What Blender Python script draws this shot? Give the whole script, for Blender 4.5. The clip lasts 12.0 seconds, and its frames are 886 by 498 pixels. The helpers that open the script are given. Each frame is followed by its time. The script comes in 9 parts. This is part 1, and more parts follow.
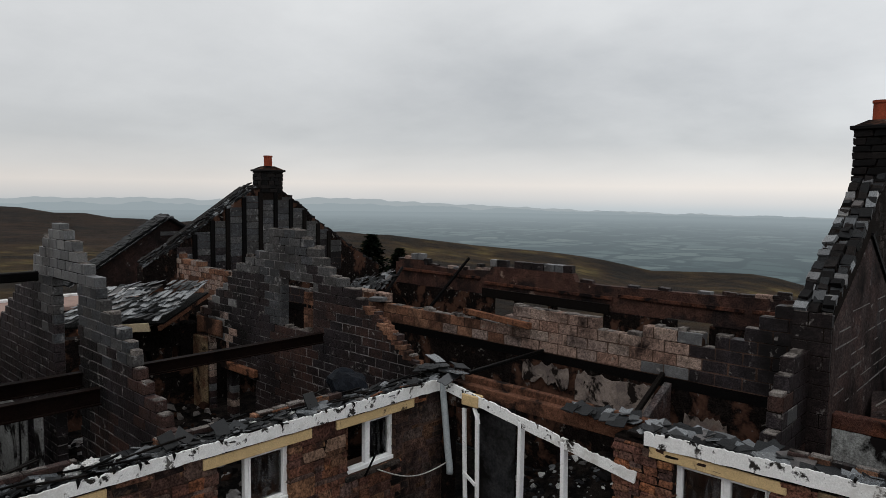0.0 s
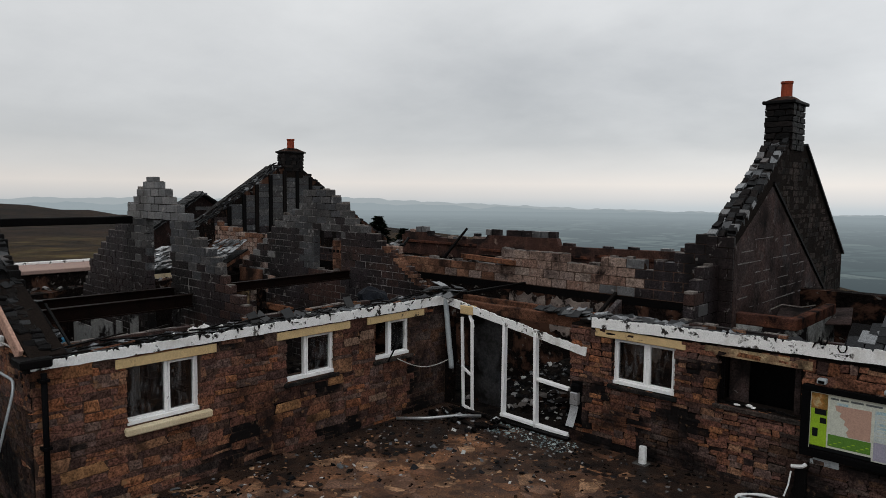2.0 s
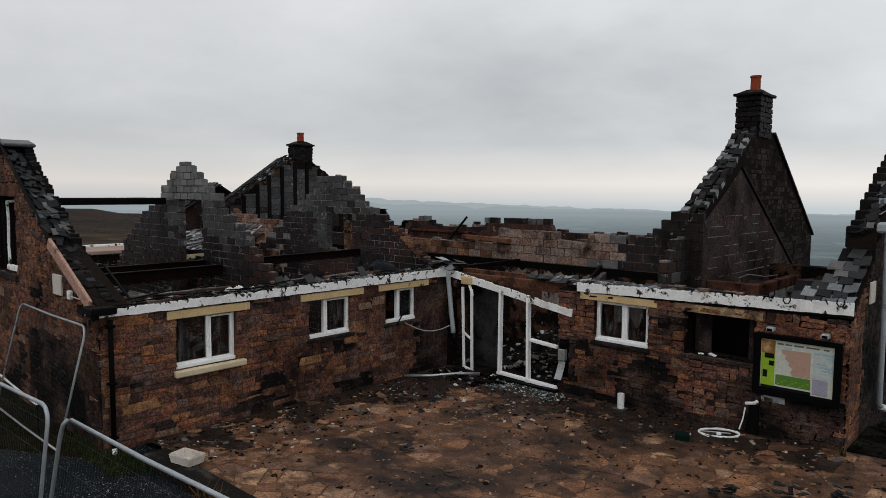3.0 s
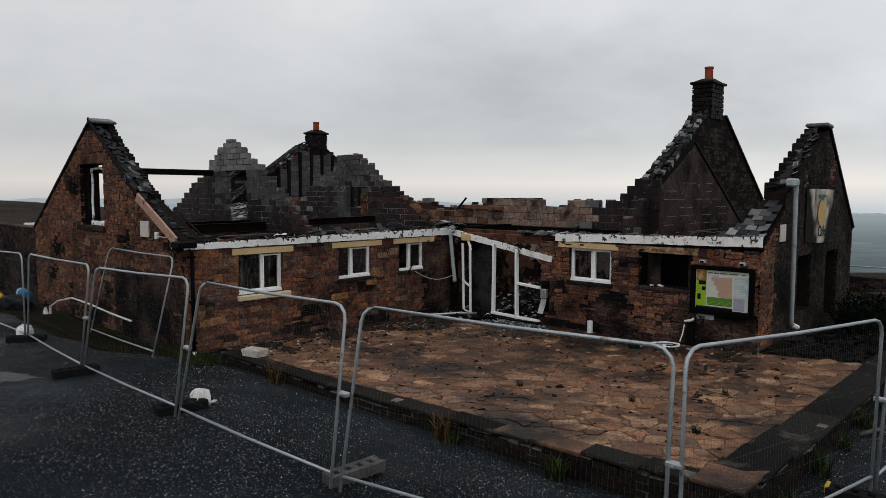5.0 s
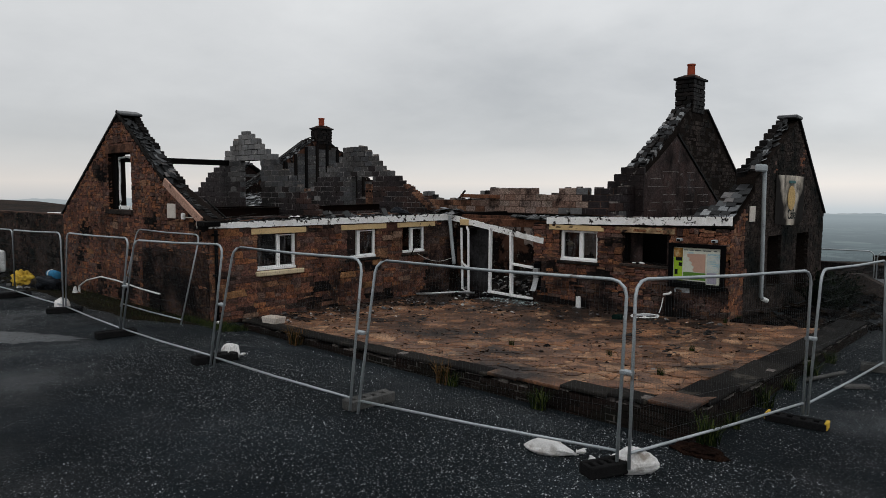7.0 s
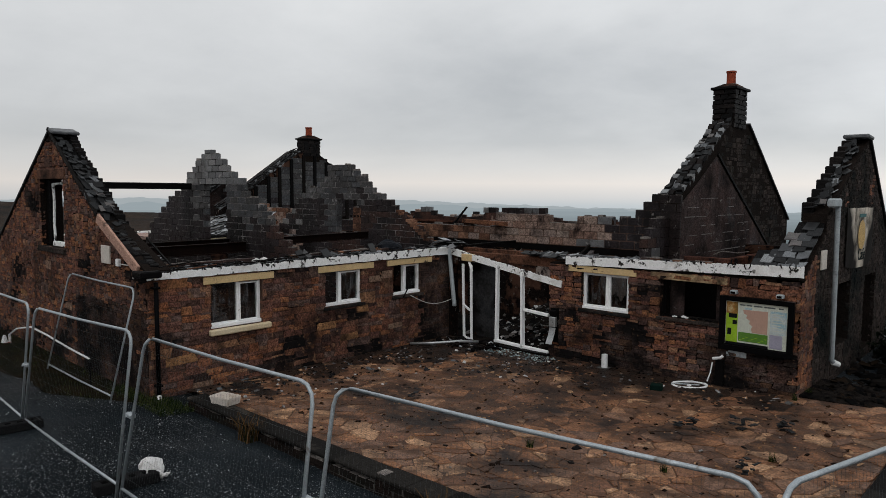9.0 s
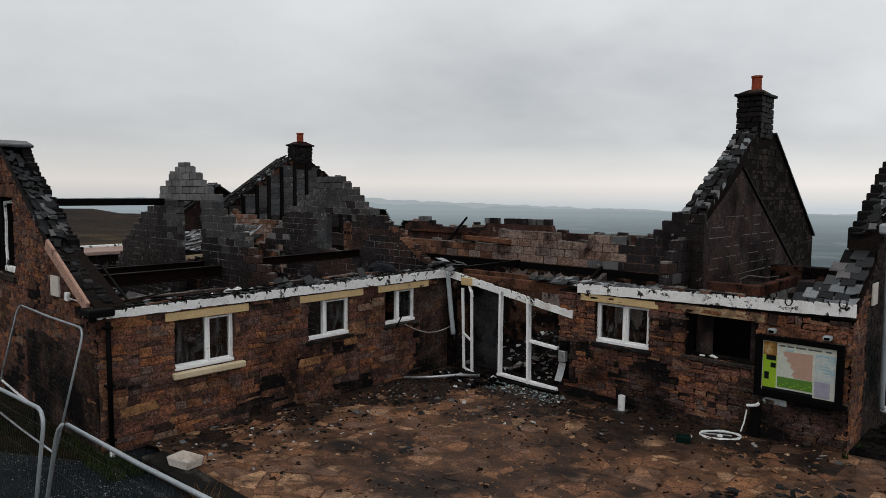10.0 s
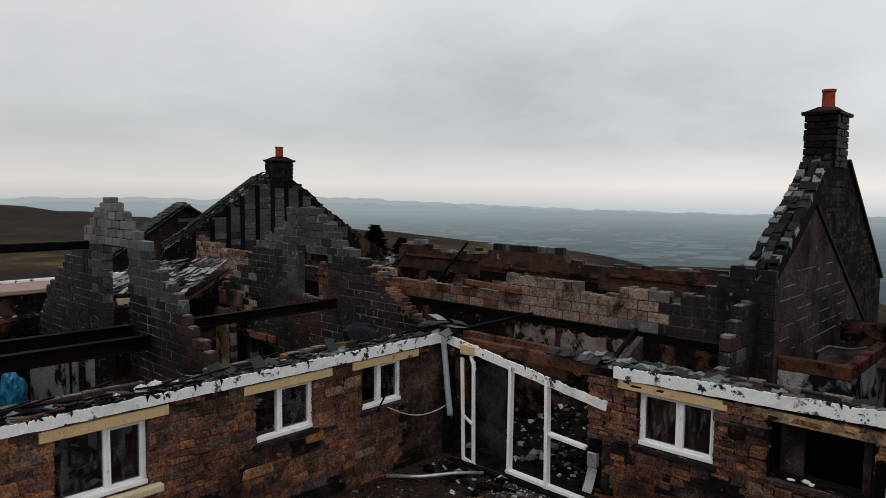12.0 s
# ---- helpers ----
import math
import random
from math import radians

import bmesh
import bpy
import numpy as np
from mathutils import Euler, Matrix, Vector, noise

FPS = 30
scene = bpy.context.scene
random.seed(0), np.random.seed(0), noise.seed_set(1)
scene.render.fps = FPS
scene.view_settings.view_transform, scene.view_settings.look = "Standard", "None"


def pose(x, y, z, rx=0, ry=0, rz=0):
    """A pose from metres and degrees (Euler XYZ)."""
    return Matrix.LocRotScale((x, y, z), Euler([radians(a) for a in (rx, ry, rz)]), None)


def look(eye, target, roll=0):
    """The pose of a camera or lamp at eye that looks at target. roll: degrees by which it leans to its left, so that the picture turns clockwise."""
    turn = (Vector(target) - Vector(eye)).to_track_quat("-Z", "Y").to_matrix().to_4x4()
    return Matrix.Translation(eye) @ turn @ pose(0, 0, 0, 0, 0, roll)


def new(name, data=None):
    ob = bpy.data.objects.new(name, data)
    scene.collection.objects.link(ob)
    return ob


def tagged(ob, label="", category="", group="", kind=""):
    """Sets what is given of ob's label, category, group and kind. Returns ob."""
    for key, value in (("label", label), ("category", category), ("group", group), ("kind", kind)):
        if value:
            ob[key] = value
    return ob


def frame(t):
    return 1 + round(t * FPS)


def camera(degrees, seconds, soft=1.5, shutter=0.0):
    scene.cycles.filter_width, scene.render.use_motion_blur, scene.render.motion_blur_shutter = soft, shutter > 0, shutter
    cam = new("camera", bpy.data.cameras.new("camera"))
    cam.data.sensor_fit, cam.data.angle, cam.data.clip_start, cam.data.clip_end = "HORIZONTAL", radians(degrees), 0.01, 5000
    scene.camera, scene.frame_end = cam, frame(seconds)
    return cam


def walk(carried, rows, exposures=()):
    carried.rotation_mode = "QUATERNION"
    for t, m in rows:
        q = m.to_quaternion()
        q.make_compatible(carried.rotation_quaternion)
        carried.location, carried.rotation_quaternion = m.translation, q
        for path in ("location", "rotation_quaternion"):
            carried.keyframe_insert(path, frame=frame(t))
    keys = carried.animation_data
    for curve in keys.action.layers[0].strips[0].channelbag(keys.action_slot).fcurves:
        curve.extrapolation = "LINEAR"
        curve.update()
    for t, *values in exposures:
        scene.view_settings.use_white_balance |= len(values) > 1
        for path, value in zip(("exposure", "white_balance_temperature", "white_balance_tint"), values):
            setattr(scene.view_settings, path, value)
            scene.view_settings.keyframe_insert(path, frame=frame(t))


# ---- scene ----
cam = camera(65.6, 12.0, soft=0.8)
# seconds, eye x y z, heading, pitch, lean
PATH = [
    (0.00, 7.466, -8.047, 5.404, 42.927, -4.651, 0.719),
    (0.50, 8.059, -8.682, 5.191, 42.922, -4.680, 0.653),
    (1.00, 8.639, -9.319, 4.987, 42.916, -4.705, 0.592),
    (1.50, 9.208, -9.957, 4.788, 42.911, -4.726, 0.535),
    (2.00, 9.769, -10.595, 4.593, 42.905, -4.742, 0.483),
    (2.50, 10.322, -11.231, 4.399, 42.898, -4.755, 0.435),
    (3.00, 10.870, -11.863, 4.206, 42.892, -4.763, 0.392),
    (3.50, 11.413, -12.489, 4.013, 42.885, -4.768, 0.354),
    (4.00, 11.951, -13.106, 3.819, 42.877, -4.768, 0.320),
    (4.50, 12.484, -13.712, 3.626, 42.870, -4.764, 0.290),
    (5.00, 13.012, -14.303, 3.434, 42.862, -4.756, 0.266),
    (5.50, 13.534, -14.876, 3.245, 42.854, -4.743, 0.245),
    (6.00, 14.047, -15.428, 3.060, 42.845, -4.727, 0.230),
    (6.20, 14.250, -15.641, 2.988, 42.842, -4.719, 0.225),
    (6.35, 14.401, -15.799, 2.935, 42.839, -4.713, 0.221),
    (6.48, 14.531, -15.933, 2.890, 42.837, -4.707, 0.219),
    (6.60, 14.411, -15.809, 2.932, 42.839, -4.712, 0.221),
    (6.75, 14.260, -15.652, 2.985, 42.842, -4.719, 0.224),
    (7.00, 14.007, -15.384, 3.075, 42.846, -4.728, 0.231),
    (7.50, 13.492, -14.831, 3.260, 42.855, -4.744, 0.247),
    (8.00, 12.970, -14.256, 3.449, 42.863, -4.756, 0.267),
    (8.50, 12.442, -13.664, 3.642, 42.871, -4.764, 0.293),
    (9.00, 11.908, -13.057, 3.835, 42.878, -4.768, 0.322),
    (9.50, 11.370, -12.439, 4.028, 42.885, -4.767, 0.357),
    (10.00, 10.827, -11.813, 4.222, 42.892, -4.763, 0.396),
    (10.50, 10.278, -11.180, 4.415, 42.899, -4.754, 0.439),
    (11.00, 9.724, -10.544, 4.608, 42.905, -4.741, 0.487),
    (11.50, 9.163, -9.906, 4.804, 42.911, -4.724, 0.540),
    (12.00, 8.593, -9.268, 5.003, 42.917, -4.703, 0.597),
]
walk(cam, [(t, pose(x, y, z, 90 + pitch, 0, heading) @ pose(0, 0, 0, 0, 0, lean)) for t, x, y, z, heading, pitch, lean in PATH])
# ---------------------------------------------------------------- sky and light
G = 0.08          # level of the car park
R = random.Random(7)


def node(nt, kind, **kw):
    n = nt.nodes.new(kind)
    for k, v in kw.items():
        if k == "op":
            n.operation = v
        elif k == "blend":
            n.blend_type = v
        elif k == "dtype":
            n.data_type = v
        else:
            n.inputs[k.replace("_", " ")].default_value = v
    return n


def ramp(nt, stops, interp="LINEAR"):
    n = nt.nodes.new("ShaderNodeValToRGB")
    cr = n.color_ramp
    cr.interpolation = interp
    while len(cr.elements) < len(stops):
        cr.elements.new(0.5)
    for e, (p, c) in zip(cr.elements, stops):
        e.position = p
        e.color = (*c, 1) if len(c) == 3 else c
    return n


def math_node(nt, op, a, b=None):
    n = nt.nodes.new("ShaderNodeMath")
    n.operation = op
    for i, v in enumerate((a, b)):
        if v is None:
            continue
        if isinstance(v, (int, float)):
            n.inputs[i].default_value = v
        else:
            nt.links.new(v, n.inputs[i])
    return n.outputs[0]


def mixc(nt, fac, a, b, blend="MIX"):
    n = nt.nodes.new("ShaderNodeMix")
    n.data_type = "RGBA"
    n.blend_type = blend
    for sock, v in ((n.inputs[0], fac), (n.inputs[6], a), (n.inputs[7], b)):
        if isinstance(v, (int, float)):
            sock.default_value = v
        elif isinstance(v, tuple):
            sock.default_value = (*v, 1)
        else:
            nt.links.new(v, sock)
    return n.outputs[2]


def make_world():
    w = bpy.data.worlds.new("overcast_sky")
    scene.world = w
    w.use_nodes = True
    nt = w.node_tree
    nt.nodes.clear()
    co = nt.nodes.new("ShaderNodeTexCoord")
    sep = nt.nodes.new("ShaderNodeSeparateXYZ")
    nt.links.new(co.outputs["Generated"], sep.inputs[0])
    z = sep.outputs[2]
    # the cloud deck, drawn out towards the horizon
    zz = math_node(nt, "ADD", math_node(nt, "MAXIMUM", z, 0.0), 0.26)
    cx = math_node(nt, "DIVIDE", sep.outputs[0], zz)
    cy = math_node(nt, "DIVIDE", sep.outputs[1], zz)
    comb = nt.nodes.new("ShaderNodeCombineXYZ")
    nt.links.new(cx, comb.inputs[0]), nt.links.new(cy, comb.inputs[1])
    n1 = node(nt, "ShaderNodeTexNoise", Scale=0.75, Detail=6.0, Roughness=0.45, Distortion=0.4)
    nt.links.new(comb.outputs[0], n1.inputs["Vector"])
    n2 = node(nt, "ShaderNodeTexNoise", Scale=3.2, Detail=6.0, Roughness=0.6)
    nt.links.new(comb.outputs[0], n2.inputs["Vector"])
    cl = math_node(nt, "ADD", math_node(nt, "MULTIPLY", n1.outputs[0], 0.82), math_node(nt, "MULTIPLY", n2.outputs[0], 0.18))
    shade = ramp(nt, [(0.33, (0.72, 0.735, 0.75)), (0.48, (0.95, 0.953, 0.956)), (0.64, (1.17, 1.165, 1.158))])
    nt.links.new(cl, shade.inputs[0])
    # height over the horizon
    h = math_node(nt, "ADD", math_node(nt, "MULTIPLY", z, 1.0), 0.05)
    base = ramp(nt, [(0.0, (0.36, 0.41, 0.44)), (0.030, (0.42, 0.46, 0.485)), (0.042, (0.53, 0.53, 0.53)),
                     (0.062, (0.655, 0.620, 0.590)), (0.085, (0.57, 0.565, 0.56)), (0.12, (0.48, 0.49, 0.50)),
                     (0.20, (0.51, 0.52, 0.53)), (0.36, (0.605, 0.615, 0.62)), (1.0, (0.63, 0.65, 0.67))])
    nt.links.new(h, base.inputs[0])
    full = mixc(nt, 1.0, base.outputs[0], shade.outputs[0], "MULTIPLY")
    amount = math_node(nt, "MULTIPLY", math_node(nt, "MINIMUM", math_node(nt, "MAXIMUM", math_node(nt, "MULTIPLY", z, 9.0), 0.12), 1.0), 0.9)
    col = mixc(nt, amount, base.outputs[0], full)
    sky = nt.nodes.new("ShaderNodeTexSky")
    sky.sky_type = "NISHITA"
    sky.sun_disc = False
    sky.sun_elevation, sky.sun_rotation = radians(48), radians(200)
    dim = mixc(nt, 1.0, sky.outputs[0], (0.09, 0.09, 0.09), "MULTIPLY")
    col = mixc(nt, 0.06, col, dim)
    glow = math_node(nt, "ADD", math_node(nt, "MULTIPLY", sep.outputs[0], 0.12), math_node(nt, "MULTIPLY", sep.outputs[1], 0.11))
    side = nt.nodes.new("ShaderNodeVectorMath")
    side.operation = "SCALE"
    nt.links.new(col, side.inputs[0])
    nt.links.new(math_node(nt, "ADD", glow, 1.0), side.inputs["Scale"])
    col = side.outputs[0]
    bg = nt.nodes.new("ShaderNodeBackground")
    nt.links.new(col, bg.inputs[0])
    bg.inputs[1].default_value = SKY
    out = nt.nodes.new("ShaderNodeOutputWorld")
    nt.links.new(bg.outputs[0], out.inputs[0])


SKY = 1.25
make_world()
sun = new("sun", bpy.data.lights.new("sun", "SUN"))
sun.data.energy, sun.data.angle, sun.data.color = 0.55, radians(40), (1.0, 0.96, 0.91)
sun.matrix_world = look((6, -16, 26), (0, 0, 0))


# ---------------------------------------------------------------- materials
TONE = 0.36      # factor on palette colours below 0.07, for deeper blacks


def material(name, palette, rough=0.85, grain=22.0, grain_amount=0.35, stain=None, stain_scale=0.7, stain_cut=(0.45, 0.62),
             bump=0.4, bump_dist=0.01, metal=0.0, spec=0.015, pick="object", rough_noise=0.12, stain2=None, stain2_scale=3.0, stain2_cut=(0.55, 0.65), tone=TONE):
    """Colour from the palette by the piece's own random number, grain on it, and stains of world size over that."""
    m = bpy.data.materials.new(name)
    m.use_nodes = True
    nt = m.node_tree
    bsdf = nt.nodes["Principled BSDF"]
    geo = nt.nodes.new("ShaderNodeNewGeometry")
    palette = [tuple(v * tone for v in c) if max(c) < 0.07 else c for c in palette]
    if len(palette) > 1:
        stops = [(i / len(palette), c) for i, c in enumerate(palette)]
        rp = ramp(nt, stops, "CONSTANT" if pick in ("object", "island") else "LINEAR")
        if pick == "object":
            info = nt.nodes.new("ShaderNodeObjectInfo")
            both = math_node(nt, "ADD", info.outputs["Random"], geo.outputs["Random Per Island"])
            nt.links.new(math_node(nt, "FRACT", both), rp.inputs[0])
        elif pick == "island":
            nt.links.new(geo.outputs["Random Per Island"], rp.inputs[0])
        else:
            nz = node(nt, "ShaderNodeTexNoise", Scale=pick, Detail=4.0, Roughness=0.6)
            nt.links.new(geo.outputs["Position"], nz.inputs["Vector"])
            mr = nt.nodes.new("ShaderNodeMapRange")
            mr.inputs[1].default_value, mr.inputs[2].default_value = 0.3, 0.7
            nt.links.new(nz.outputs[0], mr.inputs[0])
            nt.links.new(mr.outputs[0], rp.inputs[0])
        col = rp.outputs[0]
    else:
        c = nt.nodes.new("ShaderNodeRGB")
        c.outputs[0].default_value = (*palette[0], 1)
        col = c.outputs[0]
    gn = node(nt, "ShaderNodeTexNoise", Scale=grain, Detail=6.0, Roughness=0.65)
    nt.links.new(geo.outputs["Position"], gn.inputs["Vector"])
    gr = ramp(nt, [(0.25, (1 - grain_amount,) * 3), (0.75, (1 + grain_amount,) * 3)])
    nt.links.new(gn.outputs[0], gr.inputs[0])
    col = mixc(nt, 1.0, col, gr.outputs[0], "MULTIPLY")
    fn_ = node(nt, "ShaderNodeTexNoise", Scale=grain * 3.6, Detail=4.0, Roughness=0.7)
    nt.links.new(geo.outputs["Position"], fn_.inputs["Vector"])
    fr_ = ramp(nt, [(0.39, (1 - min(grain_amount, .6),) * 3), (0.61, (1 + min(grain_amount, .6),) * 3)])
    nt.links.new(fn_.outputs[0], fr_.inputs[0])
    col = mixc(nt, 1.0, col, fr_.outputs[0], "MULTIPLY")
    for st, sc, cut in ((stain, stain_scale, stain_cut), (stain2, stain2_scale, stain2_cut)):
        if st:
            sn = node(nt, "ShaderNodeTexNoise", Scale=sc, Detail=7.0, Roughness=0.62, Distortion=0.3)
            nt.links.new(geo.outputs["Position"], sn.inputs["Vector"])
            sr = ramp(nt, [(cut[0], (0, 0, 0)), (cut[1], (1, 1, 1))])
            nt.links.new(sn.outputs[0], sr.inputs[0])
            col = mixc(nt, sr.outputs[0], col, st)
    nt.links.new(col, bsdf.inputs["Base Color"])
    rr = nt.nodes.new("ShaderNodeMapRange")
    rr.inputs[3].default_value, rr.inputs[4].default_value = rough - rough_noise, min(1.0, rough + rough_noise)
    nt.links.new(gn.outputs[0], rr.inputs[0])
    nt.links.new(rr.outputs[0], bsdf.inputs["Roughness"])
    bsdf.inputs["Metallic"].default_value = metal
    bsdf.inputs["Specular IOR Level"].default_value = spec
    if bump:
        bp = nt.nodes.new("ShaderNodeBump")
        bp.inputs["Strength"].default_value, bp.inputs["Distance"].default_value = bump, bump_dist
        nt.links.new(gn.outputs[0], bp.inputs["Height"])
        nt.links.new(bp.outputs[0], bsdf.inputs["Normal"])
    return m


FLECK = (0.19, 0.175, 0.165)
SOOT = (0.006, 0.0055, 0.0055)
M = {}
M["sandstone"] = material("sandstone", [(0.136, 0.062, 0.043), (0.178, 0.078, 0.045), (0.113, 0.057, 0.045), (0.124, 0.080, 0.065), (0.154, 0.068, 0.042),
                                        (0.243, 0.107, 0.052), (0.131, 0.059, 0.043), (0.105, 0.068, 0.059), (0.196, 0.105, 0.064), (0.092, 0.051, 0.040), (0.202, 0.081, 0.041), (0.149, 0.075, 0.050), (0.143, 0.064, 0.042), (0.119, 0.058, 0.044), (0.062, 0.036, 0.031), (0.072, 0.040, 0.032)],
                          tone=1.0, stain=(0.014, 0.010, 0.009), stain_scale=0.8, stain_cut=(0.46, 0.70), grain=9, grain_amount=0.65, bump=1.0, bump_dist=0.025, spec=0.06, stain2=(0.23, 0.125, 0.065), stain2_scale=6.0, stain2_cut=(0.60, 0.72))
M["sandstone_tan"] = material("tan_sandstone", [(0.25, 0.130, 0.062), (0.20, 0.105, 0.060), (0.175, 0.112, 0.080), (0.23, 0.105, 0.050)], stain=(0.016, 0.011, 0.009), stain_scale=1.0, stain_cut=(0.50, 0.74), grain=8, grain_amount=0.5,
                              bump=0.8, bump_dist=0.02, spec=0.06)
M["sandstone_dark"] = material("sooted_sandstone", [(0.082, 0.047, 0.038), (0.090, 0.053, 0.041), (0.074, 0.048, 0.042), (0.085, 0.062, 0.054), (0.073, 0.047, 0.042),
                                                    (0.098, 0.054, 0.035), (0.076, 0.055, 0.047)],
                               stain=(0.009, 0.008, 0.008), stain_scale=0.8, stain_cut=(0.34, 0.54), grain=11, grain_amount=0.75, bump=1.0, bump_dist=0.025, stain2=(0.10, 0.062, 0.04), stain2_scale=7.0, stain2_cut=(0.60, 0.68))
M["gable_stone"] = material("gable_stone", [(0.040, 0.032, 0.029), (0.050, 0.039, 0.035), (0.034, 0.027, 0.025), (0.054, 0.042, 0.037), (0.062, 0.049, 0.043)], tone=0.8,
                            stain=(0.005, 0.008, 0.008), stain_scale=0.9, stain_cut=(0.42, 0.66), grain=11, grain_amount=0.7, bump=0.8, bump_dist=0.015, stain2=(0.085, 0.072, 0.06), stain2_scale=7.0, stain2_cut=(0.63, 0.72))
M["mortar"] = material("lime_mortar", [(0.115, 0.066, 0.046), (0.075, 0.047, 0.036)], pick=2.0, grain=30, stain=SOOT, stain_scale=0.8, stain_cut=(0.45, 0.65))
M["mortar_black"] = material("sooted_mortar", [(0.022, 0.018, 0.016), (0.034, 0.026, 0.022)], pick=2.0, grain=30, grain_amount=0.6)
M["mortar_patchy"] = material("patchy_mortar", [(0.20, 0.185, 0.17), (0.11, 0.10, 0.092)], pick=3.0, grain=40, stain=(0.008, 0.007, 0.006), stain_scale=1.1, stain_cut=(0.40, 0.50))
M["mortar_light"] = material("cement_mortar", [(0.36, 0.345, 0.335), (0.11, 0.10, 0.097), (0.27, 0.255, 0.25), (0.05, 0.045, 0.044)], pick=2.4, tone=1.0, grain=40, stain=(0.012, 0.010, 0.010), stain_scale=1.1, stain_cut=(0.46, 0.57))
M["block_dark"] = material("burnt_concrete_block", [(0.016, 0.014, 0.0155), (0.028, 0.023, 0.025), (0.024, 0.017, 0.0168)], pick=0.7, tone=1.0, rough=0.5, spec=0.10,
                           stain=(0.008, 0.007, 0.007), stain_scale=0.8, stain_cut=(0.44, 0.62), grain=14, grain_amount=0.6, bump=0.7, bump_dist=0.02, stain2=FLECK, stain2_scale=6.0, stain2_cut=(0.62, 0.69))
M["block_red"] = material("heat_reddened_block", [(0.031, 0.021, 0.020), (0.050, 0.027, 0.022), (0.038, 0.024, 0.022)], pick=0.9, tone=1.0, rough=0.55, spec=0.12,
                          stain=(0.008, 0.007, 0.007), stain_scale=0.8, stain_cut=(0.46, 0.64), grain=14, grain_amount=0.6, bump=0.7, bump_dist=0.02, stain2=FLECK, stain2_scale=6.0, stain2_cut=(0.63, 0.70))
# pale mortar whose colour also holds the sky light on block tops
M["pale_bed"] = material("pale_lit_mortar", [(0.26, 0.235, 0.215), (0.12, 0.105, 0.098), (0.19, 0.17, 0.155)], pick=4.0, grain=30, grain_amount=0.5, stain=(0.03, 0.025, 0.023), stain_scale=2.2, stain_cut=(0.50, 0.62))
M["block_grey"] = material("bare_grey_block", [(0.116, 0.116, 0.118), (0.092, 0.092, 0.095), (0.140, 0.137, 0.135), (0.078, 0.078, 0.080)], rough=0.4, spec=0.5,
                           stain=(0.030, 0.026, 0.025), stain_scale=1.5, stain_cut=(0.48, 0.70), grain=22, grain_amount=0.4, bump=0.5, stain2=(0.22, 0.21, 0.20), stain2_scale=6.0, stain2_cut=(0.60, 0.68))
M["block_tan"] = material("scorched_tan_block", [(0.235, 0.160, 0.130), (0.215, 0.148, 0.120), (0.225, 0.174, 0.147), (0.20, 0.150, 0.130), (0.245, 0.180, 0.148), (0.19, 0.118, 0.092)],
                          stain=(0.018, 0.013, 0.012), stain_scale=1.4, stain_cut=(0.50, 0.66), grain=16, grain_amount=0.6, bump=0.5, stain2=(0.26, 0.22, 0.19), stain2_scale=6.0, stain2_cut=(0.62, 0.70))
M["brick_orange"] = material("orange_brick", [(0.19, 0.095, 0.060), (0.15, 0.076, 0.050), (0.22, 0.118, 0.076), (0.12, 0.062, 0.043)],
                             stain=(0.02, 0.014, 0.012), stain_scale=1.6, stain_cut=(0.46, 0.66), grain=18, grain_amount=.5, bump=0.5)
M["soot"] = material("soot_black_masonry", [(0.014, 0.011, 0.011), (0.026, 0.020, 0.018)], pick=1.5, grain=12, grain_amount=0.7, bump=0.8, bump_dist=0.02, stain=(0.075, 0.038, 0.026), stain_scale=1.6, stain_cut=(0.51, 0.60), stain2=(0.14, 0.125, 0.115), stain2_scale=6.0, stain2_cut=(0.62, 0.67))
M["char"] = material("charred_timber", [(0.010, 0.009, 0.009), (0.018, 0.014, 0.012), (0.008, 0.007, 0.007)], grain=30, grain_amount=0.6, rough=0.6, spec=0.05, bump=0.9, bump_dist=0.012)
M["scorched_wood"] = material("scorched_timber", [(0.16, 0.072, 0.042), (0.20, 0.092, 0.050), (0.11, 0.052, 0.033)], grain=18, grain_amount=0.5,
                              stain=(0.012, 0.009, 0.008), stain_scale=2.5, stain_cut=(0.48, 0.6), bump=0.6)
M["red_timber"] = material("heat_reddened_timber", [(0.078, 0.032, 0.022), (0.11, 0.045, 0.028), (0.072, 0.034, 0.026)], pick=2.0, grain=20, grain_amount=0.5, stain=(0.010, 0.008, 0.008), stain_scale=2.2, stain_cut=(0.48, 0.62), bump=0.6)
M["rear_plaster"] = material("heat_reddened_plaster", [(0.034, 0.019, 0.016), (0.052, 0.026, 0.021), (0.070, 0.035, 0.026), (0.022, 0.015, 0.014)], pick=0.9, tone=1.0, rough=0.7, spec=0.08, grain=7, grain_amount=0.5,
                             stain=(0.009, 0.008, 0.008), stain_scale=0.55, stain_cut=(0.47, 0.66), stain2=(0.21, 0.15, 0.12), stain2_scale=2.4, stain2_cut=(0.64, 0.68), bump=0.5)
M["panel_grey"] = material("smoked_grey_block", [(0.052, 0.053, 0.057), (0.039, 0.040, 0.043), (0.067, 0.065, 0.065), (0.046, 0.043, 0.042)], rough=0.5, spec=0.25, tone=1.0, grain=10, grain_amount=0.5,
                           stain=(0.012, 0.011, 0.011), stain_scale=0.8, stain_cut=(0.50, 0.72), bump=0.4, stain2=(0.20, 0.195, 0.19), stain2_scale=5.0, stain2_cut=(0.60, 0.67))
M["pale_joint"] = material("pale_joint_mortar", [(0.27, 0.255, 0.245), (0.16, 0.15, 0.145)], pick=6.0, grain=30, grain_amount=0.5)
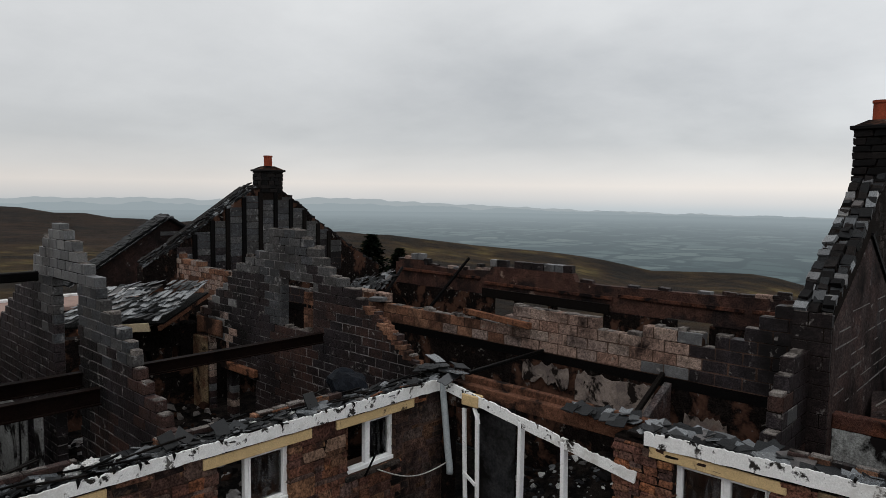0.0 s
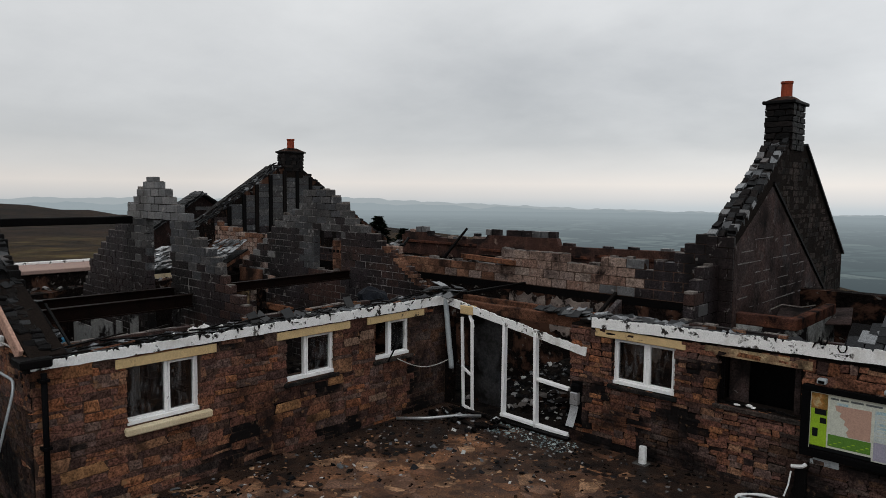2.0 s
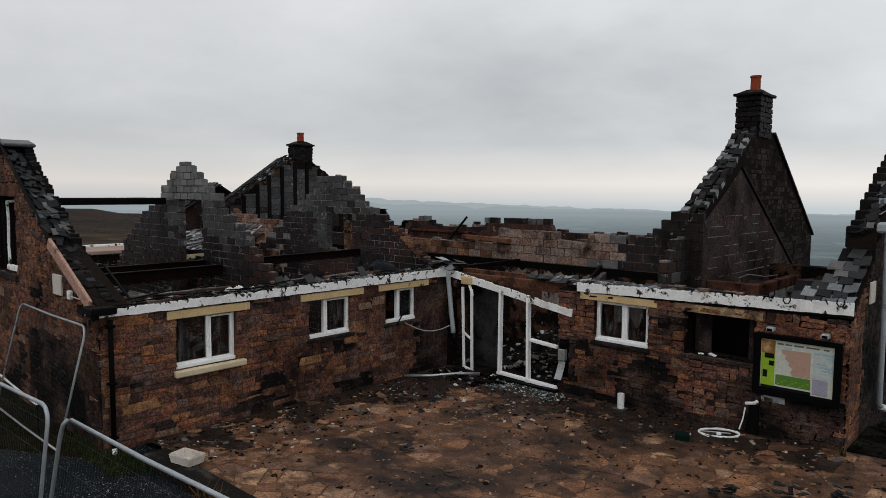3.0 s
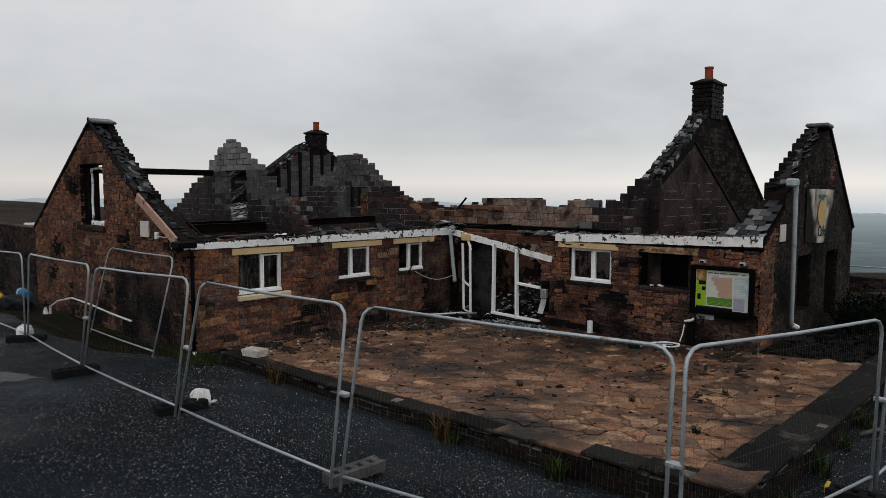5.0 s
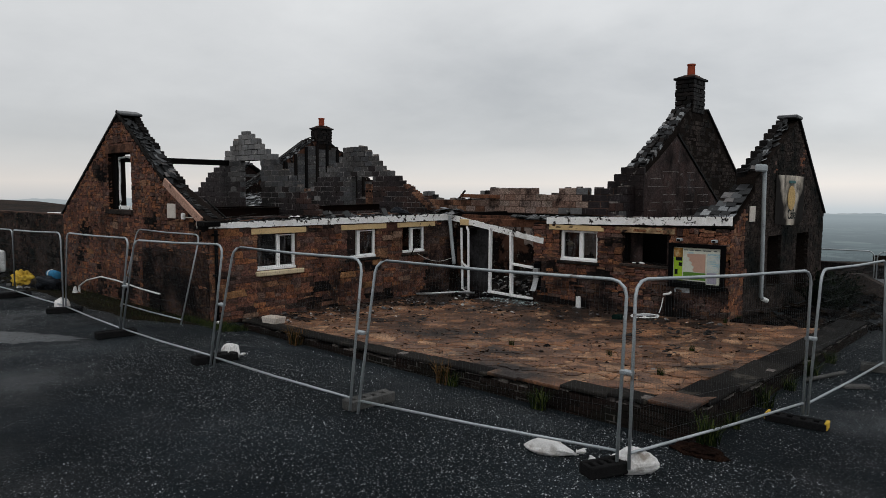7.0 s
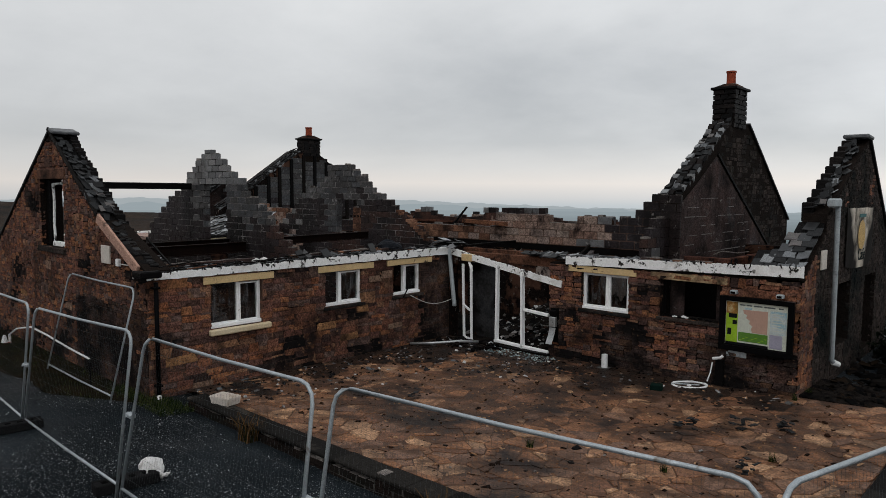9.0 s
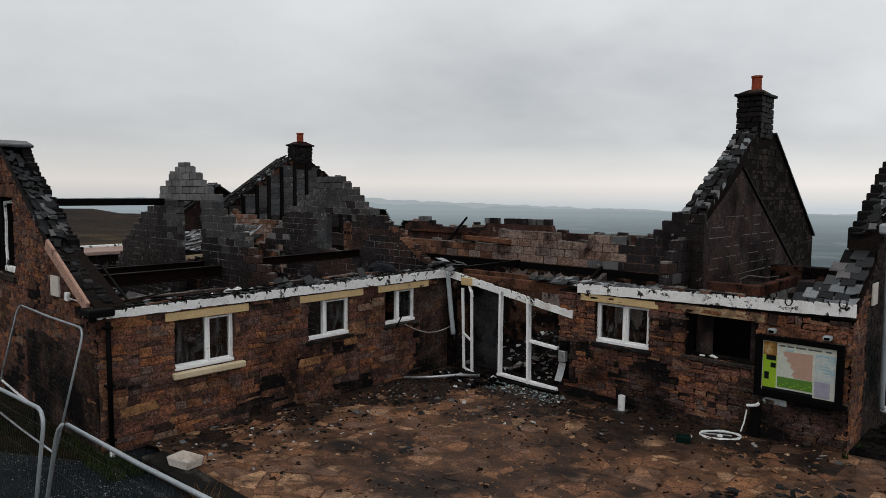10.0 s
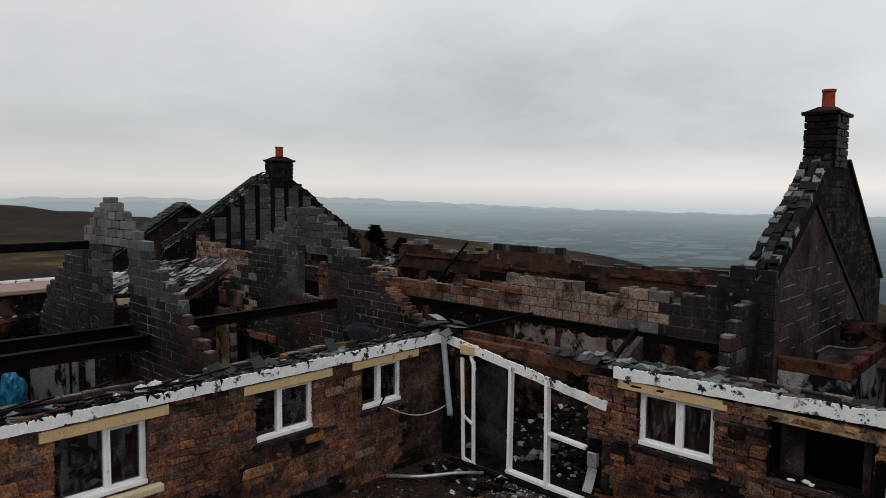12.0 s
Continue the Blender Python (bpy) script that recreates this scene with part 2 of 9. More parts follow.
M["steel"] = material("fire_rusted_steel", [(0.016, 0.011, 0.010), (0.028, 0.016, 0.013)], pick=2.0, rough=0.6, grain=30, metal=0.2, bump=0.3)
M["slate"] = material("broken_roof_slate", [(0.050, 0.055, 0.060), (0.075, 0.080, 0.086), (0.035, 0.037, 0.040), (0.10, 0.105, 0.11), (0.022, 0.022, 0.023), (0.085, 0.075, 0.072)],
                      rough=0.42, rough_noise=0.14, grain=26, grain_amount=0.35, spec=0.35, bump=0.3, stain=(0.015, 0.014, 0.014), stain_scale=2.2, stain_cut=(0.52, 0.66))
M["slate_wet"] = material("wet_roof_slate", [(0.075, 0.082, 0.088), (0.10, 0.107, 0.114), (0.050, 0.054, 0.059), (0.13, 0.136, 0.14)], rough=0.24, rough_noise=0.1, grain=22,
                          grain_amount=0.4, spec=0.8, bump=0.3)
M["slate_dark"] = material("sooted_roof_slate", [(0.022, 0.023, 0.025), (0.035, 0.037, 0.040), (0.015, 0.015, 0.016), (0.048, 0.050, 0.053)], rough=0.55, grain=26, grain_amount=0.6, spec=0.14, bump=0.5)
M["white_paint"] = material("blistered_white_paint", [(0.80, 0.80, 0.79)], rough=0.5, grain=14, grain_amount=0.10, stain=(0.03, 0.027, 0.025), stain_scale=7.0,
                            stain_cut=(0.57, 0.62), stain2=(0.50, 0.48, 0.45), stain2_scale=2.0, stain2_cut=(0.54, 0.76), bump=0.5)
M["upvc"] = material("white_plastic_frame", [(0.86, 0.865, 0.865)], rough=0.4, grain=10, grain_amount=0.06, stain=(0.26, 0.25, 0.24), stain_scale=2.3, stain_cut=(0.63, 0.80),
                     stain2=(0.10, 0.09, 0.085), stain2_scale=9.0, stain2_cut=(0.67, 0.73), bump=0.1, spec=0.45)
M["lintel"] = material("buff_painted_lintel", [(0.62, 0.46, 0.25), (0.55, 0.40, 0.21)], pick=1.4, rough=0.7, grain=16, grain_amount=0.15, stain=(0.08, 0.06, 0.04), stain_scale=4.0,
                       stain_cut=(0.62, 0.70), bump=0.25)
M["lintel_sooty"] = material("smoke_browned_lintel", [(0.36, 0.25, 0.14), (0.22, 0.14, 0.085), (0.42, 0.31, 0.18)], pick=1.8, rough=0.7, grain=12, grain_amount=0.3, stain=(0.022, 0.016, 0.013), stain_scale=2.2, stain_cut=(0.46, 0.66), bump=0.3)
M["entry_panel"] = material("smoked_partition_board", [(0.026, 0.027, 0.029), (0.040, 0.040, 0.042), (0.019, 0.018, 0.018)], pick=1.2, tone=1.0, rough=0.6, spec=.1, grain=5, grain_amount=0.3, stain=(0.007, 0.006, 0.006), stain_scale=1.7, stain_cut=(0.48, 0.58), bump=0.2)
M["cream_sill"] = material("cream_painted_sill", [(0.62, 0.53, 0.37), (0.55, 0.45, 0.30)], pick=2.0, rough=0.6, grain=16, grain_amount=0.12, stain=(0.16, 0.12, 0.09), stain_scale=3.0,
                           stain_cut=(0.60, 0.74), bump=0.25)
M["bargeboard"] = material("faded_pink_bargeboard", [(0.42, 0.27, 0.21), (0.36, 0.22, 0.17)], pick=2.0, rough=0.7, grain=16, stain=(0.06, 0.04, 0.035), stain_scale=4.0, stain_cut=(0.60, 0.7))
M["terracotta"] = material("terracotta", [(0.28, 0.062, 0.032), (0.22, 0.05, 0.028)], pick=3.0, rough=0.75, grain=30, grain_amount=0.25, stain=(0.06, 0.03, 0.025), stain_scale=3.0, stain_cut=(0.58, 0.7))
M["stack"] = material("sooted_chimney_stone", [(0.019, 0.017, 0.017), (0.028, 0.023, 0.022), (0.014, 0.013, 0.013), (0.036, 0.029, 0.027)], rough=0.6, spec=0.07, grain=18, grain_amount=0.5, bump=0.6)
M["render"] = material("smoke_stained_render", [(0.071, 0.066, 0.071), (0.088, 0.082, 0.084), (0.078, 0.050, 0.045), (0.074, 0.055, 0.052)], pick=0.7, grain=9, grain_amount=0.5,
                       stain=(0.010, 0.009, 0.009), stain_scale=0.6, stain_cut=(0.41, 0.63), bump=0.3, stain2=(0.17, 0.155, 0.15), stain2_scale=5.5, stain2_cut=(0.64, 0.70))
M["plaster"] = material("peeling_wall_plaster", [(0.20, 0.160, 0.142), (0.13, 0.105, 0.095), (0.24, 0.195, 0.17)], pick=1.5, grain=16, grain_amount=0.25, stain=(0.014, 0.011, 0.010), stain_scale=2.4, stain_cut=(0.55, 0.60),
                        stain2=(0.09, 0.04, 0.025), stain2_scale=1.3, stain2_cut=(0.58, 0.64), bump=0.3)
M["plaster_white"] = material("smoky_white_plaster", [(0.36, 0.37, 0.36), (0.22, 0.22, 0.215)], pick=1.2, grain=10, stain=(0.012, 0.010, 0.010), stain_scale=1.6, stain_cut=(0.50, 0.58), bump=0.2)
M["pier_plaster"] = material("stained_yellow_plaster", [(0.26, 0.19, 0.10), (0.17, 0.12, 0.075), (0.10, 0.055, 0.035)], pick=2.5, grain=14, grain_amount=0.5, stain=(0.02, 0.015, 0.012), stain_scale=3.0, stain_cut=(0.52, 0.62), bump=0.4)
M["galv"] = material("galvanised_steel", [(0.44, 0.47, 0.49), (0.34, 0.37, 0.39)], pick=3.0, rough=0.45, metal=0.55, grain=30, grain_amount=0.15, bump=0.1,
                     stain=(0.16, 0.14, 0.12), stain_scale=5.0, stain_cut=(0.62, 0.72))
M["wire"] = material("fence_mesh_wire", [(0.075, 0.08, 0.084)], rough=0.5, metal=0.5, grain=30, bump=0)
M["rubber"] = material("recycled_rubber_block", [(0.020, 0.020, 0.021), (0.032, 0.032, 0.033)], pick=4.0, rough=0.75, grain=40, bump=0.4)
M["concrete"] = material("weathered_concrete", [(0.095, 0.094, 0.09), (0.073, 0.072, 0.07)], pick=3.0, grain=30, stain=(0.04, 0.04, 0.035), stain_scale=3.0, stain_cut=(0.5, 0.7))
M["sack"] = material("white_woven_sack", [(0.76, 0.755, 0.75), (0.66, 0.65, 0.64)], pick=3.0, rough=0.7, grain=60, grain_amount=0.15, stain=(0.26, 0.23, 0.20), stain_scale=5.0, stain_cut=(0.54, 0.72), bump=0.8, bump_dist=0.02)
M["black_plastic"] = material("black_plastic", [(0.010, 0.010, 0.011)], rough=0.45, grain=30, bump=0.1)
M["grey_plastic"] = material("grey_plastic_pipe", [(0.40, 0.44, 0.455), (0.32, 0.35, 0.365)], pick=2.0, rough=0.45, grain=12, grain_amount=0.12, stain=(0.05, 0.05, 0.05), stain_scale=3.0, stain_cut=(0.58, 0.72), bump=0.1)
M["white_plastic"] = material("white_plastic", [(0.70, 0.71, 0.71)], rough=0.45, grain=12, grain_amount=0.08, stain=(0.30, 0.27, 0.24), stain_scale=4.0, stain_cut=(0.58, 0.74), bump=0.1)
M["yellow_sack"] = material("yellow_plastic_sack", [(0.62, 0.42, 0.05), (0.52, 0.34, 0.05)], pick=4.0, rough=0.45, grain=14, grain_amount=0.2, bump=0.4)
M["blue_plastic"] = material("blue_plastic_drum", [(0.03, 0.16, 0.30)], rough=0.4, grain=14, grain_amount=0.15, bump=0.1)
M["blue_sheet"] = material("blue_plastic_sheet", [(0.04, 0.30, 0.50), (0.03, 0.22, 0.40)], pick=3.0, rough=0.35, spec=.4, grain=8, grain_amount=0.2, bump=0.5)
M["stainless"] = material("dulled_stainless", [(0.42, 0.43, 0.44)], rough=0.4, metal=0.7, grain=18, grain_amount=0.2, stain=(0.10, 0.09, 0.085), stain_scale=6, stain_cut=(0.58, 0.7), bump=0.1)
M["lead"] = material("lead_ridge_sheet", [(0.16, 0.168, 0.175), (0.07, 0.073, 0.078)], pick=3.0, rough=0.5, spec=.3, grain=18, bump=0.3)
M["ash"] = material("ash_and_rubble", [(0.020, 0.017, 0.016), (0.045, 0.036, 0.031), (0.012, 0.011, 0.011)], pick=3.0, grain=25, grain_amount=0.6, bump=0.9, bump_dist=0.03)
M["rubble"] = material("mixed_rubble", [(0.035, 0.030, 0.028), (0.016, 0.014, 0.014), (0.10, 0.09, 0.085), (0.06, 0.032, 0.022), (0.022, 0.020, 0.020), (0.20, 0.19, 0.185), (0.045, 0.038, 0.035)],
                       pick="island", grain=30, bump=0.5)
M["shard"] = material("pale_fire_debris", [(0.22, 0.22, 0.22), (0.05, 0.05, 0.055), (0.10, 0.105, 0.11), (0.03, 0.03, 0.03), (0.42, 0.42, 0.41), (0.075, 0.072, 0.07), (0.022, 0.022, 0.024), (0.03, 0.028, 0.028), (0.05, 0.045, 0.04)],
                      pick="island", rough=0.55, grain=30, bump=0.3)
M["flag"] = material("orange_sandstone_flag", [(0.205, 0.095, 0.048), (0.155, 0.074, 0.041), (0.25, 0.130, 0.072), (0.13, 0.062, 0.036), (0.17, 0.094, 0.060), (0.215, 0.100, 0.050), (0.14, 0.078, 0.052), (0.33, 0.19, 0.108), (0.26, 0.15, 0.088)],
                     rough=0.60, rough_noise=0.2, spec=0.14, grain=9, grain_amount=0.5, stain=(0.060, 0.029, 0.016), stain_scale=2.2, stain_cut=(0.46, 0.62),
                     stain2=(0.016, 0.010, 0.008), stain2_scale=0.5, stain2_cut=(0.49, 0.62), bump=0.6, bump_dist=0.02)
M["flag_dark"] = material("dark_coping_slab", [(0.034, 0.032, 0.030), (0.050, 0.046, 0.042), (0.026, 0.024, 0.023)], rough=0.7, grain=24, grain_amount=0.5, bump=0.4,
                          stain=(0.085, 0.075, 0.062), stain_scale=1.8, stain_cut=(0.58, 0.75))
M["patio_bed"] = material("washed_patio_mud", [(0.085, 0.043, 0.025), (0.050, 0.027, 0.018), (0.120, 0.058, 0.031), (0.070, 0.040, 0.028)], pick=1.6, tone=1.0, grain=20, grain_amount=0.55, bump=0.7, bump_dist=.012, rough=0.62, spec=0.12,
                          stain=(0.016, 0.011, 0.009), stain_scale=0.5, stain_cut=(0.47, 0.64), stain2=(0.17, 0.095, 0.052), stain2_scale=4.5, stain2_cut=(0.60, 0.72))
M["kerb_stone"] = material("patio_wall_stone", [(0.038, 0.030, 0.027), (0.052, 0.040, 0.035), (0.028, 0.023, 0.022), (0.045, 0.032, 0.028)], grain=22, grain_amount=0.5, bump=0.6,
                           stain=(0.012, 0.012, 0.010), stain_scale=1.4, stain_cut=(0.48, 0.66))
M["notice"] = material("pale_notice_board", [(0.55, 0.50, 0.45)], rough=0.6, grain=10, grain_amount=0.1, stain=(0.35, 0.28, 0.22), stain_scale=3.0, stain_cut=(0.55, 0.7), bump=0.1)
M["leaf"] = material("conifer_needles", [(0.012, 0.020, 0.012), (0.020, 0.030, 0.016), (0.008, 0.013, 0.009)], pick="island", grain=30, bump=0)
M["weed"] = material("weed_leaf", [(0.035, 0.060, 0.018), (0.060, 0.075, 0.022), (0.022, 0.040, 0.014)], pick="island", grain=30, bump=0)
M["dry_grass"] = material("dry_grass", [(0.078, 0.046, 0.018), (0.072, 0.040, 0.016), (0.10, 0.056, 0.024), (0.05, 0.05, 0.02)], pick="island", grain=30, bump=0)
M["bark"] = material("bark", [(0.03, 0.02, 0.015)], grain=30, bump=0.6)
M["felt"] = material("pinkish_roof_felt", [(0.36, 0.25, 0.21), (0.30, 0.21, 0.18)], pick=0.6, rough=0.6, grain=14, grain_amount=0.15)
M["cable"] = material("pale_cable", [(0.42, 0.40, 0.38)], rough=0.6, grain=20, bump=0)
M["drum_dark"] = material("dark_bin_bag", [(0.012, 0.013, 0.016), (0.03, 0.035, 0.045)], pick=4.0, rough=0.35, grain=14, bump=0.5)


def glass_material():
    """Clear panes with grey smoke film run down in streaks."""
    m = bpy.data.materials.new("smoky_window_glass")
    m.use_nodes = True
    nt = m.node_tree
    nt.nodes.clear()
    tr = node(nt, "ShaderNodeBsdfTransparent", Color=(0.62, 0.62, 0.62, 1))
    gl = node(nt, "ShaderNodeBsdfGlossy", Color=(0.9, 0.9, 0.9, 1), Roughness=0.04)
    film = node(nt, "ShaderNodeBsdfDiffuse", Color=(0.085, 0.085, 0.088, 1))
    geo = nt.nodes.new("ShaderNodeNewGeometry")
    mp = nt.nodes.new("ShaderNodeMapping")
    mp.inputs["Scale"].default_value = (9, 9, 2.2)
    nt.links.new(geo.outputs["Position"], mp.inputs[0])
    nz = node(nt, "ShaderNodeTexNoise", Scale=1.0, Detail=6.0, Roughness=0.65, Distortion=0.6)
    nt.links.new(mp.outputs[0], nz.inputs["Vector"])
    amount = ramp(nt, [(0.50, (0, 0, 0)), (0.66, (0.7, 0.7, 0.7))])
    nt.links.new(nz.outputs[0], amount.inputs[0])
    dirty = nt.nodes.new("ShaderNodeMixShader")
    for sock, v in zip(dirty.inputs, (amount.outputs[0], tr.outputs[0], film.outputs[0])):
        nt.links.new(v, sock)
    fr = node(nt, "ShaderNodeFresnel", IOR=1.5)
    mx = nt.nodes.new("ShaderNodeMixShader")
    for sock, v in zip(mx.inputs, (fr.outputs[0], dirty.outputs[0], gl.outputs[0])):
        nt.links.new(v, sock)
    out = nt.nodes.new("ShaderNodeOutputMaterial")
    nt.links.new(mx.outputs[0], out.inputs[0])
    return m


M["glass"] = glass_material()


def flat_material(name, colour, rough=0.5, wear=0.12):
    return material(name, [colour], rough=rough, grain=14, grain_amount=wear, bump=0.05)


def car_park_material():
    """Wet dark tarmac with loose pale chippings, worn bald in places."""
    m = bpy.data.materials.new("wet_gritty_tarmac")
    m.use_nodes = True
    nt = m.node_tree
    bsdf = nt.nodes["Principled BSDF"]
    geo = nt.nodes.new("ShaderNodeNewGeometry")
    P = geo.outputs["Position"]

    def noise_at(scale, detail=5.0, rough=0.6):
        n = node(nt, "ShaderNodeTexNoise", Scale=scale, Detail=detail, Roughness=rough)
        nt.links.new(P, n.inputs["Vector"])
        return n.outputs[0]
    big = ramp(nt, [(0.35, (0.0028, 0.0043, 0.0056)), (0.52, (0.0059, 0.0084, 0.0106)), (0.68, (0.0125, 0.0167, 0.0200))])
    nt.links.new(noise_at(0.35), big.inputs[0])
    fine = ramp(nt, [(0.3, (0.25, 0.25, 0.25)), (0.7, (1.9, 1.9, 1.9))])
    nt.links.new(noise_at(38.0, 4.0, 0.75), fine.inputs[0])
    col = mixc(nt, 1.0, big.outputs[0], fine.outputs[0], "MULTIPLY")
    vo = node(nt, "ShaderNodeTexVoronoi", Scale=42.0)
    nt.links.new(P, vo.inputs["Vector"])
    chip = ramp(nt, [(0.26, (1, 1, 1)), (0.36, (0, 0, 0))])
    nt.links.new(vo.outputs["Distance"], chip.inputs[0])
    lot = ramp(nt, [(0.34, (0.25, 0.25, 0.25)), (0.48, (1, 1, 1))])
    nt.links.new(noise_at(0.55, 6.0), lot.inputs[0])
    sep = nt.nodes.new("ShaderNodeSeparateColor")
    nt.links.new(vo.outputs["Color"], sep.inputs[0])
    some = math_node(nt, "GREATER_THAN", sep.outputs[0], 0.62)
    fac = math_node(nt, "MULTIPLY", math_node(nt, "MULTIPLY", chip.outputs[0], lot.outputs[0]), some)
    stone = ramp(nt, [(0.0, (0.03, 0.035, 0.038)), (0.6, (0.085, 0.095, 0.102)), (0.9, (0.17, 0.18, 0.185)), (1.0, (0.36, 0.37, 0.37))])
    nt.links.new(sep.outputs[1], stone.inputs[0])
    col = mixc(nt, fac, col, stone.outputs[0])
    nt.links.new(col, bsdf.inputs["Base Color"])
    wet = ramp(nt, [(0.36, (0.42, 0.42, 0.42)), (0.56, (0.85, 0.85, 0.85))])
    nt.links.new(noise_at(0.25, 4.0), wet.inputs[0])
    nt.links.new(wet.outputs[0], bsdf.inputs["Roughness"])
    bsdf.inputs["Specular IOR Level"].default_value = 0.06
    bp = nt.nodes.new("ShaderNodeBump")
    bp.inputs["Strength"].default_value, bp.inputs["Distance"].default_value = 0.6, 0.012
    nt.links.new(noise_at(60.0, 3.0), bp.inputs["Height"])
    nt.links.new(bp.outputs[0], bsdf.inputs["Normal"])
    return m


def moor_material():
    """Heather, bleached grass and peat, in patches."""
    m = bpy.data.materials.new("moorland_turf")
    m.use_nodes = True
    nt = m.node_tree
    bsdf = nt.nodes["Principled BSDF"]
    geo = nt.nodes.new("ShaderNodeNewGeometry")
    mp = nt.nodes.new("ShaderNodeMapping")
    mp.inputs["Scale"].default_value = (1, 1, 3)
    nt.links.new(geo.outputs["Position"], mp.inputs[0])

    def noise_at(scale, detail=6.0):
        n = node(nt, "ShaderNodeTexNoise", Scale=scale, Detail=detail, Roughness=0.62)
        nt.links.new(mp.outputs[0], n.inputs["Vector"])
        return n.outputs[0]
    a = ramp(nt, [(0.36, (0.006, 0.004, 0.0025)), (0.46, (0.014, 0.0085, 0.004)), (0.54, (0.029, 0.0175, 0.007)), (0.64, (0.068, 0.050, 0.017))])
    nt.links.new(noise_at(0.09, 9.0), a.inputs[0])
    b = ramp(nt, [(0.36, (0.4, 0.4, 0.4)), (0.64, (1.6, 1.55, 1.45))])
    nt.links.new(noise_at(0.28, 9.0), b.inputs[0])
    # heather takes over from grass higher on the hill
    far = nt.nodes.new("ShaderNodeVectorMath")
    far.operation = "LENGTH"
    nt.links.new(geo.outputs["Position"], far.inputs[0])
    zone = ramp(nt, [(0.0, (0, 0, 0)), (1.0, (1, 1, 1))])
    zr = nt.nodes.new("ShaderNodeMapRange")
    zr.inputs[1].default_value, zr.inputs[2].default_value = 75.0, 120.0
    nt.links.new(math_node(nt, "ADD", far.outputs["Value"], math_node(nt, "MULTIPLY", noise_at(0.02), 50.0)), zr.inputs[0])
    sx = nt.nodes.new("ShaderNodeSeparateXYZ")
    nt.links.new(geo.outputs["Position"], sx.inputs[0])
    west = nt.nodes.new("ShaderNodeMapRange")
    west.inputs[1].default_value, west.inputs[2].default_value = -62.0, -88.0
    nt.links.new(sx.outputs[0], west.inputs[0])
    nt.links.new(math_node(nt, "MULTIPLY", zr.outputs[0], west.outputs[0]), zone.inputs[0])
    heath = ramp(nt, [(0.35, (0.006, 0.004, 0.003)), (0.65, (0.024, 0.0135, 0.0075))])
    nt.links.new(noise_at(0.06), heath.inputs[0])
    col = mixc(nt, zone.outputs[0], a.outputs[0], heath.outputs[0])
    col = mixc(nt, 1.0, col, b.outputs[0], "MULTIPLY")
    nt.links.new(col, bsdf.inputs["Base Color"])
    bsdf.inputs["Roughness"].default_value = 0.95
    bsdf.inputs["Specular IOR Level"].default_value = 0.1
    bp = nt.nodes.new("ShaderNodeBump")
    bp.inputs["Strength"].default_value, bp.inputs["Distance"].default_value = 0.8, 0.3
    nt.links.new(noise_at(1.5), bp.inputs["Height"])
    nt.links.new(bp.outputs[0], bsdf.inputs["Normal"])
    return m


